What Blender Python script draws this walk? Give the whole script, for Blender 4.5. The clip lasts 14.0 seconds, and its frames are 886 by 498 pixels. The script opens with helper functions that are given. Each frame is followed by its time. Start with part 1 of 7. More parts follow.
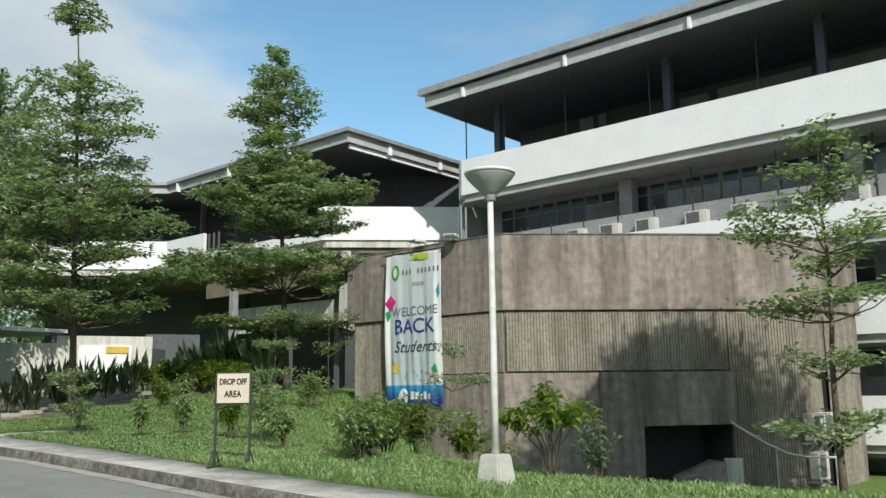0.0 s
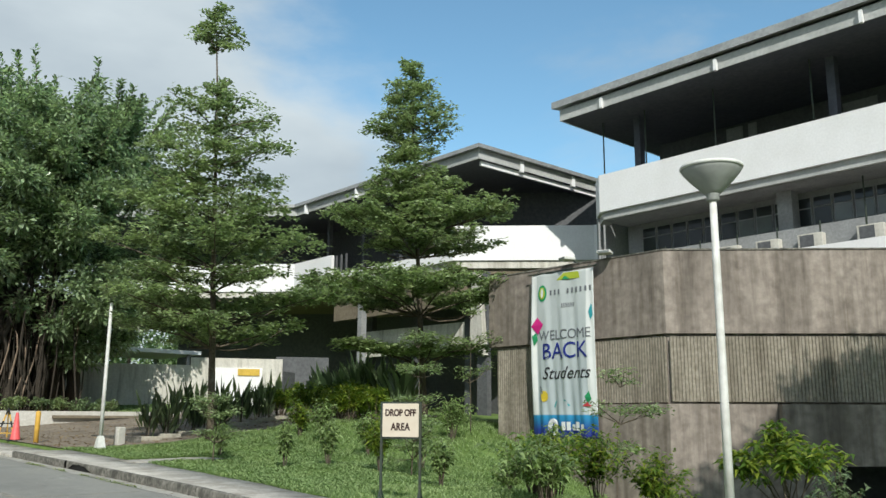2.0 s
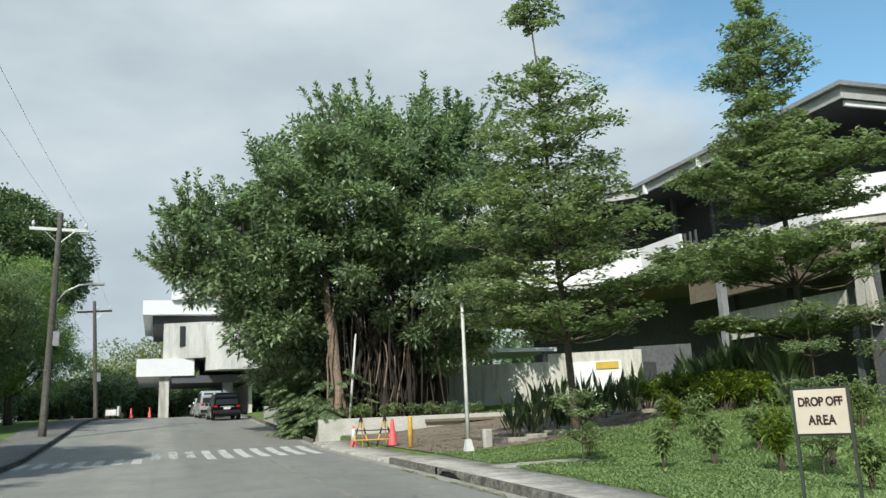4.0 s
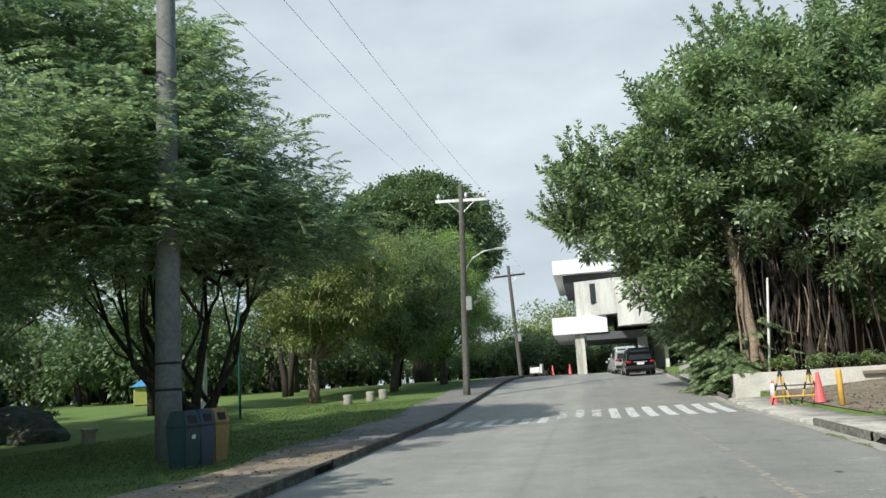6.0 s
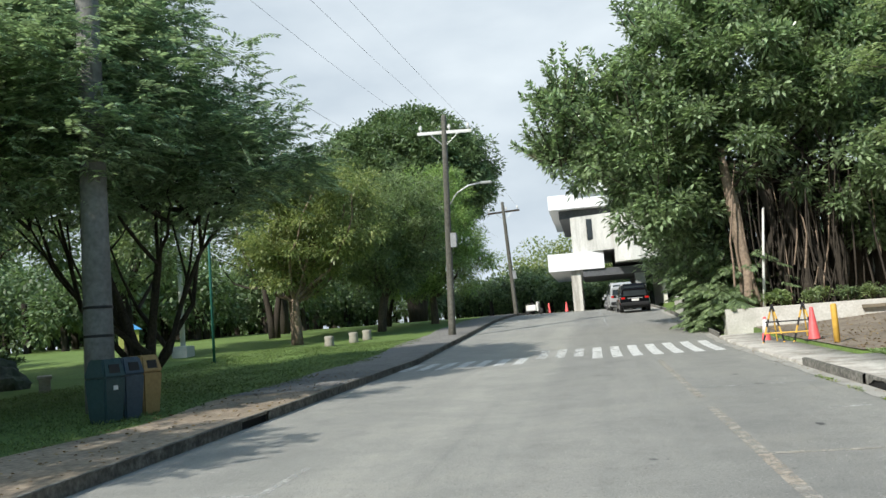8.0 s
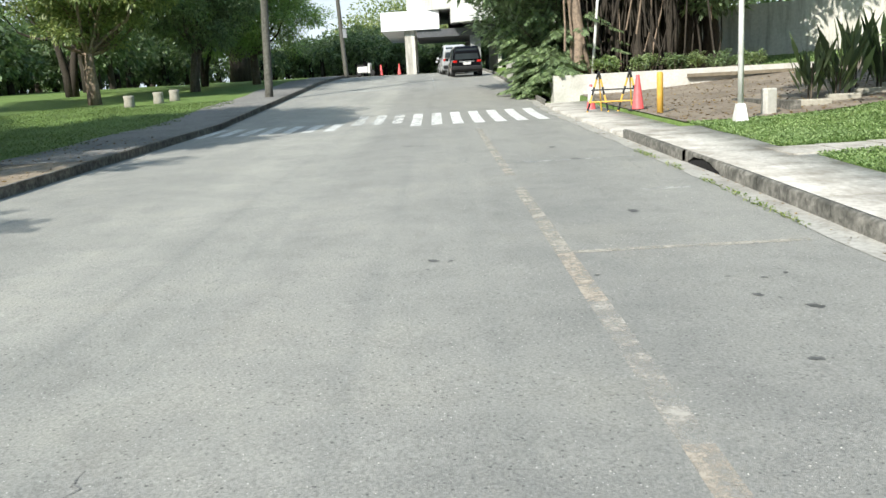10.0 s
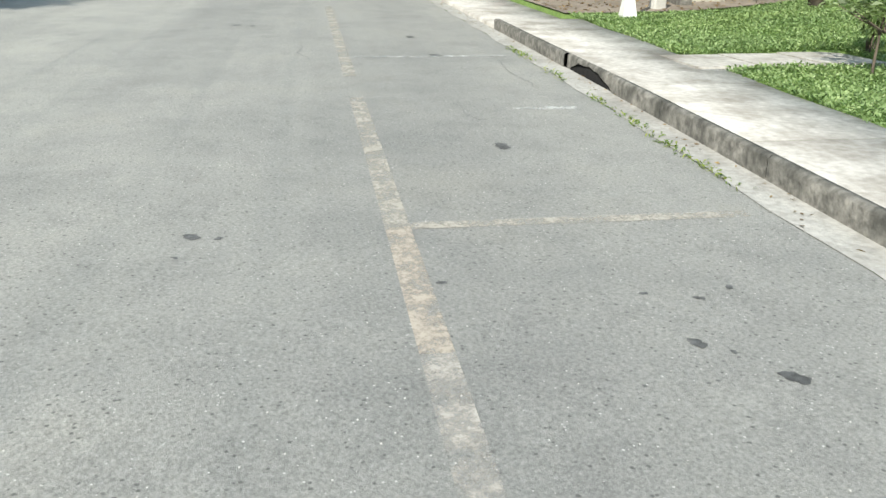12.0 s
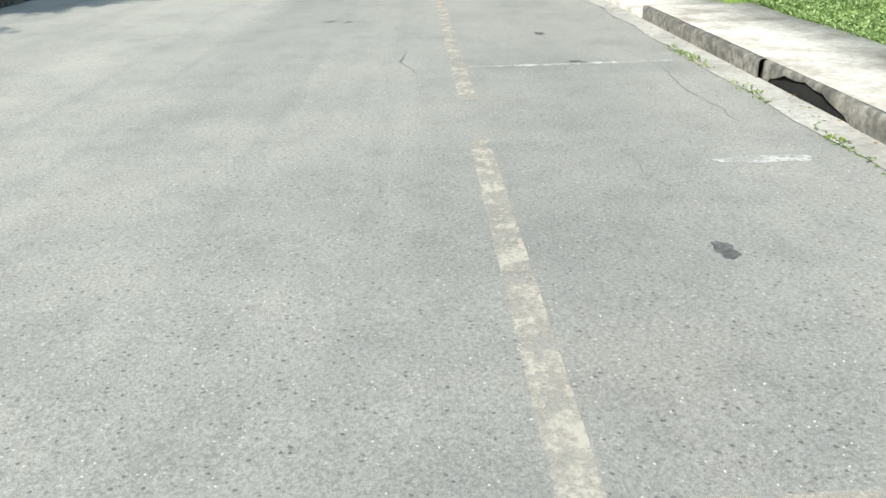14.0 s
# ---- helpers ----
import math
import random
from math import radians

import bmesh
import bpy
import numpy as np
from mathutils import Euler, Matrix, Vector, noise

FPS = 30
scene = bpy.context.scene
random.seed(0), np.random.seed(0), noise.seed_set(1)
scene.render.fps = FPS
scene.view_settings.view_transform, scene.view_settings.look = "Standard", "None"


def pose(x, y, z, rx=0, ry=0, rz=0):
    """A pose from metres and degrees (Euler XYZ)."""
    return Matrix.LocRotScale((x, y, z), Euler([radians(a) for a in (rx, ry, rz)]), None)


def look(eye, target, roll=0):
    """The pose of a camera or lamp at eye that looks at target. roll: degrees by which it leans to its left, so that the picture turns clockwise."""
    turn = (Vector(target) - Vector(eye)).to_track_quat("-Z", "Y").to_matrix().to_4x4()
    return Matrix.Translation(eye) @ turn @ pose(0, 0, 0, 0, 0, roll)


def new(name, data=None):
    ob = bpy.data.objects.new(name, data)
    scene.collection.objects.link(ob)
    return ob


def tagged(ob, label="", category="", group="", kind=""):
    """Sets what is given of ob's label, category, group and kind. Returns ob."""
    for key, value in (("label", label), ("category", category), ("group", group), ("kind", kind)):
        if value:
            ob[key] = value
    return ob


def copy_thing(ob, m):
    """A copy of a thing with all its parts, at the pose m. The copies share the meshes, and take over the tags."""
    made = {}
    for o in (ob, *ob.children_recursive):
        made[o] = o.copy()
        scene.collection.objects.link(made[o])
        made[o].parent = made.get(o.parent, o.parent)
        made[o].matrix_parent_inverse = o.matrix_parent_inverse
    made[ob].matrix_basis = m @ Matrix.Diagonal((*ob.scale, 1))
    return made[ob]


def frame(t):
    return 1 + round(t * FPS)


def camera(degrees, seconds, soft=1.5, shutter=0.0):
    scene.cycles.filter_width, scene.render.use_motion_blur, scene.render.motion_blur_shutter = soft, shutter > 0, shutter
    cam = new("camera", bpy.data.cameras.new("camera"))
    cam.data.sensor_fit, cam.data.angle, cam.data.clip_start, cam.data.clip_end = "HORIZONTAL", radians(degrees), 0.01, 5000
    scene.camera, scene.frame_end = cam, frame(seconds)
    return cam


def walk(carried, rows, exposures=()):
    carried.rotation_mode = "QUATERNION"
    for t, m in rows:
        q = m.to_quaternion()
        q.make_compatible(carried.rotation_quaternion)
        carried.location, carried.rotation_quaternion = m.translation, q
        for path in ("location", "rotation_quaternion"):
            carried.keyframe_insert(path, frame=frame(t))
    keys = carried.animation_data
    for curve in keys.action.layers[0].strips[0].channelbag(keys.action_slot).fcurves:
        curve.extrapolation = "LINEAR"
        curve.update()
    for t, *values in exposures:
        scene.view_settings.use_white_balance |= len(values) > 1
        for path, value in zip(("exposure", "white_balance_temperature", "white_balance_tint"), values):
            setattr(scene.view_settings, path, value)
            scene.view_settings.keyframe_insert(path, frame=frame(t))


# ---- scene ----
cam = camera(54.9, 14.0)
METRES, EYE, TILT, LEAN, TURN = 16.0, 1.5, 0.0, 0.0, 40.7
ROWS = [
    (0.0, 0.0, 0.0, 0.0, 0.11, 9.68, 0.63),
    (0.5, -0.0159, 0.0274, 0.0012, -0.31, 6.45, -1.47),
    (1.0, -0.0341, 0.0523, 0.004, -0.34, 6.13, -1.59),
    (1.5, -0.0515, 0.0808, 0.0074, 4.02, 6.93, -1.0),
    (2.0, -0.072, 0.1052, 0.0093, 7.54, 11.29, -0.35),
    (2.5, -0.0877, 0.1327, 0.0093, 8.55, 11.81, 0.93),
    (3.0, -0.1004, 0.1653, 0.0114, 17.19, 12.06, -0.12),
    (3.5, -0.114, 0.1978, 0.0131, 21.22, 11.65, 0.92),
    (4.0, -0.1256, 0.2328, 0.0144, 31.11, 11.22, 2.44),
    (6.5, -0.1897, 0.3862, 0.0198, 62.49, 8.92, 3.54),
    (7.0, -0.2068, 0.4158, 0.0199, 64.48, 8.38, 3.76),
    (7.5, -0.2224, 0.4442, 0.0187, 58.35, 7.1, 4.8),
    (8.0, -0.2372, 0.4752, 0.02, 59.46, 5.6, 4.24),
    (8.5, -0.2577, 0.5032, 0.0179, 56.68, -2.35, 3.47),
    (11.0, -0.3632, 0.6588, 0.0185, 42.97, -17.01, 0.86),
    (11.5, -0.388, 0.6929, 0.0174, 33.96, -16.37, -1.87),
    (12.0, -0.416, 0.7188, 0.0187, 40.55, -19.26, -0.58),
    (12.5, -0.4418, 0.7458, 0.0197, 37.3, -19.79, 2.16),
    (13.0, -0.4725, 0.7693, 0.0203, 48.74, -19.79, 2.63),
    (13.5, -0.5049, 0.7952, 0.0207, 49.27, -20.48, 2.54),
    (14.0, -0.5363, 0.8256, 0.0216, 47.37, -20.9, 1.52),
]
EXPOSURES = [(0.0, 0.1, 6450, 5), (4.2, 0.1, 6450, 5), (6.3, 0.36, 6500, 7), (8.0, 0.43, 6500, 8), (8.7, 0.8, 6500, 8), (10.8, 0.81, 6500, 7), (11.5, 0.72, 6500, 7), (12.3, 0.92, 6500, 7), (14.0, 1.02, 6500, 7)]
walk(cam, [(t, pose(0, 0, EYE, TILT, LEAN, TURN) @ pose(METRES * x, METRES * y, METRES * z, 90 + pitch, roll, yaw)) for t, x, y, z, yaw, pitch, roll in ROWS], EXPOSURES)

# ---- world and sun ----
SUN_AZ, SUN_EL = -33.0, 38.0   # degrees from +x, degrees up
sun_from = Vector((math.cos(radians(SUN_AZ)) * math.cos(radians(SUN_EL)), math.sin(radians(SUN_AZ)) * math.cos(radians(SUN_EL)), math.sin(radians(SUN_EL))))
world = bpy.data.worlds.new("sky")
scene.world = world
world.use_nodes = True
wn, wl = world.node_tree.nodes, world.node_tree.links
wn.clear()
sky = wn.new("ShaderNodeTexSky")
sky.sky_type, sky.sun_disc = "NISHITA", False
sky.sun_elevation, sky.sun_rotation = radians(SUN_EL), radians(90 - SUN_AZ)
sky.air_density, sky.dust_density, sky.ozone_density = 1.0, 0.4, 1.6
wtc = wn.new("ShaderNodeTexCoord")
wmap = wn.new("ShaderNodeMapping")
wmap.inputs["Scale"].default_value = (1.0, 1.0, 2.6)
wl.new(wtc.outputs["Generated"], wmap.inputs["Vector"])
cloud = wn.new("ShaderNodeTexNoise")
cloud.inputs["Scale"].default_value, cloud.inputs["Detail"].default_value, cloud.inputs["Roughness"].default_value = 1.9, 9.0, 0.56
cloud.inputs["Distortion"].default_value = 0.35
wl.new(wmap.outputs["Vector"], cloud.inputs["Vector"])
wsep = wn.new("ShaderNodeSeparateXYZ")
wl.new(wtc.outputs["Generated"], wsep.inputs["Vector"])
west = wn.new("ShaderNodeMapRange")       # the cloud cover thickens to the west, down the road
west.interpolation_type = "SMOOTHSTEP"
west.inputs["From Min"].default_value, west.inputs["From Max"].default_value = -0.66, -0.90
west.inputs["To Min"].default_value, west.inputs["To Max"].default_value = -0.06, 0.42
wl.new(wsep.outputs["X"], west.inputs["Value"])
wadd = wn.new("ShaderNodeMath")
south = wn.new("ShaderNodeMapRange")      # and to the south, over the park
south.interpolation_type = "SMOOTHSTEP"
south.inputs["From Min"].default_value, south.inputs["From Max"].default_value = 0.30, -0.30
south.inputs["To Min"].default_value, south.inputs["To Max"].default_value = 0.0, 0.22
wl.new(wsep.outputs["Y"], south.inputs["Value"])
wboth = wn.new("ShaderNodeMath")
wl.new(west.outputs["Result"], wboth.inputs[0]), wl.new(south.outputs["Result"], wboth.inputs[1])
wl.new(cloud.outputs["Fac"], wadd.inputs[0]), wl.new(wboth.outputs[0], wadd.inputs[1])
wramp = wn.new("ShaderNodeMapRange")
wramp.interpolation_type = "SMOOTHSTEP"
wramp.inputs["From Min"].default_value, wramp.inputs["From Max"].default_value = 0.42, 0.70
wl.new(wadd.outputs[0], wramp.inputs["Value"])
puff = wn.new("ShaderNodeTexNoise")
puff.inputs["Scale"].default_value, puff.inputs["Detail"].default_value = 3.2, 6.0
wl.new(wmap.outputs["Vector"], puff.inputs["Vector"])
pramp = wn.new("ShaderNodeValToRGB")
pramp.color_ramp.elements[0].position, pramp.color_ramp.elements[0].color = 0.3, (2.75, 3.2, 3.7, 1)
pramp.color_ramp.elements[1].position, pramp.color_ramp.elements[1].color = 0.7, (4.35, 4.75, 5.1, 1)
wl.new(puff.outputs["Fac"], pramp.inputs["Fac"])
wtint = wn.new("ShaderNodeMixRGB")
wtint.blend_type = "MULTIPLY"
wtint.inputs["Fac"].default_value, wtint.inputs["Color2"].default_value = 1.0, (0.93, 1.13, 1.08, 1)
wl.new(sky.outputs["Color"], wtint.inputs["Color1"])
wmix = wn.new("ShaderNodeMixRGB")
wl.new(wramp.outputs["Result"], wmix.inputs["Fac"]), wl.new(wtint.outputs["Color"], wmix.inputs["Color1"]), wl.new(pramp.outputs["Color"], wmix.inputs["Color2"])
wbg, wout = wn.new("ShaderNodeBackground"), wn.new("ShaderNodeOutputWorld")
wbg.inputs["Strength"].default_value = 0.15
wl.new(wmix.outputs["Color"], wbg.inputs["Color"]), wl.new(wbg.outputs["Background"], wout.inputs["Surface"])
sun = new("sun", bpy.data.lights.new("sun", "SUN"))
sun.data.energy, sun.data.angle, sun.data.color = 4.1, radians(0.55), (1.0, 0.955, 0.885)
sun.matrix_world = look(sun_from * 100, (0, 0, 0))

# ---- materials ----
def ramp(nt, fac, stops):
    r = nt.nodes.new("ShaderNodeValToRGB")
    e = r.color_ramp.elements
    while len(e) < len(stops):
        e.new(0.5)
    for el, (p, c) in zip(e, stops):
        el.position, el.color = p, (*c, 1)
    nt.links.new(fac, r.inputs["Fac"])
    return r.outputs["Color"]


def noise_tex(nt, vec, scale, detail=4.0, rough=0.55, stretch=None):
    if stretch:
        m = nt.nodes.new("ShaderNodeMapping")
        m.inputs["Scale"].default_value = stretch
        nt.links.new(vec, m.inputs["Vector"])
        vec = m.outputs["Vector"]
    n = nt.nodes.new("ShaderNodeTexNoise")
    n.inputs["Scale"].default_value, n.inputs["Detail"].default_value, n.inputs["Roughness"].default_value = scale, detail, rough
    nt.links.new(vec, n.inputs["Vector"])
    return n.outputs["Fac"]


def mixc(nt, fac, a, b, mode="MIX"):
    m = nt.nodes.new("ShaderNodeMixRGB")
    m.blend_type = mode
    for sock, v in ((m.inputs["Fac"], fac), (m.inputs["Color1"], a), (m.inputs["Color2"], b)):
        if isinstance(v, (int, float)):
            sock.default_value = v
        elif isinstance(v, tuple):
            sock.default_value = (*v, 1)
        else:
            nt.links.new(v, sock)
    return m.outputs["Color"]


def blank(name):
    m = bpy.data.materials.new(name)
    m.use_nodes = True
    nt = m.node_tree
    return m, nt, nt.nodes["Principled BSDF"], nt.nodes.new("ShaderNodeTexCoord").outputs["Object"]


def bumped(nt, bsdf, height, strength, distance=0.02):
    b = nt.nodes.new("ShaderNodeBump")
    b.inputs["Strength"].default_value, b.inputs["Distance"].default_value = strength, distance
    nt.links.new(height, b.inputs["Height"])
    nt.links.new(b.outputs["Normal"], bsdf.inputs["Normal"])


def surface(name, dark, light, rough=0.7, grain=30.0, blotch=1.2, stain=0.35, stain_colour=None, streak=None, metal=0.0, bump=0.3, piece=0.0, spec=0.35):
    """A plain surface with grain, blotches and stains; streak stretches the stains, piece varies each object."""
    m, nt, bsdf, vec = blank(name)
    col = ramp(nt, noise_tex(nt, vec, grain, 5), [(0.3, dark), (0.7, light)])
    mid = tuple((a + b) / 2 for a, b in zip(dark, light))
    big = noise_tex(nt, vec, blotch, 6, 0.6, streak)
    mask = ramp(nt, big, [(0.42, (0, 0, 0)), (0.68, (1, 1, 1))])
    col = mixc(nt, mask, col, mixc(nt, 1 - stain, stain_colour or tuple(c * 0.45 for c in mid), col))
    if streak:
        fine = noise_tex(nt, vec, blotch * 3.2, 5, 0.65, (streak[0], streak[1], streak[2] * 0.5))
        col = mixc(nt, 0.85, col, ramp(nt, fine, [(0.34, (0.62, 0.60, 0.57)), (0.52, (1, 1, 1)), (0.70, (1.10, 1.09, 1.07))]), "MULTIPLY")
    if piece:
        info = nt.nodes.new("ShaderNodeObjectInfo")
        col = mixc(nt, 1.0, col, ramp(nt, info.outputs["Random"], [(0, (1 - piece,) * 3), (1, (1.0,) * 3)]), "MULTIPLY")
    nt.links.new(col, bsdf.inputs["Base Color"])
    bsdf.inputs["Roughness"].default_value, bsdf.inputs["Metallic"].default_value = rough, metal
    bsdf.inputs["Specular IOR Level"].default_value = spec
    bumped(nt, bsdf, noise_tex(nt, vec, grain * 1.5, 6), bump)
    return m


def leaf_mat(name, dark, mid, light, rough=0.45, through_light=0.45):
    m, nt, bsdf, vec = blank(name)
    geo = nt.nodes.new("ShaderNodeNewGeometry")
    col = ramp(nt, geo.outputs["Random Per Island"], [(0.0, dark), (0.55, mid), (1.0, light)])
    col = mixc(nt, 0.5, col, ramp(nt, noise_tex(nt, vec, 0.7, 3), [(0.35, (0.72, 0.78, 0.7)), (0.65, (1.15, 1.12, 1.0))]), "MULTIPLY")
    nt.links.new(col, bsdf.inputs["Base Color"])
    bsdf.inputs["Roughness"].default_value, bsdf.inputs["Specular IOR Level"].default_value = rough, 0.55
    tr, mx = nt.nodes.new("ShaderNodeBsdfTranslucent"), nt.nodes.new("ShaderNodeMixShader")
    nt.links.new(mixc(nt, 1.0, col, (1.12, 1.22, 0.85), "MULTIPLY"), tr.inputs["Color"])
    mx.inputs["Fac"].default_value = through_light
    nt.links.new(bsdf.outputs["BSDF"], mx.inputs[1]), nt.links.new(tr.outputs["BSDF"], mx.inputs[2])
    nt.links.new(mx.outputs["Shader"], nt.nodes["Material Output"].inputs["Surface"])
    return m


def asphalt_mat():
    m, nt, bsdf, vec = blank("asphalt")
    col = ramp(nt, noise_tex(nt, vec, 55, 6, 0.75), [(0.30, (0.165, 0.164, 0.156)), (0.5, (0.275, 0.274, 0.260)), (0.72, (0.39, 0.385, 0.362))])
    speck = nt.nodes.new("ShaderNodeTexVoronoi")
    speck.inputs["Scale"].default_value = 48
    nt.links.new(vec, speck.inputs["Vector"])
    col = mixc(nt, ramp(nt, speck.outputs["Distance"], [(0.10, (0.8, 0.8, 0.8)), (0.2, (0, 0, 0))]), col, mixc(nt, noise_tex(nt, vec, 25, 2), (0.08, 0.08, 0.08), (0.43, 0.41, 0.38)))
    # worn wheel tracks along the road and patches of older surface
    lanes = noise_tex(nt, vec, 0.55, 4, 0.5, (0.12, 1.6, 1.0))
    col = mixc(nt, 0.5, col, ramp(nt, lanes, [(0.36, (0.80, 0.80, 0.80)), (0.64, (1.13, 1.12, 1.09))]), "MULTIPLY")
    col = mixc(nt, 0.55, col, ramp(nt, noise_tex(nt, vec, 0.9, 6, 0.6), [(0.34, (0.78, 0.79, 0.80)), (0.55, (1.0, 1.0, 1.0)), (0.7, (1.08, 1.06, 1.02))]), "MULTIPLY")
    sep = nt.nodes.new("ShaderNodeSeparateXYZ")
    nt.links.new(vec, sep.inputs["Vector"])
    lane_y = nt.nodes.new("ShaderNodeMath")
    wander = noise_tex(nt, vec, 0.8, 4)
    nt.links.new(sep.outputs["Y"], lane_y.inputs[0]), nt.links.new(wander, lane_y.inputs[1])
    polish = nt.nodes.new("ShaderNodeMapRange")
    polish.interpolation_type = "SMOOTHSTEP"
    polish.inputs["From Min"].default_value, polish.inputs["From Max"].default_value = 2.45, 3.0
    nt.links.new(lane_y.outputs[0], polish.inputs["Value"])
    col = mixc(nt, 1.0, col, mixc(nt, polish.outputs["Result"], (1.10, 1.10, 1.09), (0.95, 0.95, 0.955)), "MULTIPLY")
    pits = noise_tex(nt, vec, 120, 3, 0.6)
    col = mixc(nt, ramp(nt, pits, [(0.30, (0.55, 0.55, 0.55)), (0.40, (0, 0, 0))]), col, (0.07, 0.07, 0.07))
    col = mixc(nt, 0.5, col, ramp(nt, noise_tex(nt, vec, 2.6, 6, 0.62), [(0.32, (0.80, 0.80, 0.81)), (0.50, (1, 1, 1)), (0.72, (1.07, 1.06, 1.04))]), "MULTIPLY")
    col = mixc(nt, 1.0, col, (1.012, 1.005, 0.978), "MULTIPLY")
    for scale_, size_, keep_, tone in ((36, 0.34, 0.13, (0.085, 0.084, 0.08)), (60, 0.28, 0.05, (0.62, 0.60, 0.56)), (9, 0.10, 0.14, (0.10, 0.10, 0.098))):
        cell = nt.nodes.new("ShaderNodeTexVoronoi")
        cell.inputs["Scale"].default_value = scale_
        nt.links.new(mixc(nt, 0.02, vec, noise_tex(nt, vec, 30, 3), "ADD"), cell.inputs["Vector"])
        pick = nt.nodes.new("ShaderNodeSeparateColor")
        nt.links.new(cell.outputs["Color"], pick.inputs["Color"])
        near = ramp(nt, cell.outputs["Distance"], [(size_ * 0.6, (1, 1, 1)), (size_, (0, 0, 0))])
        few = ramp(nt, pick.outputs["Red"], [(keep_, (0.8, 0.8, 0.8)), (keep_ + 0.02, (0, 0, 0))])
        col = mixc(nt, mixc(nt, 1.0, near, few, "MULTIPLY"), col, tone)
    nt.links.new(col, bsdf.inputs["Base Color"])
    bsdf.inputs["Roughness"].default_value, bsdf.inputs["Specular IOR Level"].default_value = 0.82, 0.3
    bumped(nt, bsdf, noise_tex(nt, vec, 70, 5, 0.8), 0.55, 0.012)
    return m


def worn_paint(name, colour, wear=0.5):
    """Road paint: chips of asphalt show through it."""
    m, nt, bsdf, vec = blank(name)
    chips = noise_tex(nt, vec, 26, 6, 0.8)
    big = noise_tex(nt, vec, 5.0, 3, 0.6)
    s = nt.nodes.new("ShaderNodeMath")
    s.operation = "ADD"
    nt.links.new(chips, s.inputs[0]), nt.links.new(big, s.inputs[1])
    h = nt.nodes.new("ShaderNodeMath")
    h.operation = "MULTIPLY"
    nt.links.new(s.outputs[0], h.inputs[0])
    h.inputs[1].default_value = 0.5
    edge = 0.5 + 0.26 * (wear - 0.5)
    mask = ramp(nt, h.outputs[0], [(edge - 0.075, (0, 0, 0)), (edge + 0.09, (0.85, 0.85, 0.85))])
    nt.links.new(mixc(nt, noise_tex(nt, vec, 9, 3), colour, tuple(c * 0.78 for c in colour)), bsdf.inputs["Base Color"])
    bsdf.inputs["Roughness"].default_value = 0.75
    bumped(nt, bsdf, chips, 0.3, 0.01)
    gap, mx = nt.nodes.new("ShaderNodeBsdfTransparent"), nt.nodes.new("ShaderNodeMixShader")
    nt.links.new(mask, mx.inputs["Fac"])
    nt.links.new(gap.outputs["BSDF"], mx.inputs[1]), nt.links.new(bsdf.outputs["BSDF"], mx.inputs[2])
    nt.links.new(mx.outputs["Shader"], nt.nodes["Material Output"].inputs["Surface"])
    return m


def glass_mat(name, tint, rough=0.08):
    m, nt, bsdf, vec = blank(name)
    nt.links.new(ramp(nt, noise_tex(nt, vec, 0.8, 3), [(0.3, tint), (0.7, tuple(c * 1.8 for c in tint))]), bsdf.inputs["Base Color"])
    bsdf.inputs["Roughness"].default_value, bsdf.inputs["Specular IOR Level"].default_value = rough, 0.4
    return m


ASPHALT = asphalt_mat()
CONC_WALK = surface("walk_concrete", (0.42, 0.395, 0.352), (0.67, 0.635, 0.58), 0.85, 14, 1.7, 0.72, (0.20, 0.175, 0.14), bump=0.5, piece=0.2)
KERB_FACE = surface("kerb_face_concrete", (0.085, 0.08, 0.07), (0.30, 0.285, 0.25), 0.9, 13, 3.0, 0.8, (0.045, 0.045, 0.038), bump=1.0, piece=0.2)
GUTTER = surface("gutter_concrete", (0.30, 0.29, 0.26), (0.46, 0.44, 0.40), 0.88, 20, 1.5, 0.5, (0.15, 0.14, 0.12), bump=0.5)
SOIL = surface("bare_soil", (0.21, 0.165, 0.12), (0.41, 0.335, 0.255), 0.95, 9, 0.8, 0.5, (0.10, 0.08, 0.05), bump=0.9)
DRIVE = surface("driveway_paving", (0.185, 0.152, 0.118), (0.30, 0.255, 0.205), 0.92, 6, 0.7, 0.6, (0.10, 0.08, 0.06), bump=0.4, piece=0.2)
LAWN = surface("lawn_soil", (0.085, 0.145, 0.032), (0.17, 0.25, 0.065), 0.95, 8, 0.5, 0.4, (0.05, 0.075, 0.02), bump=1.0)
OLD_CONC = surface("board_marked_concrete", (0.20, 0.168, 0.148), (0.355, 0.306, 0.27), 0.9, 4, 0.75, 0.80, (0.095, 0.080, 0.068), (1.4, 1.4, 0.2), bump=0.45)
RIB_CONC = surface("ribbed_concrete", (0.215, 0.190, 0.154), (0.37, 0.332, 0.278), 0.9, 9, 0.7, 0.5, (0.11, 0.095, 0.07), (1.2, 1.2, 0.3), bump=0.35)
WHITE = surface("white_paint", (0.775, 0.77, 0.785), (0.86, 0.855, 0.87), 0.7, 12, 0.8, 0.18, (0.58, 0.57, 0.54), bump=0.12)
CREAM = surface("cream_painted_wall", (0.52, 0.50, 0.45), (0.66, 0.64, 0.59), 0.75, 10, 0.9, 0.3, (0.34, 0.31, 0.27), (1.2, 1.2, 0.25), bump=0.15)
GREY_PAINT = surface("grey_paint", (0.24, 0.245, 0.25), (0.34, 0.345, 0.35), 0.7, 10, 0.9, 0.4, bump=0.12)
ROOF_METAL = surface("roof_metal", (0.33, 0.33, 0.33), (0.47, 0.47, 0.46), 0.45, 8, 0.8, 0.4, metal=0.4, bump=0.08)
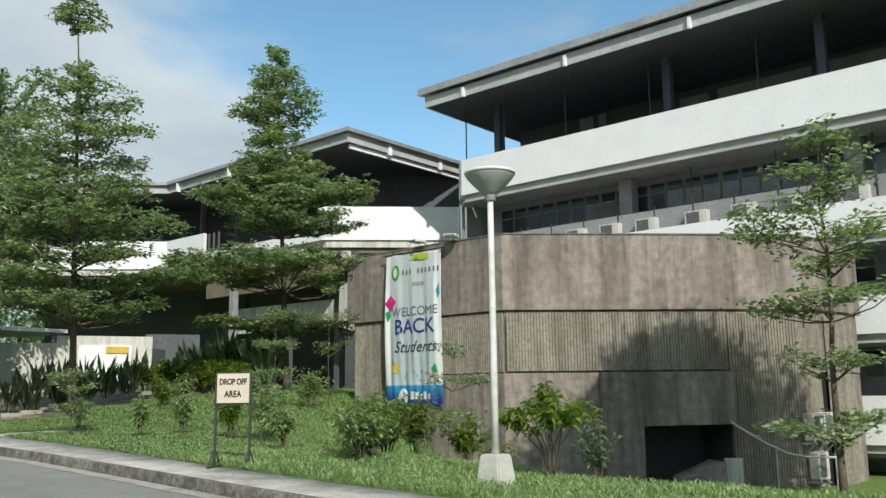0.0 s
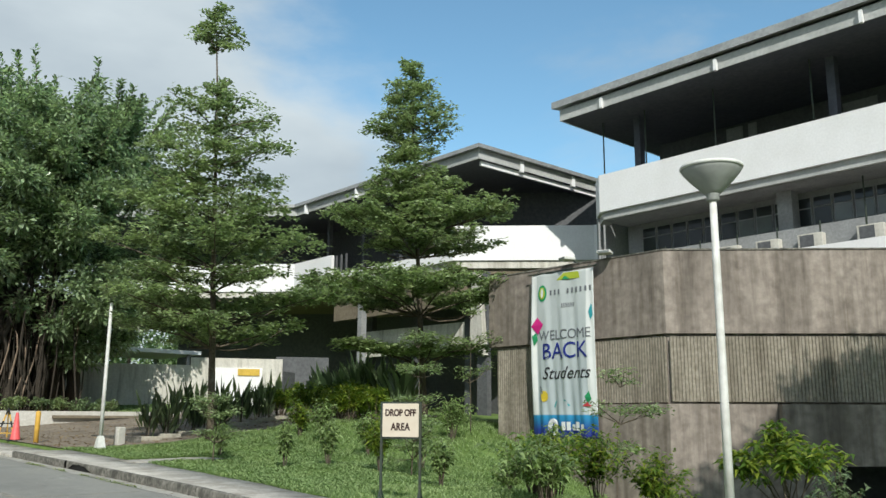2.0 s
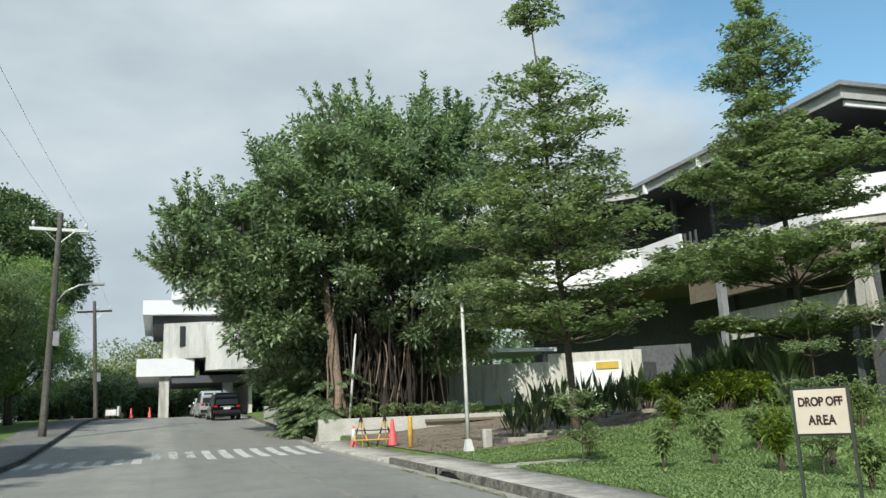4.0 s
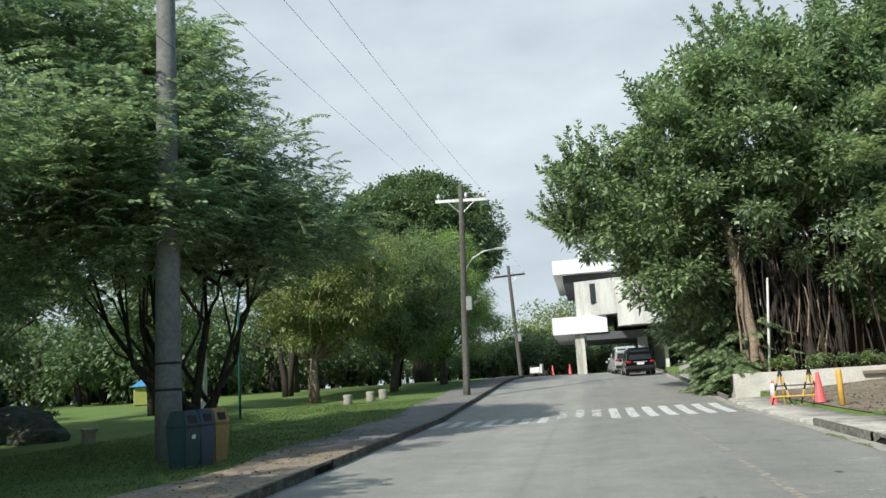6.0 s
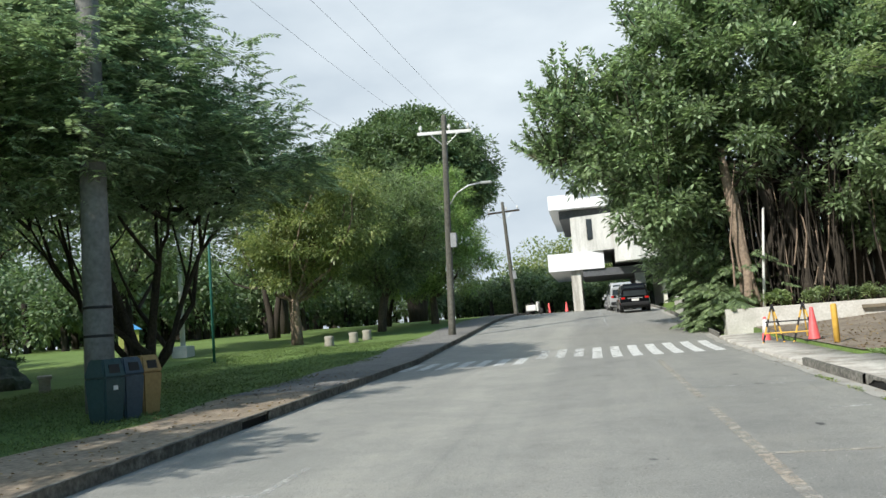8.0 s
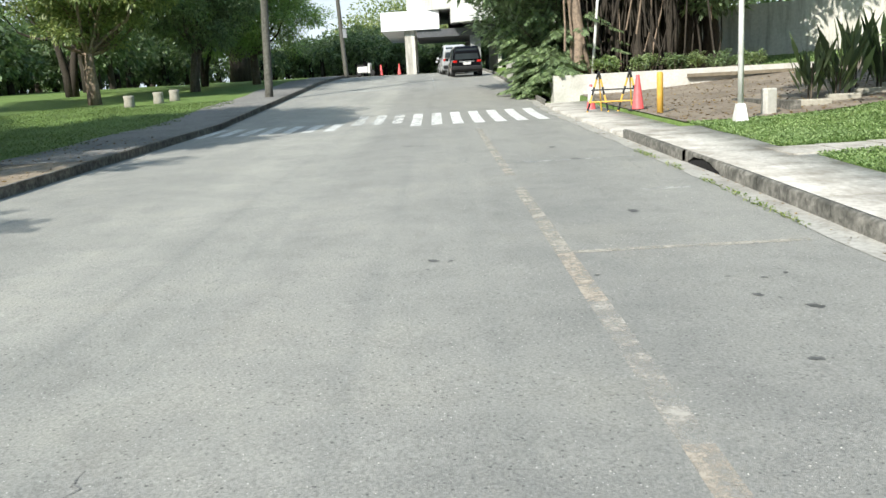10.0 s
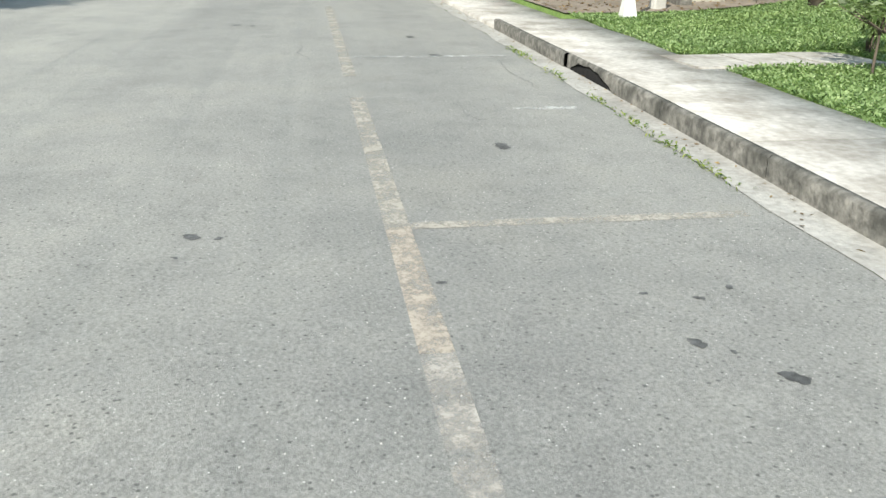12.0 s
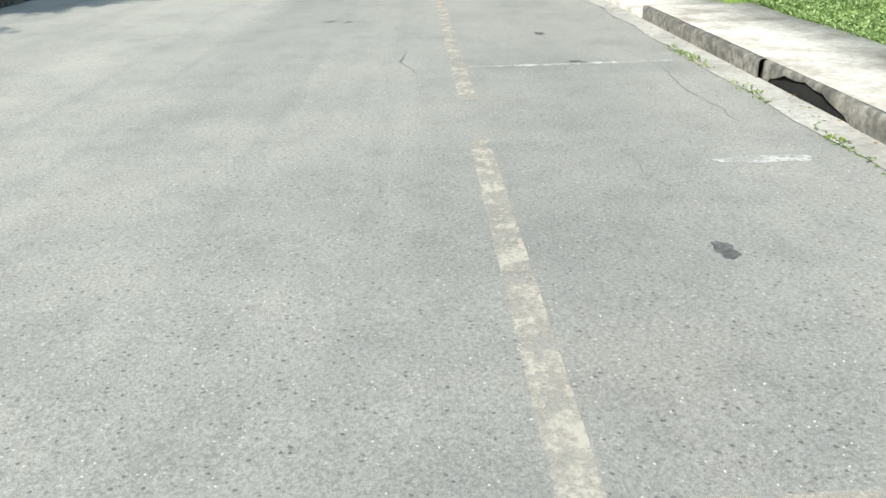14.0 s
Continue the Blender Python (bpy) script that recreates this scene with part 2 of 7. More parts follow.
FASCIA = surface("fascia_paint", (0.40, 0.405, 0.40), (0.52, 0.52, 0.51), 0.55, 8, 0.7, 0.35, bump=0.08)
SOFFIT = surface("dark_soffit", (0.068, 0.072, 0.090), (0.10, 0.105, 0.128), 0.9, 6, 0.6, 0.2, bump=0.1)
# dark grey for dark parts, and for shaded recesses with the shade in the colour
DARK_WALL = surface("dark_wall_and_shade", (0.085, 0.088, 0.096), (0.135, 0.138, 0.146), 0.85, 6, 0.6, 0.3, bump=0.1)
BROWN_SOFFIT = surface("brown_soffit", (0.14, 0.115, 0.08), (0.22, 0.185, 0.135), 0.9, 6, 0.5, 0.4, bump=0.2)
GLASS = glass_mat("dark_window_glass", (0.020, 0.024, 0.027))
CURTAIN_GLASS = glass_mat("pale_window_glass", (0.11, 0.12, 0.12), 0.15)
STEEL = surface("galvanised_steel", (0.46, 0.47, 0.47), (0.58, 0.58, 0.58), 0.45, 14, 1.5, 0.3, metal=0.5, bump=0.08)
POST_WHITE = surface("white_post_paint", (0.62, 0.62, 0.60), (0.76, 0.76, 0.74), 0.6, 10, 1.6, 0.4, (0.36, 0.32, 0.27), bump=0.12)
DARK_STEEL = surface("dark_green_steel", (0.028, 0.045, 0.036), (0.05, 0.07, 0.055), 0.55, 12, 2.0, 0.4, (0.08, 0.05, 0.03), bump=0.15)
BARK = surface("grey_bark", (0.085, 0.068, 0.05), (0.19, 0.155, 0.12), 0.95, 14, 2.5, 0.6, (0.04, 0.032, 0.024), (1, 1, 0.3), bump=1.0)
RED_BARK = surface("reddish_root_bark", (0.19, 0.14, 0.105), (0.37, 0.285, 0.215), 0.95, 10, 2.0, 0.6, (0.08, 0.055, 0.04), (1, 1, 0.15), bump=1.0)
DARK_BARK = surface("dark_bark", (0.030, 0.025, 0.020), (0.075, 0.062, 0.048), 0.95, 14, 2.5, 0.5, (0.018, 0.015, 0.012), (1, 1, 0.3), bump=1.0)
WOOD_POLE = surface("weathered_pole_wood", (0.075, 0.072, 0.06), (0.165, 0.16, 0.138), 0.9, 9, 1.5, 0.5, (0.045, 0.038, 0.03), (2, 2, 0.1), bump=0.7)
LEAF_LAYER = leaf_mat("tiered_tree_leaf", (0.140, 0.172, 0.094), (0.265, 0.328, 0.178), (0.435, 0.530, 0.290))
# the lightest fig leaf tone also carries the crown's greyish gloss highlights
LEAF_FICUS = leaf_mat("fig_leaf", (0.115, 0.150, 0.092), (0.230, 0.300, 0.180), (0.49, 0.62, 0.39), 0.28)
LEAF_MANGO = leaf_mat("mango_leaf", (0.112, 0.142, 0.078), (0.222, 0.282, 0.155), (0.325, 0.405, 0.225), 0.45)
LEAF_LIME = leaf_mat("light_green_leaf", (0.17, 0.235, 0.085), (0.30, 0.41, 0.15), (0.42, 0.56, 0.22))
LEAF_DARK = leaf_mat("dark_feathery_leaf", (0.158, 0.200, 0.135), (0.285, 0.360, 0.245), (0.50, 0.62, 0.42))
LEAF_SHRUB = leaf_mat("shrub_leaf", (0.15, 0.20, 0.09), (0.28, 0.36, 0.16), (0.43, 0.54, 0.25))
LEAF_CROTON = leaf_mat("yellow_green_leaf", (0.06, 0.13, 0.02), (0.17, 0.25, 0.035), (0.34, 0.38, 0.06))
LEAF_PURPLE = leaf_mat("dark_olive_leaf", (0.065, 0.086, 0.05), (0.135, 0.175, 0.095), (0.27, 0.335, 0.17), 0.4)
LEAF_DOME = leaf_mat("dense_dark_leaf", (0.085, 0.122, 0.062), (0.150, 0.212, 0.106), (0.235, 0.325, 0.165), 0.5, 0.3)
LEAF_BRONZE = leaf_mat("bronze_mango_leaf", (0.15, 0.19, 0.08), (0.265, 0.32, 0.14), (0.43, 0.44, 0.20), 0.45)
LEAF_PHILO = leaf_mat("broad_tropical_leaf", (0.11, 0.145, 0.085), (0.20, 0.265, 0.15), (0.34, 0.44, 0.25), 0.3)
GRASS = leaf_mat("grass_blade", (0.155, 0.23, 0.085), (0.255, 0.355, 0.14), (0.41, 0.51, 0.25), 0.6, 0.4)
# darker copy of GRASS: the park trees' shade is put into the colour
SHADE_TONED_GRASS = leaf_mat("shade_toned_park_grass_blade", (0.075, 0.11, 0.035), (0.13, 0.185, 0.06), (0.22, 0.29, 0.10), 0.6, 0.35)
LINE_YELLOW = worn_paint("worn_yellow_line", (0.47, 0.435, 0.37), 0.42)
LINE_PALE = worn_paint("rubbed_yellow_line", (0.50, 0.465, 0.41), 0.54)
LINE_AMBER = worn_paint("amber_line", (0.50, 0.435, 0.355), 0.40)
LINE_WHITE = worn_paint("worn_white_line", (0.55, 0.55, 0.52), 0.50)
STRIPE = worn_paint("crossing_paint", (0.80, 0.80, 0.77), 0.05)
STRIPE_HALF = worn_paint("half_worn_crossing_paint", (0.76, 0.76, 0.73), 0.18)
STRIPE_WORN = worn_paint("worn_crossing_paint", (0.72, 0.72, 0.69), 0.34)
OIL = surface("oil_stain", (0.05, 0.05, 0.048), (0.15, 0.15, 0.147), 0.6, 30, 5, 0.4, bump=0.3)
BLACK_PAINT = surface("black_paint", (0.012, 0.012, 0.013), (0.022, 0.022, 0.023), 0.5, 10, 2, 0.2, bump=0.05)
BOARD = surface("cream_sign_board", (0.60, 0.52, 0.42), (0.70, 0.62, 0.52), 0.7, 8, 2, 0.25, bump=0.08)
# near-black for solids that stand in for the shade inside holes
SHADE_BLACK = surface("painted_hole_shade", (0.006, 0.006, 0.006), (0.014, 0.013, 0.012), 0.95, 10, 2, 0.2, bump=0.3)
CRACK = surface("crack_dust", (0.13, 0.13, 0.127), (0.20, 0.20, 0.195), 0.9, 30, 5, 0.3, bump=0.3)

# ---- mesh helpers ----
def link_mesh(name, me, mat, parent=None, label=""):
    ob = new(name, me)
    if mat:
        me.materials.append(mat)
    if parent:
        ob.parent = parent
    if label:
        ob["label"] = label
    return ob


def part(name, bm, mat, parent=None, label="", smooth=False):
    """One mesh object from a bmesh, under a thing or a part."""
    me = bpy.data.meshes.new(name)
    bmesh.ops.recalc_face_normals(bm, faces=bm.faces)
    if smooth:
        for f in bm.faces:
            f.smooth = True
    bm.to_mesh(me)
    bm.free()
    return link_mesh(name, me, mat, parent, label)


def thing(name, label, category, at=(0, 0, 0), turn=0.0, group="", kind=""):
    ob = new(name)
    ob.empty_display_size = 0.2
    ob.matrix_world = pose(*at, 0, 0, turn)
    return tagged(ob, label, category, group, kind)


def hexa(bm, pts):
    v = [bm.verts.new(p) for p in pts]
    for f in ((0, 3, 2, 1), (4, 5, 6, 7), (0, 1, 5, 4), (1, 2, 6, 5), (2, 3, 7, 6), (3, 0, 4, 7)):
        bm.faces.new([v[i] for i in f])
    return v


def box(bm, x0, x1, y0, y1, z0, z1, m=None):
    pts = [(x0, y0, z0), (x1, y0, z0), (x1, y1, z0), (x0, y1, z0), (x0, y0, z1), (x1, y0, z1), (x1, y1, z1), (x0, y1, z1)]
    return hexa(bm, [m @ Vector(p) for p in pts] if m else pts)


def bevel_box(x0, x1, y0, y1, z0, z1, r=0.01, seg=2):
    bm = bmesh.new()
    box(bm, x0, x1, y0, y1, z0, z1)
    bmesh.ops.bevel(bm, geom=bm.edges[:], offset=r, segments=seg, affect="EDGES", profile=0.5)
    return bm


def tube(bm, pts, radii, seg=8, caps=True):
    pts = [Vector([float(c) for c in p]) for p in pts]
    rings = []
    for i, p in enumerate(pts):
        d = (pts[min(i + 1, len(pts) - 1)] - pts[max(i - 1, 0)]).normalized()
        a = d.orthogonal().normalized() if abs(d.z) < 0.95 else Vector((1, 0, 0))
        a = (a - d * a.dot(d)).normalized()
        b = d.cross(a)
        r = float(radii[i]) if hasattr(radii, "__len__") else radii
        rings.append([bm.verts.new(p + r * (math.cos(2 * math.pi * k / seg) * a + math.sin(2 * math.pi * k / seg) * b)) for k in range(seg)])
    for r0, r1 in zip(rings, rings[1:]):
        for k in range(seg):
            bm.faces.new((r0[k], r0[(k + 1) % seg], r1[(k + 1) % seg], r1[k]))
    if caps:
        bm.faces.new(rings[0][::-1]), bm.faces.new(rings[-1])


def lathe(bm, profile, seg=16, m=None):
    rings = []
    for r, z in profile:
        ring = [Vector((r * math.cos(2 * math.pi * k / seg), r * math.sin(2 * math.pi * k / seg), z)) for k in range(seg)]
        rings.append([bm.verts.new(m @ p if m else p) for p in ring])
    for r0, r1 in zip(rings, rings[1:]):
        for k in range(seg):
            bm.faces.new((r0[k], r0[(k + 1) % seg], r1[(k + 1) % seg], r1[k]))
    bm.faces.new(rings[0][::-1]), bm.faces.new(rings[-1])


def extrude_poly(bm, poly, z0, z1, m=None):
    lo = [Vector((*p, z0)) for p in poly]
    hi = [Vector((*p, z1)) for p in poly]
    if m:
        lo, hi = [m @ p for p in lo], [m @ p for p in hi]
    lo, hi = [bm.verts.new(p) for p in lo], [bm.verts.new(p) for p in hi]
    bm.faces.new(lo[::-1]), bm.faces.new(hi)
    n = len(lo)
    for i in range(n):
        bm.faces.new((lo[i], lo[(i + 1) % n], hi[(i + 1) % n], hi[i]))


def wall_run(bm, pts, z0, z1, thick):
    """A wall of that thickness along a line of plan points; it grows to the left of the line, mitred at the corners."""
    pts = [Vector((*p, 0)) for p in pts]
    offs = []
    for i in range(len(pts)):
        ns = []
        if i > 0:
            d = (pts[i] - pts[i - 1]).normalized()
            ns.append(Vector((-d.y, d.x, 0)))
        if i < len(pts) - 1:
            d = (pts[i + 1] - pts[i]).normalized()
            ns.append(Vector((-d.y, d.x, 0)))
        n = sum(ns, Vector()).normalized()
        offs.append(pts[i] + n * thick / max(0.3, n.dot(ns[0])))
    ring = [[bm.verts.new((q.x, q.y, z)) for q, z in ((p, z0), (o, z0), (o, z1), (p, z1))] for p, o in zip(pts, offs)]
    for r0, r1 in zip(ring, ring[1:]):
        for k in range(4):
            bm.faces.new((r0[k], r1[k], r1[(k + 1) % 4], r0[(k + 1) % 4]))
    bm.faces.new(ring[0]), bm.faces.new(ring[-1][::-1])


def soup(name, verts, faces, mat, parent=None, label="", smooth=False):
    """A mesh from arrays: verts (n, 3), faces (m, 4) or (m, 3)."""
    me = bpy.data.meshes.new(name)
    k = faces.shape[1]
    me.vertices.add(len(verts)), me.loops.add(faces.size), me.polygons.add(len(faces))
    me.vertices.foreach_set("co", np.ascontiguousarray(verts, dtype=np.float32).ravel())
    me.loops.foreach_set("vertex_index", np.ascontiguousarray(faces, dtype=np.int32).ravel())
    me.polygons.foreach_set("loop_start", np.arange(0, faces.size, k, dtype=np.int32))
    me.update(calc_edges=True)
    return link_mesh(name, me, mat, parent, label)


def unit(a):
    return a / np.maximum(np.linalg.norm(a, axis=1, keepdims=True), 1e-9)


def leaves(name, base, along, length, width, mat, parent=None, rng=None, droop=0.25, label=""):
    """Folded pointed leaves, one quad each, from bases along directions."""
    n = len(base)
    along = unit(along)
    side = unit(np.cross(along, rng.normal(0, 0.35, (n, 3)) + (0, 0, 1)))
    length, width = np.broadcast_to(length, n)[:, None], np.broadcast_to(width, n)[:, None]
    midp = base + along * length * 0.5 + (0, 0, 0.02) * length
    tip = base + along * length - np.array((0, 0, 1)) * length * droop
    v = np.stack([base, midp + side * width / 2, tip, midp - side * width / 2], 1).reshape(-1, 3)
    return soup(name, v, np.arange(4 * n).reshape(-1, 4), mat, parent, label)


# ---- the lie of the land ----
def sstep(a, b, x):
    t = np.clip((x - a) / (b - a), 0.0, 1.0)
    return t * t * (3 - 2 * t)


PROFILE_X = (-400.0, -140.0, -98.0, -88.0, -75.0, -62.0, -36.0, 0.0, 30.0, 400.0)
PROFILE_Z = (1.0, 2.0, 2.85, 2.9, 2.66, 2.22, 0.81, 0.0, -0.5, -0.5)


def road_z(x):
    return np.interp(x, PROFILE_X, PROFILE_Z)


def kerb_n(x):      # kerb line beside the building
    return np.interp(x, (-200, -90, -60, -26, -20, -16, -12.5, -9, -5, 30), (7.6, 7.6, 7.4, 7.4, 7.36, 7.28, 7.04, 6.78, 6.58, 6.3))


def kerb_s(x):      # kerb line beside the park
    return np.interp(x, (-200, -90, -60, -45, -27, -15, 30), (-3.4, -3.2, -2.95, -2.8, -2.65, -2.45, -1.6))


def walk_n(x):      # back edge of the pavement beside the building
    return kerb_n(x) + np.interp(x, (-28, -20, -16, -12, -6), (1.45, 1.35, 1.22, 1.08, 1.15))


def land_z(x, y):
    x, y = np.asarray(x, float), np.asarray(y, float)
    r = road_z(x)
    kn, ks = kerb_n(x), kerb_s(x)
    d = y - walk_n(x)
    rise = 0.15 + 0.95 * sstep(0.0, 13.0, d) * sstep(-16.0, -25.0, x) * sstep(140.0, 60.0, y)
    fall = -1.65 * sstep(2.0, 12.0, d) * sstep(-22.0, -13.0, x)
    lawn = r + rise + fall + 0.04 * np.sin(0.9 * x + 0.4 * y) * sstep(0.3, 3.0, d)
    park = r + 0.13 + 0.03 * np.sin(0.7 * x) * np.cos(0.8 * y) * sstep(-1.0, -4.0, y - ks)
    z = np.where(y > kn + 0.05, lawn, np.where(y < ks - 0.34, park, r - 0.12))
    # the sunk sheet under the pavements
    z = np.where((y > kn - 0.1) & (y < walk_n(x) - 0.03), r - 0.12, z)
    return z


def land(x, y):
    return float(land_z(x, y))


# ---- ground, road, kerbs ----
xs = np.unique(np.concatenate([np.linspace(-1500, -150, 14), np.linspace(-150, -48, 52), np.arange(-48, 12, 0.5), np.linspace(12, 100, 20), np.linspace(100, 1500, 12)]))
ts = np.unique(np.concatenate([np.linspace(-1500, -80, 12), np.linspace(-80, -12, 30), np.arange(-12, 24, 0.5), np.linspace(24, 60, 25), np.linspace(60, 1500, 12)]))


def sheet(xa, row_fns, zf):
    """A grid over the x values and over rows of y given as functions of x."""
    vs = []
    for fn in row_fns:
        yy = fn(xa)
        vs.append(np.stack([xa, yy, zf(xa, yy)], 1))
    v = np.concatenate(vs)
    n = len(xa)
    i = np.arange(n - 1)
    f = np.concatenate([np.stack([i + k * n, i + 1 + k * n, i + 1 + (k + 1) * n, i + (k + 1) * n], 1) for k in range(len(row_fns) - 1)])
    return v, f


rows = [(lambda x, t=t: kerb_s(x) + t) for t in np.concatenate([-np.geomspace(0.35, 1500, 60)[::-1]])]
rows += [(lambda x, t=t: kerb_s(x) + t * (walk_n(x) - 0.04 - kerb_s(x))) for t in (0.001, 0.5, 1.0)]
rows += [(lambda x, t=t: walk_n(x) + t) for t in np.concatenate([np.arange(0, 20, 0.5) - 0.02, np.geomspace(20, 1500, 24)])]
gv, gf = sheet(xs, rows, land_z)
tagged(soup("ground", gv, gf, LAWN), "green lawn and park ground sloping gently up", "ground", kind="structure")

rx = np.unique(np.concatenate([np.linspace(-140, -48, 60), np.arange(-48, 31, 1.0)]))
GUT = 0.26
rv, rf = sheet(rx, [(lambda x, t=t: kerb_s(x) + 0.002 + t * (kerb_n(x) - GUT - kerb_s(x))) for t in np.linspace(0, 1, 9)], lambda x, y: road_z(x) + 0.0 * y)
tagged(soup("road", rv, rf, ASPHALT), "worn grey asphalt road with faded markings", "road", kind="structure")


def strip(name, mat, label, category, xa, y0f, y1f, top, bottom, kind="structure", parent=None, wob=0.0):
    """A solid strip along the road between two edge lines, with a flat top."""
    n = len(xa)
    r = road_z(xa)
    w = wob * np.array([noise.noise(Vector((float(x) * 1.7, 3.1, 0))) for x in xa])
    a, b = y0f(xa) + w, y1f(xa)
    bev = 0.025
    prof = [(a, r + bottom), (a, r + top - bev), (a + bev, r + top), (b, r + top), (b, r + bottom)]
    v = np.concatenate([np.stack([xa, yy, zz], 1) for yy, zz in prof])
    i = np.arange(n - 1)
    f = np.concatenate([np.stack([i + k * n, i + 1 + k * n, i + 1 + (k + 1) * n, i + (k + 1) * n], 1) for k in range(4)])
    ob = soup(name, v, f, mat, parent)
    if label:
        tagged(ob, label, category, kind=kind)
    return ob


tagged(soup("gutter", *sheet(rx, [lambda x: kerb_n(x) - GUT - 0.02 + 0.03 * np.sin(3.1 * x), lambda x: kerb_n(x) + 0.02], lambda x, y: road_z(x) + 0.006 + 0.0 * y), GUTTER), "pale concrete gutter strip beside the kerb", "gutter", kind="structure")
DROP0, DROP1 = -38.5, -26.6       # dropped kerb at the driveway
HOLE0, HOLE1 = -22.5, -20.8       # drain inlet


def xr(a, b, s=0.4):
    return np.linspace(a, b, max(2, int((b - a) / s)))


KW = 0.07
kerb_root = thing("kerb_north", "weathered concrete kerb with a broken drain inlet", "kerb", kind="structure")
edges = list(np.arange(28.0, HOLE1 + 0.5, -1.9)) + [HOLE1]
spans = [(b, a) for a, b in zip(edges, edges[1:])]
edges = [HOLE0] + list(np.arange(HOLE0 - 1.8, DROP1 + 0.3, -1.8)) + [DROP1]
spans += [(b, a) for a, b in zip(edges, edges[1:])]
spans += [(b, a) for a, b in zip(np.arange(DROP0, -120, -3.0), np.arange(DROP0 - 3.0, -123, -3.0))]
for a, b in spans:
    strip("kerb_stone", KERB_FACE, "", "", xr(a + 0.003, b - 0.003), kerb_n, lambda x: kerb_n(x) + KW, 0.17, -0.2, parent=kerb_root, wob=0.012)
# the broken inlet: a thin lintel over a near-black strip painted as the hole's shade
strip("lintel", KERB_FACE, "", "", xr(HOLE0, HOLE1, 0.08), lambda x: kerb_n(x) + 0.015 + 0.03 * np.abs(np.sin(4 * x)), lambda x: kerb_n(x) + KW, 0.17, 0.135 - 0.20 * np.abs((xr(HOLE0, HOLE1, 0.08) - 0.5 * (HOLE0 + HOLE1)) / (0.5 * (HOLE1 - HOLE0))) ** 3 - 0.02 * np.abs(np.sin(9 * xr(HOLE0, HOLE1, 0.08))), parent=kerb_root, wob=0.02)
strip("cavity", SHADE_BLACK, "", "", xr(HOLE0, HOLE1), lambda x: kerb_n(x) + 0.052, lambda x: kerb_n(x) + KW, 0.126, -0.2, parent=kerb_root)

walk_root = thing("pavement_north", "pale stained concrete pavement slabs", "pavement", kind="structure")
wedges = list(np.arange(28.0, DROP1, -2.3)) + [DROP1]
for a, b in zip(wedges, wedges[1:]):
    strip("slab", CONC_WALK, "", "", xr(b + 0.002, a - 0.002), lambda x: kerb_n(x) + KW + 0.002, lambda x: walk_n(x) + 0.03 * np.sin(2.3 * x), 0.165, -0.2, parent=walk_root)
# ramped pavement across the driveway mouth
for a, b in zip(np.arange(DROP1, DROP0 - 0.1, -2.4), np.arange(DROP1 - 2.4, DROP0 - 2.5, -2.4)):
    strip("slab", CONC_WALK, "", "", xr(b + 0.008, a - 0.008), lambda x: kerb_n(x) + 0.01, lambda x: walk_n(x), 0.07, -0.2, parent=walk_root)
path_bm = bmesh.new()
for k in range(3):
    y0 = 8.45 + 0.75 * k
    zt = land(-21.7, y0 + 0.4) + 0.03
    box(path_bm, -22.3, -21.2, y0 + 0.01, y0 + 0.74, zt - 0.3, zt)
tagged(part("garden_path", path_bm, CONC_WALK), "short concrete stepping path across the lawn", "path", kind="structure")

kerb_s_root = thing("kerb_south", "dark weathered concrete kerb beside the park", "kerb", kind="structure")
SH0, SH1 = -22.4, -21.2
sedges = list(np.arange(28.0, SH1 + 0.5, -2.2)) + [SH1]
sspans = [(b, a) for a, b in zip(sedges, sedges[1:])]
sspans += [(b, a) for a, b in zip(np.arange(SH0, -125, -2.6), np.arange(SH0 - 2.6, -128, -2.6))]
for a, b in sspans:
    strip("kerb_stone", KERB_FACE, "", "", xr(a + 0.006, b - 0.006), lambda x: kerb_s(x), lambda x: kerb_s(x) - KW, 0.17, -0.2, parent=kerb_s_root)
strip("lintel", KERB_FACE, "", "", xr(SH0, SH1), lambda x: kerb_s(x) - 0.02, lambda x: kerb_s(x) - KW, 0.17, 0.12, parent=kerb_s_root)
# near-black strip as the shade inside the park side inlet
strip("cavity", SHADE_BLACK, "", "", xr(SH0, SH1), lambda x: kerb_s(x) - 0.052, lambda x: kerb_s(x) - KW, 0.121, -0.2, parent=kerb_s_root)
tagged(soup("pavement_south", *sheet(rx, [lambda x: kerb_s(x) - KW - 0.004, lambda x: kerb_s(x) - 1.0, lambda x: kerb_s(x) - 2.1 + 0.25 * np.sin(0.8 * x)], lambda x, y: road_z(x) + 0.168), SOIL), "bare brown earth and gravel path beside the kerb", "path", kind="structure")
FAR_WALK = surface("grey_gravel", (0.14, 0.135, 0.125), (0.26, 0.25, 0.235), 0.95, 10, 0.8, 0.4, bump=0.7)
rfar = rx[rx < -25.5]
tagged(soup("pavement_park", *sheet(rfar, [lambda x: kerb_s(x) - KW - 0.002, lambda x: kerb_s(x) - 2.35 + 0.15 * np.sin(0.6 * x)], lambda x, y: road_z(x) + 0.176), FAR_WALK), "grey gravel pavement beside the park lawn", "pavement", kind="structure")

# driveway court with worn paving
dx, dy = np.arange(-40.0, -27.0, 0.5), np.arange(8.85, 24.1, 0.5)
dv, df = sheet(dx, [(lambda x, t=t: 0 * x + t) for t in dy], lambda x, y: np.maximum(land_z(x, y), road_z(x) + 0.07) + 0.03)
tagged(soup("driveway", dv, df, DRIVE), "brown worn driveway paving with leaf litter", "driveway", kind="structure")


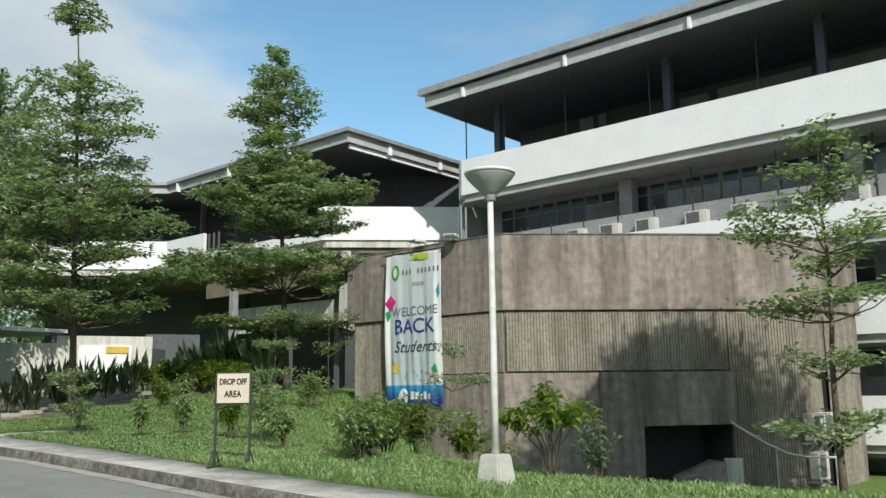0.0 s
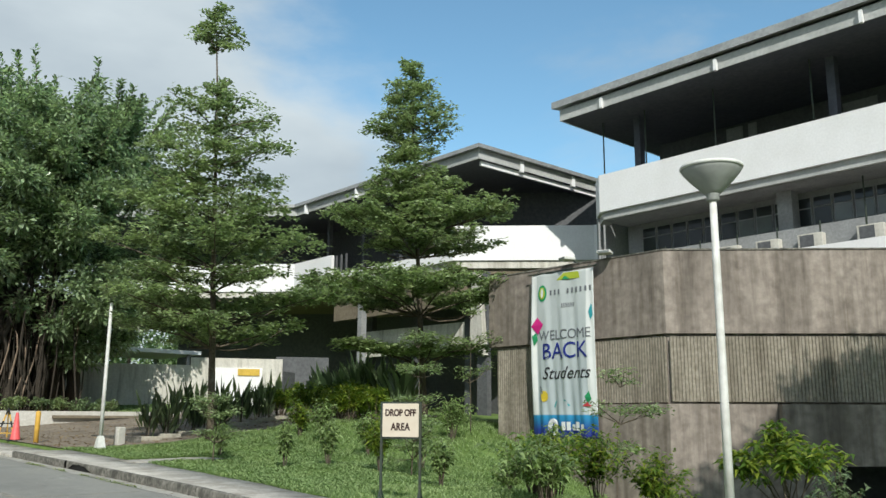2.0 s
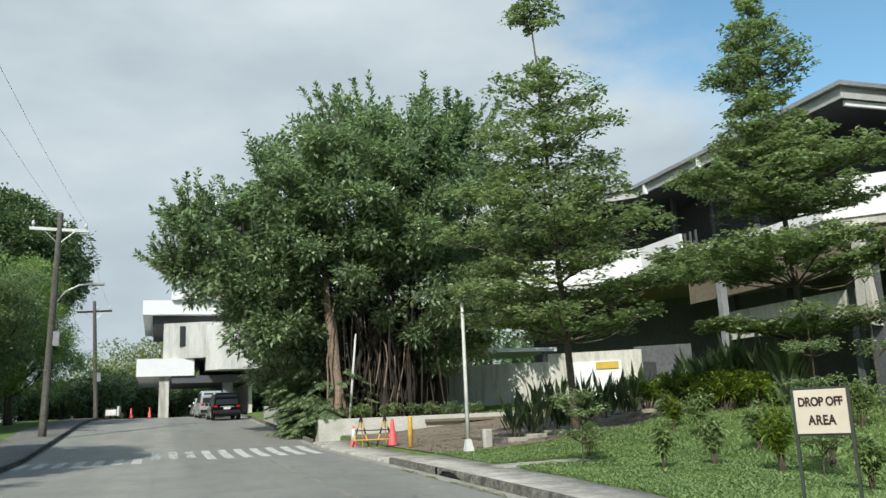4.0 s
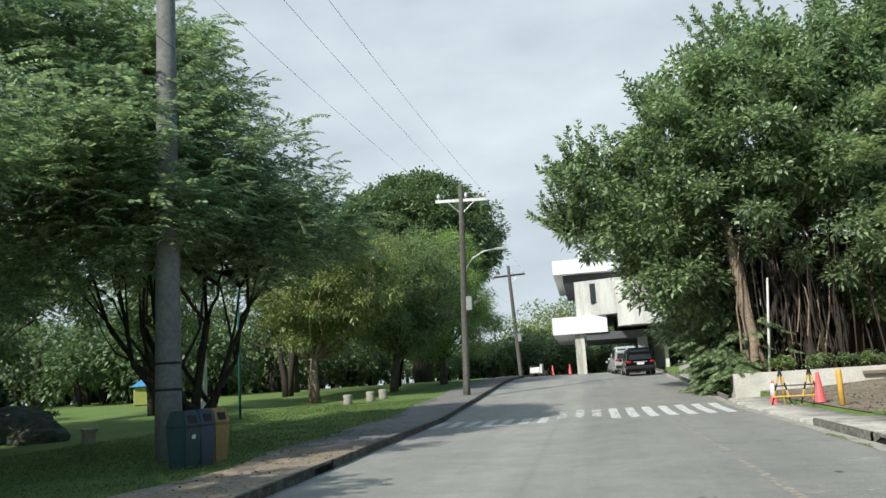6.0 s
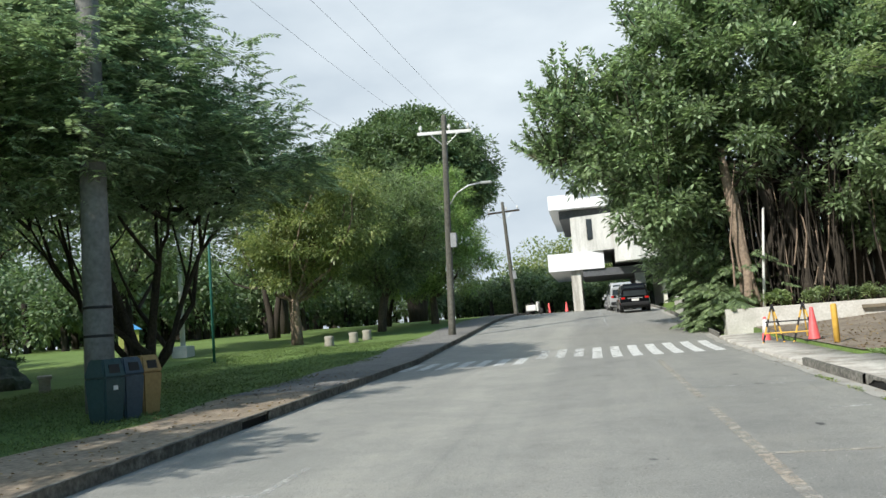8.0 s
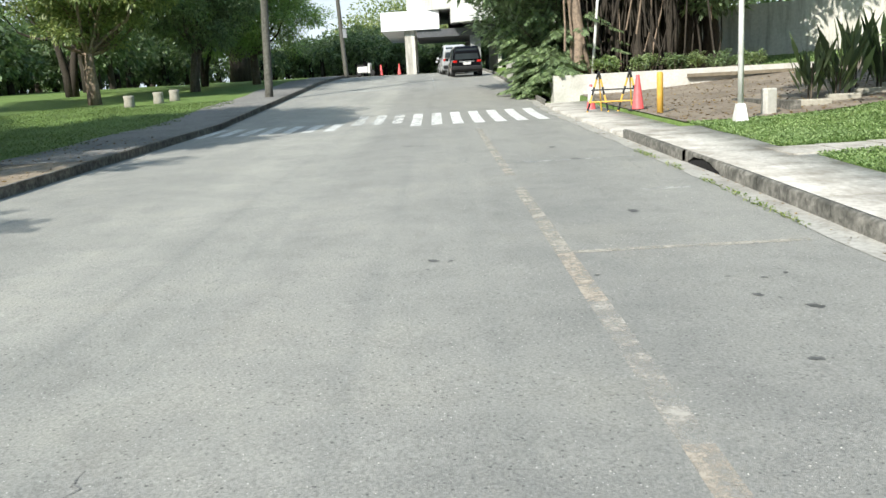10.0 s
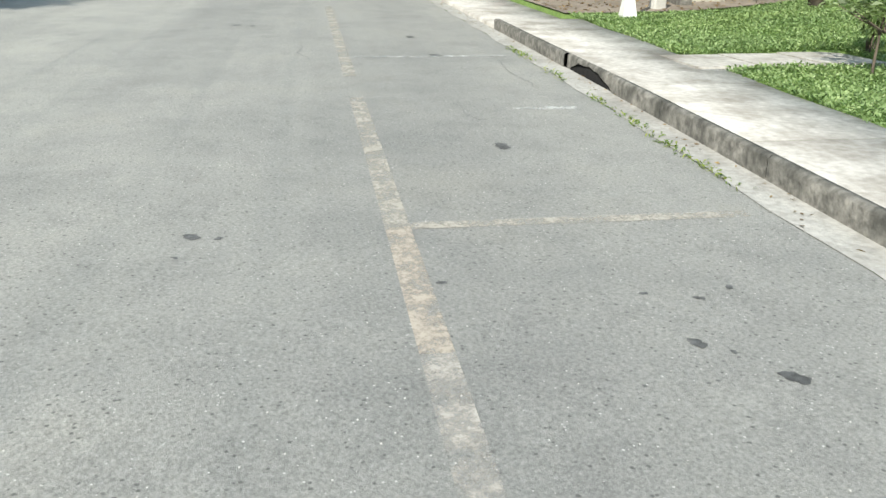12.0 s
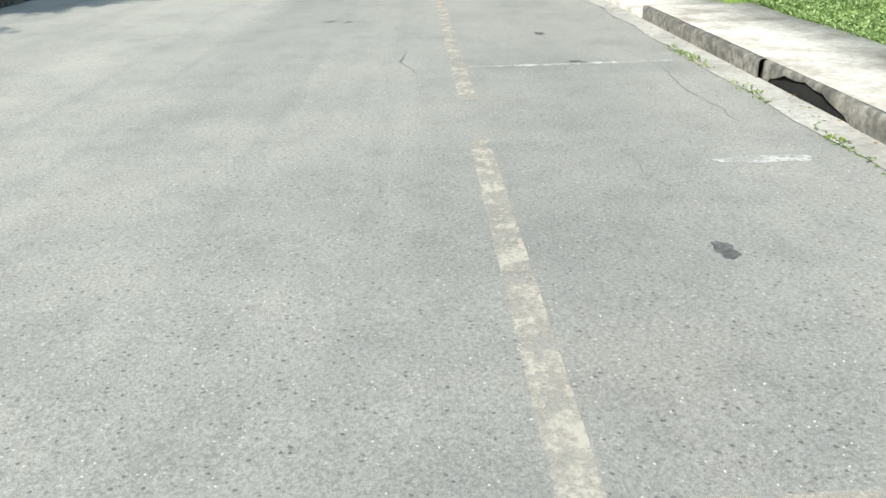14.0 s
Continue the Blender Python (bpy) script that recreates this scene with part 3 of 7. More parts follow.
# ---- road markings ----
def mark(name, mat, label, x0, x1, y0, y1, skew=0.0, parent=None):
    n = max(2, int(abs(x1 - x0) / 0.5) + 1)
    xa = np.linspace(x0, x1, n)
    v, f = sheet(xa, [lambda x: y0 + skew * (x - x0), lambda x: y1 + skew * (x - x0)], lambda x, y: road_z(x) + 0.004 + 0.0 * y)
    ob = soup(name, v, f, mat, parent)
    return tagged(ob, label, "road marking", kind="structure") if label else ob


lane = thing("lane_line", "faded yellow dashed parking lane line", "road marking", kind="structure")
for a, b, paint_ in ((-31.0, -22.0, LINE_YELLOW), (-20.75, -16.93, LINE_YELLOW), (-16.93, -15.45, LINE_AMBER), (-15.45, -13.3, LINE_PALE), (-13.3, -12.1, LINE_AMBER), (-12.1, -6.0, LINE_PALE), (-5.5, 0.5, LINE_PALE), (1.0, 8.0, LINE_PALE)):
    mark("dash", paint_, "", a, b, 4.75, 4.89, parent=lane)
for x in (-23.5, -16.95, -12.75, -6.2, 0.4):
    mark("bay_line", LINE_YELLOW if x in (-16.95, -12.75) else LINE_WHITE, "faded white parking bay line", x - 0.05, x + 0.06, 4.895, kerb_n(x) - 0.45)
mark("edge_line", LINE_WHITE, "faded white line beside the park lane", -17.4, -6.0, -0.16, -0.05)
for x in (-15.95, -9.4):
    mark("bay_line", LINE_WHITE, "faded white parking bay line", x - 0.05, x + 0.05, kerb_s(x) + 0.5, -0.2)
mark("edge_line", LINE_WHITE, "faded yellow line beside the far lane", -90, -50, 3.35, 3.47, skew=0.01)
mark("stop_line", LINE_WHITE, "faded white line across the road", -52.4, -52.0, -2.6, 3.4)
crossing = thing("zebra_crossing", "white zebra crossing, worn away towards the park", "road marking", kind="structure")
for k in range(17):
    y = 6.72 - 0.58 * k
    x0, x1 = (-37.9, -33.2) if k < 7 else (-38.0, -34.6) if k < 10 else (-35.8, -32.9)
    mark("stripe", STRIPE if k < 5 else STRIPE_WORN if 7 <= k < 10 else STRIPE_HALF, "", x0, x1, y - 0.15, y + 0.15, parent=crossing)


# ---- lecture hall block of bare concrete ----
def frame_at(x, y, deg):
    """Local frame: u along the wall, v out of it, z up."""
    return pose(x, y, 0, 0, 0, deg)


def ribs(u0, u1, z0, z1, pitch=0.09, depth=0.028, v=0.0, m=None):
    """A ribbed panel: a closed corrugated face."""
    bm = bmesh.new()
    n = max(1, int(round((u1 - u0) / pitch)))
    p = (u1 - u0) / n
    line = []
    for i in range(n):
        a = u0 + i * p
        line += [(a, v), (a + 0.18 * p, v - depth), (a + 0.68 * p, v - depth), (a + 0.86 * p, v)]
    line.append((u1, v))
    lo = [bm.verts.new(m @ Vector((u, w, z0))) for u, w in line]
    hi = [bm.verts.new(m @ Vector((u, w, z1))) for u, w in line]
    for i in range(len(line) - 1):
        bm.faces.new((lo[i], lo[i + 1], hi[i + 1], hi[i]))
    return bm


hall = thing("lecture_hall", "weathered bare concrete hall with ribbed panels and an overhanging top", "building")
C0X, C0Y = -14.9, 20.0
MA = frame_at(C0X, C0Y, 0)            # face beside the banner: u to +x, so it uses negative u
MB = frame_at(C0X, C0Y, 45)           # face at an angle to the road
LB = 8.86
corner2 = MB @ Vector((LB, 0, 0))
MC = frame_at(corner2.x, corner2.y, 75)
LC = 2.6
end3 = MC @ Vector((LC, 0, 0))
core = bmesh.new()
inset = 0.10
extrude_poly(core, [(-21.3, 20.0 + inset), (C0X - 0.05, 20.0 + inset), (corner2.x - inset * 0.9, corner2.y + inset * 0.5), (end3.x - inset, end3.y), (end3.x - inset, 30.2), (-21.3, 30.2)], 2.05, 3.95)
part("upper_core", core, OLD_CONC, hall)
top = bmesh.new()
extrude_poly(top, [(-21.55, 19.98), (C0X, 19.98), (corner2.x, corner2.y), (end3.x, end3.y), (end3.x, 30.4), (-21.55, 30.4)], 3.92, 6.17)
bmesh.ops.bevel(top, geom=[e for e in top.edges if e.verts[0].co.z > 6 and e.verts[1].co.z > 6], offset=0.03, segments=2, affect="EDGES")
part("parapet", top, OLD_CONC, hall, "rain-streaked plain concrete parapet")
cop = bmesh.new()
wall_run(cop, [(end3.x, 30.4), (end3.x, end3.y), (corner2.x, corner2.y), (C0X, 19.98), (-21.55, 19.98)][::-1], 6.17, 6.21, 0.25)
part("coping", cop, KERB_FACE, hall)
low = bmesh.new()
# lower storey as a shell round the dark opening
wall_run(low, [(-19.0, 19.9), (C0X + 0.05, 19.9), tuple((MB @ Vector((2.77, 0.02, 0)))[:2])], -2.6, 2.08, 0.6)
part("lower_wall", low, OLD_CONC, hall)
low = bmesh.new()
wall_run(low, [(-21.25, 20.12), (-19.0, 20.12)], -0.5, 3.95, 0.6)
part("side_wall", low, OLD_CONC, hall)
part("rib_panel", ribs(-6.35, -2.35 - 0.15, 0.3, 3.86, 0.09, 0.028, 0.09, MA), RIB_CONC, hall)
part("rib_panel", ribs(-2.45, -0.06, 2.12, 3.86, 0.09, 0.028, 0.06, MA), RIB_CONC, hall)
part("rib_panel", ribs(0.06, 6.62, 2.14, 3.84, 0.09, 0.03, 0.0, MB), RIB_CONC, hall)
part("rib_panel", ribs(6.70, LB, -2.6, 3.80, 0.09, 0.03, 0.07, MB), RIB_CONC, hall)
# near-black boxes stand in for the shade in the wall's slots
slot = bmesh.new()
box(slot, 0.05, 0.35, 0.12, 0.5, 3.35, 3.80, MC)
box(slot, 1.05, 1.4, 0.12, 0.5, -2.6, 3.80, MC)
part("dark_slot", slot, SHADE_BLACK, hall)
part("rib_panel", ribs(0.0, 1.05, -2.6, 3.35, 0.09, 0.03, 0.05, MC), RIB_CONC, hall)
part("rib_panel", ribs(0.40, 1.05, 3.35, 3.80, 0.09, 0.03, 0.05, MC), RIB_CONC, hall)
part("rib_panel", ribs(1.42, LC, -2.6, 3.80, 0.09, 0.03, 0.05, MC), RIB_CONC, hall)
bx = bmesh.new()
extrude_poly(bx, [(2.77, -2.6), (3.92, -2.6), (3.92, 0.56), (6.66, 0.56), (6.66, 2.08), (2.77, 2.08)], -0.5, 0.30, MB @ pose(0, 0, 0, 90))
bmesh.ops.bevel(bx, geom=[e for e in bx.edges if len(e.link_faces) == 2], offset=0.02, segments=2, affect="EDGES")
part("porch_lintel", bx, OLD_CONC, hall, "proud plain concrete lintel over a dark opening")
# recess faces darker than the hall's concrete: their shade is in the colour
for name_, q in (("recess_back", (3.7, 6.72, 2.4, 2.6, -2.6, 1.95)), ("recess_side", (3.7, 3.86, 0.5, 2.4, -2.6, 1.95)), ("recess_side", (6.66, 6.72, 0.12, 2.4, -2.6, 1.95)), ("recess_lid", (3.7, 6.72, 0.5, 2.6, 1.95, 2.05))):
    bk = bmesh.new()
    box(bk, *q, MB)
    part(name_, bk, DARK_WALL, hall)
rw = bmesh.new()
hexa(rw, [MB @ Vector(p) for p in ((4.6, -1.0, -2.6), (6.0, -1.0, -2.6), (6.0, 0.3, -2.6), (4.6, 0.3, -2.6), (4.9, -1.0, -0.9), (6.0, -1.0, -0.45), (6.0, 0.3, -0.45), (4.9, 0.3, -0.9))])
part("ramp_wall", rw, OLD_CONC, hall)
rw = bmesh.new()
box(rw, 6.02, 6.5, -0.9, -0.75, -2.6, -0.35, MB)
part("cheek_wall", rw, CREAM, hall, "pale stained cheek wall by the ramp")
bw = bmesh.new()
box(bw, -21.3, end3.x - 0.15, 30.0, 30.3, -2.6, 2.1)
box(bw, -21.3, -21.1, 20.5, 30.0, -1.0, 2.1)
box(bw, end3.x - 0.4, end3.x - 0.15, end3.y + 0.1, 30.0, -2.6, 3.9)
part("back_wall", bw, OLD_CONC, hall)
rail = bmesh.new()
tube(rail, [MB @ Vector(p) for p in ((6.4, -0.5, 0.62), (7.3, -0.62, 0.05), (7.9, -0.7, -0.25), (8.4, -0.72, -0.35), (9.3, -0.72, -0.38))], 0.035, 8)
tube(rail, [MB @ Vector(p) for p in ((9.3, -0.72, -0.38), (9.3, -0.72, -2.4))], 0.03, 8)
tube(rail, [MB @ Vector(p) for p in ((7.6, -0.66, -0.1), (7.6, -0.66, -2.4))], 0.03, 8)
tagged(part("handrail", rail, STEEL), "bent steel pipe handrail beside the ramp", "handrail")


# ---- tall wing along the road ----
tall = thing("academic_building", "long white banded building with a wide dark roof", "building")
XL, XR, YF = -25.45, 26.0, 31.0


def band(z0, z1, lip):
    bm = bmesh.new()
    wall_run(bm, [(XL - 0.9, YF + 0.9), (XL, YF), (XR, YF)], z0, z1, 0.22)
    w = part("band", bm, WHITE, tall, "white painted brick parapet")
    bm = bmesh.new()
    wall_run(bm, [(XL - 0.75, YF + 0.95), (XL + 0.08, YF + 0.15), (XR, YF + 0.15)], z0 - lip, z0 - 0.002, 0.5)
    part("band_lip", bm, FASCIA, tall)
    return w


band(10.95, 12.68, 0.34)
band(6.75, 7.95, 0.30)
band(3.35, 4.80, 0.30)
band(-0.3, 1.30, 0.28)
for z in (10.70, 6.55, 3.1, -0.6):
    bm = bmesh.new()
    box(bm, XL, XR, YF + 0.3, 44.0, z - 0.12, z + 0.12)
    part("floor_slab", bm, GREY_PAINT, tall)
bm = bmesh.new()
box(bm, XL - 0.9, XL - 0.65, YF + 0.9, 44, -2, 12.66)
part("end_wall", bm, GREY_PAINT, tall)
# back of the gallery, with the roof's shade put into its dark colour
bm = bmesh.new()
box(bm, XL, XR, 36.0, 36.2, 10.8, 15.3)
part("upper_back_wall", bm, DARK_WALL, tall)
bm = bmesh.new()
for z0, z1 in ((6.6, 10.6), (3.2, 6.5), (-1.5, 3.0)):
    box(bm, XL, XR, YF + 2.1, YF + 2.3, z0, z1)
part("window_wall", bm, GREY_PAINT, tall)
# paler panels along the back of the gallery, painted in place of bright openings
for x0, x1, zt_ in ((-21.7, -20.9, 15.1), (-20.6, -20.2, 15.1), (-16.3, -14.9, 14.86), (-14.5, -10.4, 14.92), (-10.2, -6.2, 14.95)):
    bm = bmesh.new()
    box(bm, x0, x1, 35.9, 35.98, 12.9, zt_)
    part("pale_panel", bm, GREY_PAINT, tall)
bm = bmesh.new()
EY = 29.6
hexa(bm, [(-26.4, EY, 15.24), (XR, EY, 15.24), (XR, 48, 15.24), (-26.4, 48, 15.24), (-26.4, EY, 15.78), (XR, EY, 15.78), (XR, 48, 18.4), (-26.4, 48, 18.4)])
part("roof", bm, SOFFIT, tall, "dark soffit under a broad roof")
bm = bmesh.new()
wall_run(bm, [(-26.46, 48), (-26.46, EY - 0.06), (XR, EY - 0.06)], 15.22, 15.74, 0.05)
part("fascia", bm, FASCIA, tall)
bm = bmesh.new()
hexa(bm, [(-26.75, EY - 0.3, 15.82), (XR, EY - 0.3, 15.82), (XR, 48, 18.42), (-26.75, 48, 18.42), (-26.75, EY - 0.3, 16.14), (XR, EY - 0.3, 16.14), (XR, 48, 18.72), (-26.75, 48, 18.72)])
part("roof_sheet", bm, ROOF_METAL, tall, "grey metal roof sheet edge")
for x in (-24.0, -18.4, -12.8, -7.2, -1.6, 4.0):
    bm = bmesh.new()
    box(bm, x - 0.06, x + 0.06, EY - 0.22, EY - 0.07, 15.16, 15.62)
    part("gutter_bracket", bm, WHITE, tall)
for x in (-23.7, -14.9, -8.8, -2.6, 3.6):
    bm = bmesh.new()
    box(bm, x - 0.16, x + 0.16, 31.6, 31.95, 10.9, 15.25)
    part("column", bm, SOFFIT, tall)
for x in (-25.3, -23.0, -19.6, -15.5, -11.0):
    bm = bmesh.new()
    tube(bm, [(x, 31.25, 12.6), (x, 31.25, 15.25)], 0.035, 6)
    part("downpipe", bm, DARK_STEEL, tall)
for x in (-17.4, -8.2, 1.0):
    bm = bmesh.new()
    box(bm, x - 0.3, x + 0.3, YF + 1.3, YF + 1.9, 6.6, 10.6)
    part("column", bm, GREY_PAINT, tall)
# louvred windows, two storeys
rngw = random.Random(5)
for z0, z1, x0, x1 in ((9.15, 10.35, -24.6, 2.0), (5.3, 6.2, -9.5, 2.0), (1.9, 2.9, -9.5, 2.0)):
    x = x0
    while x < x1:
        bm = bmesh.new()
        box(bm, x, x + 0.74, YF + 2.03, YF + 2.09, z0, z1)
        w = part("window", bm, GREY_PAINT, tall)
        bm = bmesh.new()
        box(bm, x + 0.05, x + 0.69, YF + 2.0, YF + 2.028, z0 + 0.06, z0 + 0.62 * (z1 - z0) - 0.03)
        part("pane", bm, CURTAIN_GLASS if rngw.random() < 0.6 else GLASS, w)
        bm = bmesh.new()
        box(bm, x + 0.05, x + 0.69, YF + 2.0, YF + 2.028, z0 + 0.62 * (z1 - z0) + 0.03, z1 - 0.05)
        part("pane", bm, GLASS, w)
        x += 0.80
# ledge panels in front of the windows
x = -24.4
while x < 1.0:
    bm = bmesh.new()
    box(bm, x, x + 1.62, YF + 1.0, YF + 1.08, 7.9, 8.95)
    part("ledge_panel", bm, GREY_PAINT, tall)
    bm = bmesh.new()
    tube(bm, [(x + 1.66, YF + 1.02, 7.9), (x + 1.66, YF + 1.02, 9.1 if rngw.random() < 0.6 else 10.5)], 0.03, 6)
    part("rail_post", bm, DARK_STEEL, tall)
    x += 1.70


def split_unit(name, label, w=0.82, h=0.6, d=0.32):
    """An outdoor air conditioning unit with grille and feet."""
    root = thing(name, label, "air conditioner", group="outdoor air conditioners")
    part("casing", bevel_box(-w / 2, w / 2, -d, 0, 0.06, h + 0.06, 0.02), CREAM, root)
    bm = bmesh.new()
    box(bm, -0.40 * w, 0.16 * w, -d - 0.012, -d - 0.001, 0.06 + 0.1 * h, 0.06 + 0.9 * h)
    part("fan_grille", bm, DARK_WALL, root, "dark square fan grille")
    bm = bmesh.new()
    box(bm, -w / 2 + 0.05, -w / 2 + 0.12, -d + 0.02, -0.02, 0, 0.06)
    box(bm, w / 2 - 0.12, w / 2 - 0.05, -d + 0.02, -0.02, 0, 0.06)
    part("foot", bm, STEEL, root)
    return root


unit_a = split_unit("air_conditioner", "white outdoor air conditioner on a window ledge", 0.95, 0.55)
unit_a.matrix_world = pose(-22.9, YF + 0.96, 7.98)
for x in (-21.4, -19.6, -17.9, -16.2, -14.0, -12.1, -10.4, -8.1, -6.0, -4.2):
    copy_thing(unit_a, pose(x, YF + 0.96, 7.98))
unit_b = split_unit("air_conditioner", "white outdoor air conditioner bracketed on ribbed concrete", 0.52, 0.78)
AC_SPOTS = [MC @ pose(u, -0.06, z, 0, 0, 0) for u, z in ((0.05, 0.0), (0.62, 0.02), (1.55, 0.0), (0.18, -1.1))]
unit_b.matrix_world = AC_SPOTS[0]
for spot in AC_SPOTS[1:]:
    copy_thing(unit_b, spot)
for spot in AC_SPOTS:
    bm = bmesh.new()
    for s in (-0.22, 0.22):
        box(bm, s - 0.02, s + 0.02, -0.36, 0.12, -0.05, -0.002)
        tube(bm, [(s, -0.3, -0.04), (s, 0.1, -0.40)], 0.018, 6)
    br = tagged(part("wall_bracket", bm, STEEL), "steel bracket under an outdoor air conditioner", "bracket", "air conditioner brackets")
    br.matrix_world = spot


# ---- low wing with folded front ----
wing = thing("side_wing", "white banded wing with deep dark eaves and a folded front", "building")
EAVE = [(-56.0, 18.4), (-46.4, 28.0), (-30.25, 28.0), (-30.25, 40.0)]
bm = bmesh.new()
extrude_poly(bm, EAVE + [(-30.25, 50), (-70, 50), (-70, 18.4)], 14.0, 14.25)
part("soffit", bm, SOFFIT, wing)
bm = bmesh.new()
wall_run(bm, EAVE, 13.95, 14.42, -0.06)
part("fascia", bm, FASCIA, wing)
bm = bmesh.new()
wall_run(bm, [(-30.35, 28.25), (-30.35, 40.0)], 13.7, 13.93, 0.12)
part("eave_trim", bm, WHITE, wing)
bm = bmesh.new()
extrude_poly(bm, [(-56.3, 18.1), (-46.3, 27.7), (-29.95, 27.7), (-29.95, 40), (-29.95, 50), (-70, 50), (-70, 18.1)], 14.43, 14.62)
part("roof_sheet", bm, ROOF_METAL, wing)
for p in ((-45.2, 27.95), (-40.0, 27.95), (-34.6, 27.95), (-30.2, 31.0), (-30.2, 35.0)):
    bm = bmesh.new()
    box(bm, p[0] - 0.07, p[0] + 0.07, p[1] - 0.2, p[1] + 0.05, 13.85, 14.42)
    part("gutter_bracket", bm, WHITE, wing)
FRONT = [(-57.0, 20.1), (-48.1, 29.0), (-33.2, 29.0), (-28.2, 34.0), (-26.2, 34.0)]
bm = bmesh.new()
wall_run(bm, FRONT[:2] + [(-44.0, 29.0)], 9.5, 11.28, 0.2)
part("band", bm, WHITE, wing, "white painted brick parapet")
bm = bmesh.new()
wall_run(bm, [(-43.99, 29.0), (-35.01, 29.0)], 9.5, 10.05, 0.2)
part("band", bm, WHITE, wing, "low white parapet between taller ones")
for x in (-43.6, -43.1, -42.6):
    bm = bmesh.new()
    box(bm, x - 0.05, x + 0.05, 29.05, 29.15, 10.05, 11.2)
    part("post", bm, DARK_WALL, wing)
bm = bmesh.new()
wall_run(bm, [(-35.0, 29.0)] + FRONT[2:], 9.5, 11.28, 0.2)
part("band", bm, WHITE, wing, "white painted brick parapet")
bm = bmesh.new()
wall_run(bm, [(x + 0.05, y + 0.2) for x, y in FRONT], 9.12, 9.498, 0.4)
part("band_lip", bm, CREAM, wing)
bm = bmesh.new()
extrude_poly(bm, [(-57.0, 20.4), (-48.1, 29.3), (-33.3, 29.3), (-28.4, 34.2), (-28.4, 50), (-70, 50), (-70, 20.4)], 8.85, 9.13)
part("floor_slab", bm, BROWN_SOFFIT, wing)
# walls set back under eaves and floor, coloured dark for the shade there
bm = bmesh.new()
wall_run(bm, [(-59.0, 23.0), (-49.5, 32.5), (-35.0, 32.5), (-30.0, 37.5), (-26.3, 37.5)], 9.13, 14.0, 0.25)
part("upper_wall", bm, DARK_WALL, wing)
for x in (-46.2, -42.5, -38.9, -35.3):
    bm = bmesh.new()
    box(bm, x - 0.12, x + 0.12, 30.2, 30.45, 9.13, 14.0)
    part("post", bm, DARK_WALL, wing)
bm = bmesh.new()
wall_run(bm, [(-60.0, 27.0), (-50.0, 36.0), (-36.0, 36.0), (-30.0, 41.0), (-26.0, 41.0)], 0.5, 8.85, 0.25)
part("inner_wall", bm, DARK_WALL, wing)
bm = bmesh.new()
wall_run(bm, [(-42.6, 30.3), (-33.6, 30.8)], 5.15, 6.62, 0.25)
part("screen_wall", bm, CREAM, wing, "cream wall strip under the brown soffit")
for x in (-42.3, -38.2, -34.0):
    bm = bmesh.new()
    box(bm, x - 0.18, x + 0.18, 30.75, 31.1, 0.5, 8.85)
    part("column", bm, DARK_WALL, wing)
bm = bmesh.new()
box(bm, -40.15, -39.8, 28.25, 28.6, 1.0, 8.85)
part("column", bm, GREY_PAINT, wing)
bm = bmesh.new()
hexa(bm, [(-32.5, 29.5, 5.0), (-31.5, 29.5, 4.7), (-31.5, 29.8, 4.7), (-32.5, 29.8, 5.0), (-32.3, 29.5, 8.84), (-31.9, 29.5, 8.84), (-31.9, 29.8, 8.84), (-32.3, 29.8, 8.84)])
part("tapered_fin", bm, CREAM, wing)
bm = bmesh.new()
box(bm, -32.3, -31.6, 29.82, 30.1, 0.5, 8.84)
part("column", bm, DARK_WALL, wing)
bm = bmesh.new()
hexa(bm, [(-44.0, 29.3, 7.3), (-33.4, 29.3, 7.3), (-33.4, 34.0, 8.0), (-44.0, 34.0, 8.0), (-44.0, 29.3, 8.84), (-33.4, 29.3, 8.84), (-33.4, 34.0, 8.84), (-44.0, 34.0, 8.84)])
part("sloping_beam", bm, BROWN_SOFFIT, wing)
# louvre window in the dark ground floor wall
lw = thing("louvre_window", "white louvred window in a dark wall", "window", (-41.9, 25.4, 2.9), -57)
bm = bmesh.new()
box(bm, -0.05, 1.4, -0.02, 0.04, 0.0, 1.15)
part("backing", bm, DARK_WALL, lw)
for k in range(5):
    bm = bmesh.new()
    box(bm, 0.35, 1.35, -0.06, -0.03, 0.08 + 0.21 * k, 0.2 + 0.21 * k)
    part("louvre", bm, WHITE, lw)
bm = bmesh.new()
wall_run(bm, [(-42.5, 24.6), (-41.0, 27.0)], 0.8, 4.9, 0.2)
part("dark_side_wall", bm, DARK_WALL, wing)

# low garden walls, pale gate panel and canopy beyond the court
gw = thing("garden_wall", "low cream concrete wall beyond the driveway court", "wall", kind="structure")
bm = bmesh.new()
wall_run(bm, [(-47.2, 14.6), (-45.4, 18.6), (-44.5, 20.8)], 1.0, 4.35, -0.2)
part("wall", bm, CREAM, gw)
bm = bmesh.new()
wall_run(bm, [(-44.5, 20.7), (-42.3, 24.9)], 1.2, 4.75, -0.2)
part("wall", bm, CREAM, gw)
bm = bmesh.new()
wall_run(bm, [(-43.95, 21.65), (-42.75, 23.95)], 1.4, 4.25, -0.26)
mural = part("painted_sheet", bm, WHITE)
tagged(mural, "bright white tarpaulin with a yellow corner on a wall", "tarpaulin")
YELLOW = surface("yellow_paint", (0.55, 0.36, 0.05), (0.68, 0.46, 0.09), 0.5, 10, 2, 0.3, bump=0.08)
bm = bmesh.new()
wall_run(bm, [(-43.3, 22.8), (-42.77, 23.8)], 3.85, 4.2, -0.275)
part("yellow_corner", bm, YELLOW, mural)
bm = bmesh.new()
box(bm, -50.0, -45.0, 14.5, 21.5, 4.95, 5.15)
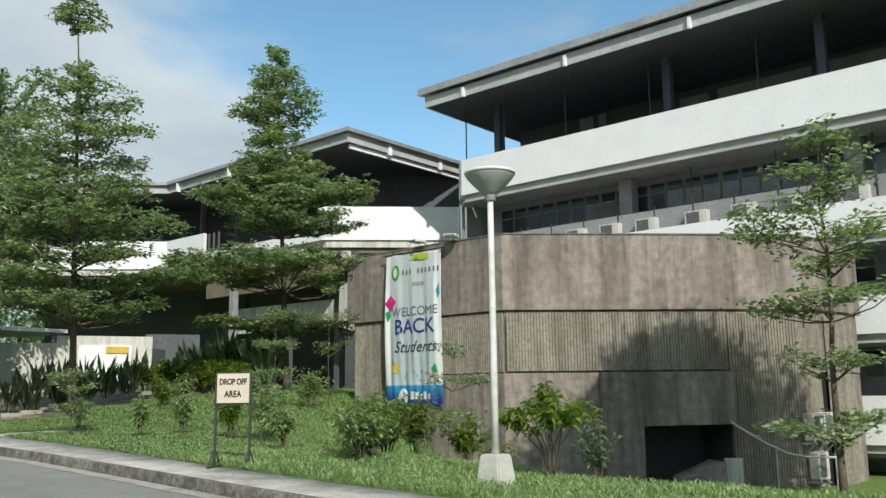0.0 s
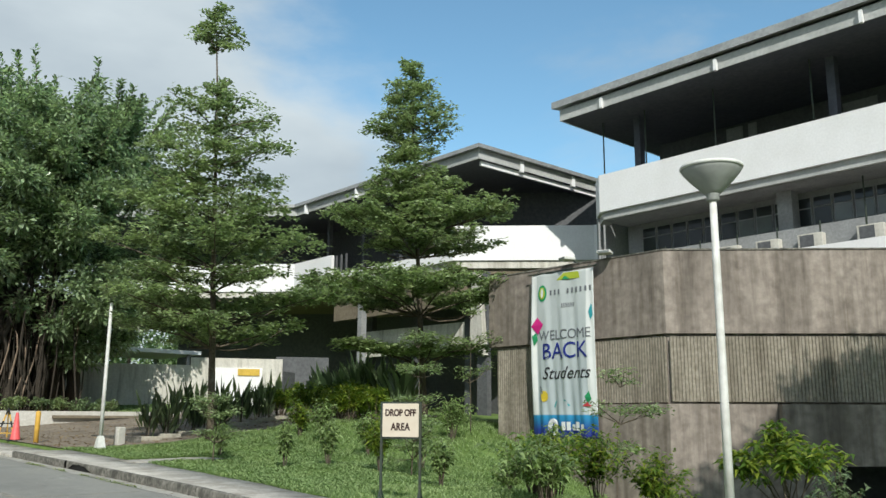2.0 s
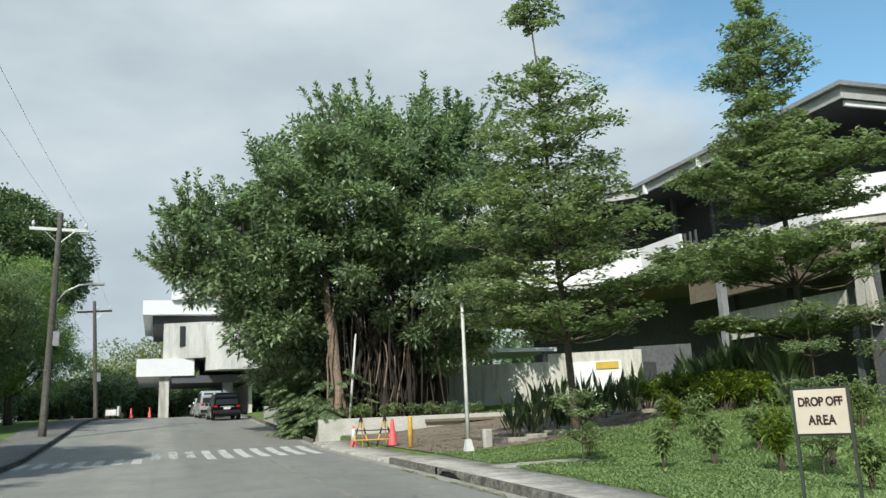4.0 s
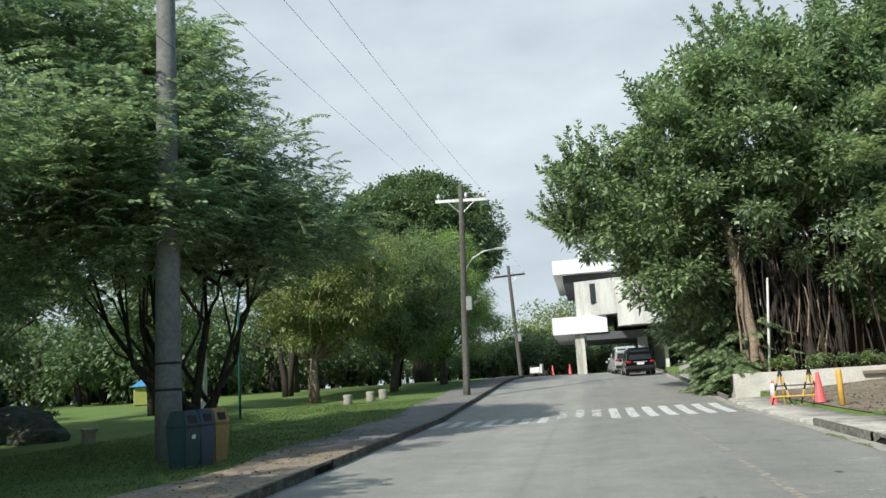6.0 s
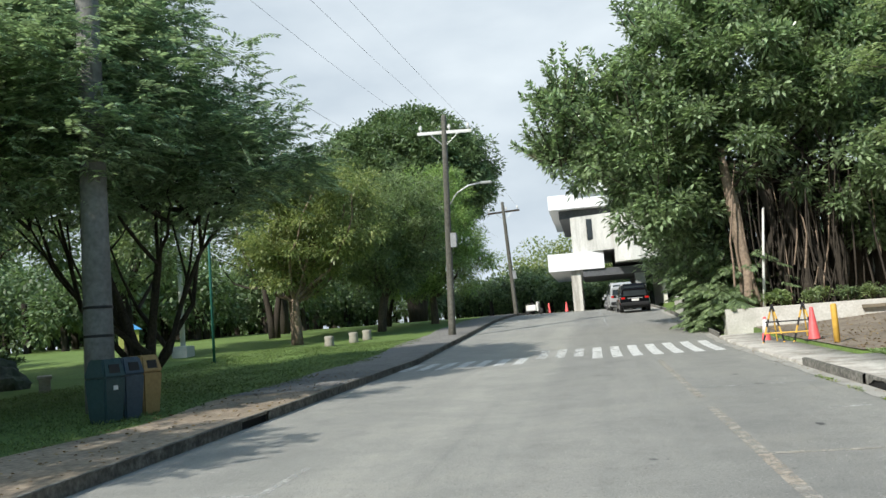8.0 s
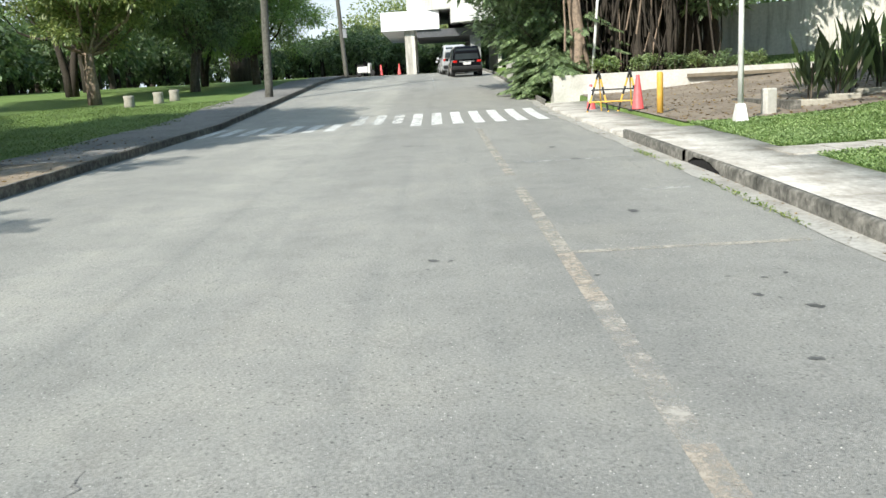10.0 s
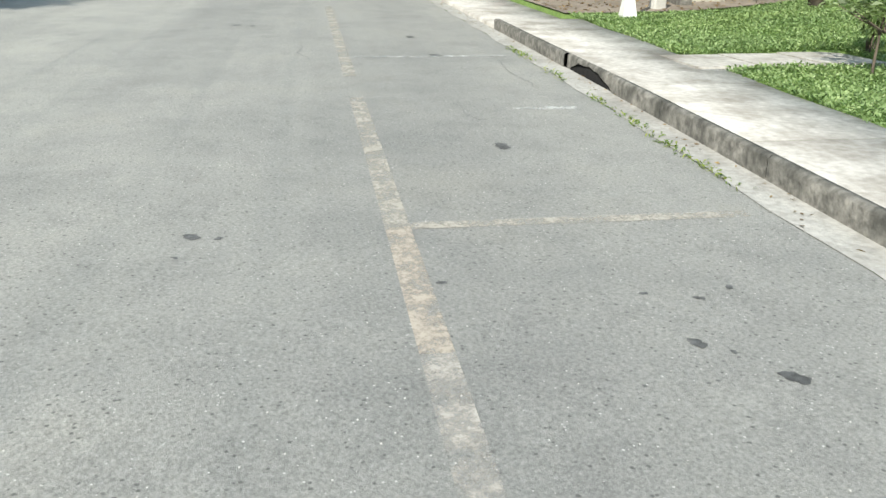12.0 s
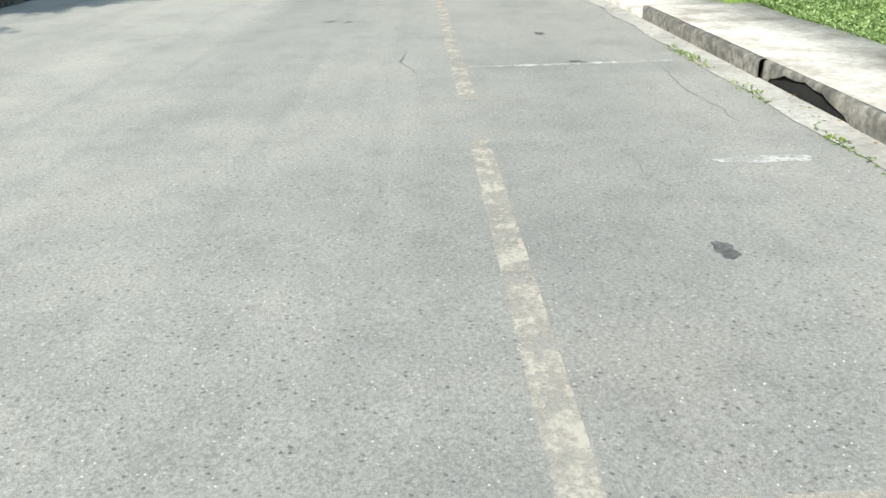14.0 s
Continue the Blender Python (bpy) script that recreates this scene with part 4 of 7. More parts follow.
tagged(part("flat_canopy", bm, WHITE), "thin flat white canopy roof behind the wall", "canopy", kind="structure")
for p in ((-45.3, 15.0), (-45.3, 20.9), (-49.7, 15.0), (-49.7, 21.0)):
    bm = bmesh.new()
    box(bm, p[0] - 0.08, p[0] + 0.08, p[1] - 0.08, p[1] + 0.08, 1.0, 4.95)
    tagged(part("canopy_post", bm, GREY_PAINT), "grey post under the flat canopy", "post", "canopy posts", "structure")


# ---- building over the far end of the road ----
PALE_RENDER = surface("pale_grey_render", (0.54, 0.535, 0.51), (0.66, 0.65, 0.62), 0.8, 8, 0.5, 0.4, (0.30, 0.29, 0.26), (1, 1, 0.3), bump=0.1)
far = thing("bridge_building", "white building standing on columns over the far kerb", "building")
bm = bmesh.new()
extrude_poly(bm, [(-79.3, -0.2), (-79.3, 4.4), (-98.0, 4.4), (-98.0, -0.2)], 6.15, 7.6)
part("band", bm, WHITE, far)
bm = bmesh.new()
extrude_poly(bm, [(-79.5, 2.6), (-79.5, 14.2), (-90.0, 14.2), (-90.0, 2.6)], 5.55, 6.145)
part("beam", bm, DARK_WALL, far)
bm = bmesh.new()
extrude_poly(bm, [(-79.9, 1.9), (-78.6, 5.2), (-78.6, 14.0), (-96, 14.0), (-96, 1.9)], 7.6, 10.6)
part("upper_wall", bm, PALE_RENDER, far)
bm = bmesh.new()
extrude_poly(bm, [(-78.4, 5.3), (-77.4, 6.5), (-77.4, 14.0), (-90, 14.0), (-90, 5.3)], 6.5, 10.2)
part("bay", bm, PALE_RENDER, far)
# solid dark block in place of the loggia's shaded depth
bm = bmesh.new()
extrude_poly(bm, [(-80.3, 1.0), (-80.3, 14.0), (-96, 14.0), (-96, 1.0)], 10.6, 11.9)
part("loggia", bm, DARK_WALL, far)
bm = bmesh.new()
extrude_poly(bm, [(-79.2, 0.2), (-79.2, 14.0), (-97, 14.0), (-97, 0.2)], 11.3, 12.5)
part("roof_band", bm, WHITE, far)
bm = bmesh.new()
extrude_poly(bm, [(-78.8, 2.5), (-78.8, 14.0), (-97, 14.0), (-97, 2.5)], 12.5, 13.2)
part("roof_band", bm, WHITE, far)
bm = bmesh.new()
box(bm, -79.35, -79.2, 3.2, 3.9, 8.6, 10.3)
part("window", bm, GLASS, far)
for x, y in ((-80.2, 2.0), (-80.2, 7.2), (-90, 2.0), (-90, 7.2), (-80.2, 12.0)):
    bm = bmesh.new()
    box(bm, x - 0.45, x + 0.45, y - 0.4, y + 0.4, 1.8, 6.2)
    part("column", bm, CREAM if y < 5 else GREY_PAINT, far)
bm = bmesh.new()
box(bm, -92, -80.5, 9.0, 9.3, 1.8, 6.2)
part("back_wall", bm, CREAM, far)


# ---- trees ----
def limb_path(a, b, bend, rng, n=6):
    a, b = np.array(a, float), np.array(b, float)
    off = rng.normal(0, bend, 3)
    return [tuple(a + (b - a) * t + off * math.sin(math.pi * t) + rng.normal(0, bend * 0.15, 3) * (0 < t < 1)) for t in np.linspace(0, 1, n)]


def tiered_tree(label, at, height, tiers, seed, leaf_n=16, leaf_len=0.15, trunk_r=0.11, mat=LEAF_LAYER, bark=BARK, lean=(0, 0), clump_gap=0.30, group=""):
    """A tree with flat tiers: each tier (height, radius, thickness) has whorled branches bearing leaf rosettes."""
    rng = np.random.default_rng(seed)
    root = thing("tree", label, "tree", at, 0, group)
    tb = bmesh.new()
    zz = np.linspace(0, height * 0.97, 12)
    wob = np.cumsum(rng.normal(0, 0.03, (12, 2)), 0) * (zz / height)[:, None]
    tr = [(lean[0] * z / height + wob[i, 0], lean[1] * z / height + wob[i, 1], z - 0.15 * (i == 0)) for i, z in enumerate(zz)]
    tube(tb, tr, [trunk_r * (1.25 if i == 0 else (1 - 0.88 * i / 11)) for i in range(12)], 10)
    trunk = part("trunk", tb, bark, root, smooth=True)
    at_h = lambda z: np.array([np.interp(z, zz, [p[0] for p in tr]), np.interp(z, zz, [p[1] for p in tr])])
    base, along = [], []
    for h, rad, thick in tiers:
        c = at_h(h)
        nb = max(4, int(4 + rad * 2.0))
        a0 = rng.uniform(0, 6.28)
        for i in range(nb):
            ang = a0 + 6.283 * i / nb + rng.normal(0, 0.25)
            rr = rad * rng.uniform(0.55, 1.15)
            end = np.array([c[0] + rr * math.cos(ang), c[1] + rr * math.sin(ang), h + rng.normal(0.05, 0.12) + 0.08 * rr])
            start = np.array([c[0], c[1], h - 0.15 - 0.1 * rad])
            pts = limb_path(start, end, 0.05 * rad, rng, 5)
            bb = bmesh.new()
            tube(bb, pts, [max(0.012, trunk_r * 0.32 * (1 - h / height * 0.5)) * (1 - 0.17 * k) for k in range(5)], 5, False)
            part("limb", bb, bark, root, smooth=True)
            # rosettes in a fan round the limb
            m = int(max(6, (rr / clump_gap) ** 2 * 0.62))
            t = np.sqrt(rng.uniform(0.03, 1.0, m))
            w = rng.normal(0, 0.23, m) * t * 2.4
            ca, sa = np.cos(ang + w * 0.55), np.sin(ang + w * 0.55)
            p = np.stack([c[0] + rr * t * ca, c[1] + rr * t * sa, h + 0.08 * rr * t + rng.normal(0, thick * 0.6, m) + (end[2] - h - 0.08 * rr) * t], 1)
            for q in p:
                k = int(leaf_n * rng.uniform(0.6, 1.3))
                az = rng.uniform(0, 6.283, k)
                base.append(q + rng.normal(0, 1, (k, 3)) * (0.11, 0.11, 0.035))
                along.append(np.stack([np.cos(az), np.sin(az), rng.normal(0.12, 0.30, k)], 1))
    base, along = np.concatenate(base), np.concatenate(along)
    n = len(base)
    leaves("crown", base, along, leaf_len * rng.uniform(0.6, 1.2, n), leaf_len * 0.5 * rng.uniform(0.7, 1.2, n), mat, root, rng, 0.15)
    return root


def broad_tree(label, at, trunk, blobs, seed, clumps=700, leaf_n=26, leaf_len=0.16, clump_r=0.42, mat=LEAF_FICUS, bark=BARK, droop=0.25, shell=0.55, limbs=14, rough=0.18, name="tree", aspect=0.42, group="", boughs=16, bough_r=0.75, feather=False):
    """A tree with a rounded crown: trunk points with radii, limbs, and leaf clumps scattered in blobs (x, y, z, rx, ry, rz)."""
    rng = np.random.default_rng(seed)
    root = thing(name, label, "tree", at, 0, group)
    for stem in trunk:
        tb = bmesh.new()
        tube(tb, [p[:3] for p in stem], [p[3] for p in stem], 10)
        part("trunk", tb, bark, root, smooth=True)
    vol = np.array([b[3] * b[4] + b[4] * b[5] + b[3] * b[5] for b in blobs])
    nb = max(6, clumps // boughs)
    pick = rng.choice(len(blobs), nb, p=vol / vol.sum())
    B = np.array(blobs)[pick]
    d = unit(rng.normal(0, 1, (nb, 3)))
    rad = np.where(rng.uniform(0, 1, nb) < shell, rng.uniform(0.82, 1.0, nb), rng.uniform(0.3, 0.9, nb))
    bump_ = np.array([noise.noise(Vector((float(q[0]) * 2.3 + i, float(q[1]) * 2.3, float(q[2]) * 2.3 + seed))) for i, q in zip(pick * 7.0, d)])
    bc_ = B[:, :3] + d * B[:, 3:] * (rad * (1 + rough * 1.6 * bump_))[:, None]
    # each bough is a loose tuft of clumps, flattened and thick on its upper side
    which = rng.integers(0, nb, clumps)
    spread = unit(rng.normal(0, 1, (clumps, 3))) * rng.uniform(0.3, 1.0, (clumps, 1)) * bough_r * rng.uniform(0.7, 1.3, nb)[which][:, None]
    spread[:, 2] *= 0.6
    c, d = bc_[which] + spread, unit(d[which] * 0.6 + unit(spread) + (0, 0, 0.25))
    ends = c[rng.choice(clumps, limbs)]
    for e in ends:
        s = np.array(trunk[rng.integers(len(trunk))][-1][:3])
        e = s + (e - s) * 0.9
        bb = bmesh.new()
        tube(bb, limb_path(s - (0, 0, 0.1), e, 0.09 * np.linalg.norm(e - s), rng, 7), np.linspace(trunk[0][-1][3] * 0.6, 0.02, 7), 6, False)
        part("limb", bb, bark, root, smooth=True)
    if feather:
        # arching fronds, each with two rows of leaflets
        per, nl = max(1, leaf_n // 20), 10
        fc, fd = np.repeat(c, per, 0), unit(np.repeat(d, per, 0) * (1, 1, 0.4) + rng.normal(0, 0.55, (clumps * per, 3)) * (1, 1, 0.4))
        fc = fc + rng.normal(0, clump_r * 0.35, fc.shape)
        side = unit(np.cross(fd, (0, 0, 1.0)))
        fl = rng.uniform(0.45, 0.8, len(fc))[:, None]
        bs, al = [], []
        for j in range(nl):
            f = j / (nl - 1)
            q = fc + fd * fl * f + np.array((0, 0, 0.25)) * fl * (f - 1.35 * f * f)
            for s_ in (-1, 1):
                bs.append(q), al.append(side * s_ + fd * (0.35 + 0.5 * f) - np.array((0, 0, 0.15)))
        bs, al = np.concatenate(bs), np.concatenate(al)
        n = len(bs)
        leaves("crown", bs, al, leaf_len * rng.uniform(0.7, 1.15, n), leaf_len * aspect, mat, root, rng, 0.1)
        return root
    k = rng.integers(int(leaf_n * 0.6), int(leaf_n * 1.4) + 1, clumps)
    cc, dd = np.repeat(c, k, 0), np.repeat(d, k, 0)
    n = len(cc)
    off = rng.normal(0, clump_r * 0.5, (n, 3)) * (1, 1, 0.75)
    along = unit(off) + 0.6 * dd + rng.normal(0, 0.35, (n, 3)) + (0, 0, 0.1)
    leaves("crown", cc + off, along, leaf_len * rng.uniform(0.6, 1.25, n), leaf_len * aspect * rng.uniform(0.7, 1.2, n), mat, root, rng, droop)
    return root


def bush(label, at, rx, rz, seed, mat=LEAF_SHRUB, clumps=60, leaf_n=14, leaf_len=0.13, stem=True, name="shrub", category="shrub", group="", aspect=0.38):
    rng = np.random.default_rng(seed)
    root = thing(name, label, category, at, 0, group)
    c = unit(rng.normal(0, 1, (clumps, 3))) * (rng.uniform(0.35, 1.0, (clumps, 1)))
    c = c * (rx, rx, rz * 0.36) + (0, 0, rz * 0.66) + rng.normal(0, 0.04, (clumps, 3))
    for q in c[: min(clumps, 9)]:
        bb = bmesh.new()
        tube(bb, limb_path((0.04 * q[0], 0.04 * q[1], -0.1), q, 0.04, rng, 4), [0.018, 0.014, 0.010, 0.005], 5, False)
        part("stem", bb, BARK, root)
    cc = np.repeat(c, leaf_n, 0)
    n = len(cc)
    al = rng.normal(0, 1, (n, 3)) * (1, 1, 0.6) + (0, 0, 0.45)
    leaves("foliage", cc + rng.normal(0, 0.05, (n, 3)), al, leaf_len * rng.uniform(0.6, 1.25, n), leaf_len * aspect * rng.uniform(0.7, 1.2, n), mat, root, rng, 0.3)
    return root


# tiered trees on the lawn
tiered_tree("tall tiered tree with a bare leader and leafy tuft", (-26.2, 12.8, land(-26.2, 12.8)), 13.9,
            [(3.2, 2.9, 0.12), (4.0, 3.6, 0.15), (4.9, 2.8, 0.18), (5.7, 3.1, 0.18), (6.5, 2.5, 0.18), (7.3, 2.8, 0.18), (8.1, 2.1, 0.18), (8.8, 2.3, 0.18), (9.5, 1.6, 0.16), (10.1, 1.7, 0.15), (10.7, 1.0, 0.14), (11.1, 0.5, 0.1), (12.7, 0.55, 0.1), (13.0, 0.9, 0.1), (13.35, 0.75, 0.1), (13.7, 0.4, 0.1)], 11, 13, 0.185, 0.12, lean=(-0.45, -0.4))
tiered_tree("slender tiered tree with a narrow pointed top", (-25.1, 20.3, land(-25.1, 20.3)), 13.5,
            [(2.3, 2.9, 0.12), (4.2, 3.9, 0.13), (4.9, 2.2, 0.13), (6.2, 2.7, 0.16), (7.0, 3.2, 0.18), (7.7, 2.5, 0.2), (8.4, 2.1, 0.2), (9.1, 1.6, 0.2), (9.8, 1.5, 0.2), (10.4, 1.7, 0.18), (11.0, 1.45, 0.18), (11.6, 1.6, 0.18), (12.2, 1.1, 0.16), (12.7, 0.7, 0.14), (13.2, 0.3, 0.12)], 12, 17, 0.20, 0.13, lean=(-0.52, -0.52))
tiered_tree("young tiered tree with open branches beside the hall", (-3.5, 11.9, land(-3.5, 11.9)), 4.95,
            [(1.0, 1.3, 0.07), (1.75, 0.7, 0.07), (2.6, 1.35, 0.08), (3.1, 0.6, 0.1), (3.5, 1.15, 0.09), (4.0, 0.55, 0.1), (4.35, 0.75, 0.1), (4.75, 0.4, 0.1)], 14, 14, 0.125, 0.055, clump_gap=0.22, mat=LEAF_LAYER)
for k, (x, y, h) in enumerate(((-13.6, 15.9, 3.2), (-20.5, 10.0, 1.5), (-21.6, 19.2, 3.9), (-19.6, 15.4, 3.2), (-16.5, 12.6, 1.3))):
    tiered_tree("thin sapling with a few flat leafy branches", (x, y, land(x, y)), h, [(h * 0.45, 0.4 + 0.1 * h, 0.06), (h * 0.72, 0.5 + 0.12 * h, 0.06), (h * 0.95, 0.35, 0.06)], 30 + k, 10, 0.12, 0.017, clump_gap=0.2, group="saplings on the lawn")

# old fig tree in the planter: hanging roots, upright shoots
FX, FY = -43.0, 10.2
fz = land(FX, FY) + 0.5
rngf = np.random.default_rng(3)
stems = [[(1.5, -1.1, -0.3, 0.36), (1.48, -1.2, 0.6, 0.24), (1.56, -1.14, 1.6, 0.20), (1.44, -1.3, 2.6, 0.22), (1.5, -1.38, 3.6, 0.24), (1.42, -1.5, 4.9, 0.2), (1.0, -1.6, 6.2, 0.16)],
         [(1.72, -0.75, -0.3, 0.12), (1.62, -1.0, 1.2, 0.07), (1.55, -1.12, 2.4, 0.06), (1.5, -1.25, 4.4, 0.07)],
         [(1.3, -1.4, -0.3, 0.10), (1.42, -1.36, 1.4, 0.07), (1.5, -1.45, 2.8, 0.07), (1.4, -1.5, 4.6, 0.06)]]
# fused inner trunk of old roots
for k in range(12):
    y = -0.4 + 0.42 * k
    x = -0.9 + rngf.uniform(-0.4, 0.4)
    stems.append([(x * 1.1, y, -0.3, rngf.uniform(0.34, 0.5)), (x, y + rngf.normal(0, 0.08), 1.3, rngf.uniform(0.22, 0.34)), (x + 0.1, y + rngf.normal(0, 0.12), 3.0, rngf.uniform(0.22, 0.32)), (x * 1.2, y * 1.1, 5.4, 0.3)])
for k in range(22):
    a, r = rngf.uniform(0, 6.283), rngf.uniform(0.2, 1.7)
    x, y = r * math.cos(a) + 0.2, 1.5 + r * math.sin(a) * 1.1
    b1, b2 = rngf.normal(0, 0.22, 2), rngf.normal(0, 0.28, 2)
    stems.append([(x * 1.15, y, -0.3, rngf.uniform(0.10, 0.26)), (x + b1[0] * 0.5, y + b1[1] * 0.5, 0.7, rngf.uniform(0.07, 0.16)), (x + b1[0], y + b1[1], 1.6, rngf.uniform(0.06, 0.14)), (x * 0.8 + b2[0], 1.2 + (y - 1.2) * 0.8 + b2[1], 3.2, 0.12), (x * 1.4, y * 1.1, 5.2, 0.15)])
FIG_BLOBS = [(0.0, -0.2, 9.2, 5.2, 5.6, 4.7), (-0.5, -4.6, 7.2, 3.8, 3.3, 2.6), (0.5, 3.6, 7.6, 4.6, 4.4, 4.6), (0.3, 1.2, 12.0, 3.4, 3.8, 3.2), (1.0, -3.8, 4.9, 2.0, 1.8, 2.0), (0.2, 4.3, 4.6, 2.8, 2.2, 2.4), (-1.0, -3.0, 4.0, 2.2, 2.0, 2.0), (-4.0, -2.5, 3.4, 2.5, 1.9, 2.2), (0.0, -6.2, 7.8, 2.0, 1.7, 1.3), (0.2, 4.6, 12.2, 3.1, 3.3, 3.1), (0.6, -2.8, 10.6, 2.4, 1.5, 1.4), (0.5, -7.3, 8.9, 1.3, 0.9, 0.5), (0.5, -7.7, 6.7, 1.2, 0.9, 0.5)]
ficus = broad_tree("old fig tree with hanging roots in a planter", (FX, FY, fz), stems,
                   FIG_BLOBS,
                   21, 5600, 28, 0.29, 0.42, LEAF_FICUS, DARK_BARK, 0.2, 0.62, 30, 0.26, "fig_tree", 0.48, boughs=9, bough_r=0.75)
for ob in ficus.children:
    if ob.name.startswith("trunk") and ob.data.vertices[0].co.x > 0.9 and ob.data.vertices[0].co.y < -0.3:
        ob.data.materials[0] = RED_BARK
for k in range(110):
    rb = bmesh.new()
    a, r = rngf.uniform(0, 6.283), rngf.uniform(0.2, 2.6)
    x, y = r * math.cos(a) + 0.4, 1.3 + r * math.sin(a) * 1.2
    tube(rb, limb_path((x, y, rngf.uniform(4.0, 6.0)), (x + rngf.normal(0, 0.3), y + rngf.normal(0, 0.35), -0.2 if rngf.random() < 0.7 else rngf.uniform(0.6, 2.2)), 0.2, rngf, 6), np.linspace(0.02, rngf.uniform(0.02, 0.055), 6), 5, False)
    part("hanging_root", rb, RED_BARK if k % 9 == 0 else DARK_BARK, ficus, smooth=True)
# shoots that stand out of the crown all round its top and its open side
base, along = [], []
shoot_n = 0
while shoot_n < 150:
    bx_, by_, bz_, rx_, ry_, rz_ = FIG_BLOBS[rngf.integers(len(FIG_BLOBS))]
    d_ = unit(rngf.normal(0, 1, (1, 3)))[0]
    if d_[2] < -0.15 or (d_[2] < 0.35 and d_[1] > 0.2):
        continue
    s = np.array([bx_, by_, bz_]) + d_ * (rx_, ry_, rz_)
    if any(((s[0] - b[0]) / b[3]) ** 2 + ((s[1] - b[1]) / b[4]) ** 2 + ((s[2] - b[2]) / b[5]) ** 2 < 0.92 for b in FIG_BLOBS):
        continue
    shoot_n += 1
    tipd = unit((d_ * (0.75, 0.75, 0.3) + (0, 0, 0.62) + rngf.normal(0, 0.12, 3))[None])[0]
    ln = rngf.uniform(0.7, 1.9)
    sb = bmesh.new()
    tube(sb, [s - tipd * 0.7, s + tipd * ln * 0.5, s + tipd * ln], [0.03, 0.02, 0.008], 5, False)
    part("shoot", sb, BARK, ficus)
    for t in np.linspace(-0.3, 1.0, 17):
        az = rngf.uniform(0, 6.283, 4)
        side_ = unit(np.cross(tipd, (0.3, 0.2, 1.0))[None])[0]
        up_ = np.cross(tipd, side_)
        base.append(np.repeat((s + tipd * ln * t)[None], 4, 0))
        along.append(np.cos(az)[:, None] * side_ + np.sin(az)[:, None] * up_ + tipd * 0.75)
base, along = np.concatenate(base), np.concatenate(along)
leaves("shoot_leaves", base, along, 0.33 * rngf.uniform(0.7, 1.1, len(base)), 0.13, LEAF_FICUS, ficus, rngf, 0.05)


# trees in the park
def stem_set(rng, n, spread, h, r):
    out = []
    for _ in range(n):
        a = rng.uniform(0, 6.283)
        x, y = spread * math.cos(a), spread * math.sin(a)
        out.append([(x * 0.15, y * 0.15, -0.2, r * 1.25), (x * 0.3, y * 0.3, h * 0.35, r), (x * 0.65, y * 0.65, h * 0.7, r * 0.8), (x, y, h, r * 0.65)])
    return out


def park_tree(label, x, y, h_stem, stems_n, spread, r, blobs, seed, **kw):
    more = kw.pop("boughs_low", [])
    return broad_tree(label, (x, y, land(x, y)), stem_set(np.random.default_rng(seed), stems_n, spread, h_stem, r) + more, blobs, seed, **kw)


def low_boughs(n, r0, reach, z1, seed):
    """Crooked boughs that fork low from the trunk and fan out under the crown."""
    rng, out = np.random.default_rng(seed), []
    for k in range(n):
        a = 6.283 * k / n + rng.normal(0, 0.2)
        c, s, w = math.cos(a), math.sin(a), rng.normal(0, 0.34, 6)
        q = [(0.1 * c, 0.1 * s, 0.2, r0 * 1.2), (0.2 * reach * c + w[0], 0.2 * reach * s + w[1], 1.0, r0), (0.48 * reach * c + w[2], 0.48 * reach * s + w[3], 2.4, r0 * 0.75), (0.75 * reach * c + w[4], 0.75 * reach * s + w[5], z1 * 0.68, r0 * 0.55), (reach * c, reach * s, z1, r0 * 0.35)]
        out.append(q)
        for j in (2, 3):
            b, o = q[j], rng.normal(0, 0.8, 2)
            out.append([b[:3] + (b[3] * 0.7,), (b[0] + 0.4 * c + o[0] * 0.5, b[1] + 0.4 * s + o[1] * 0.5, b[2] + 1.0, b[3] * 0.55), (b[0] + 0.7 * c + o[0], b[1] + 0.7 * s + o[1], b[2] + 2.4, b[3] * 0.35)])
    return out


park_tree("large dark feathery tree with forking trunks over the pavement", -31.4, -9.9, 3.6, 3, 1.5, 0.15,
          [(3.4, 0.9, 7.2, 4.2, 4.0, 2.7), (5.2, 1.9, 7.8, 3.0, 2.5, 2.3), (1.0, 2.2, 6.6, 2.6, 2.6, 2.0), (6.8, 0.8, 6.4, 3.2, 3.2, 2.1), (3.9, 0.8, 9.4, 3.2, 2.7, 2.2), (3.6, -0.2, 11.3, 2.8, 2.6, 1.9), (1.8, 3.5, 6.2, 2.6, 2.4, 1.8), (0.5, -1.5, 7.2, 3.0, 3.0, 2.2)], 41, clumps=5200, leaf_n=40, leaf_len=0.19, clump_r=0.6, feather=True, bough_r=0.8, mat=LEAF_DARK, bark=DARK_BARK, limbs=40, aspect=0.34, boughs_low=low_boughs(6, 0.095, 3.0, 5.6, 8))
park_tree("dark feathery tree with low boughs over the lawn", -24.0, -16.2, 4.6, 3, 1.2, 0.2,
          [(0, 0, 9.0, 5.6, 5.4, 4.6), (2.8, 3.0, 7.0, 4.0, 3.4, 2.8), (0.5, 2.4, 12.4, 4.8, 4.2, 3.8), (-2, 3.0, 6.4, 3.0, 2.6, 2.2), (3.8, 1.0, 6.2, 3.2, 3.2, 2.2)], 42, clumps=3600, leaf_n=40, leaf_len=0.20, clump_r=0.6, feather=True, bough_r=0.9, mat=LEAF_DARK, bark=DARK_BARK, limbs=26, aspect=0.34)
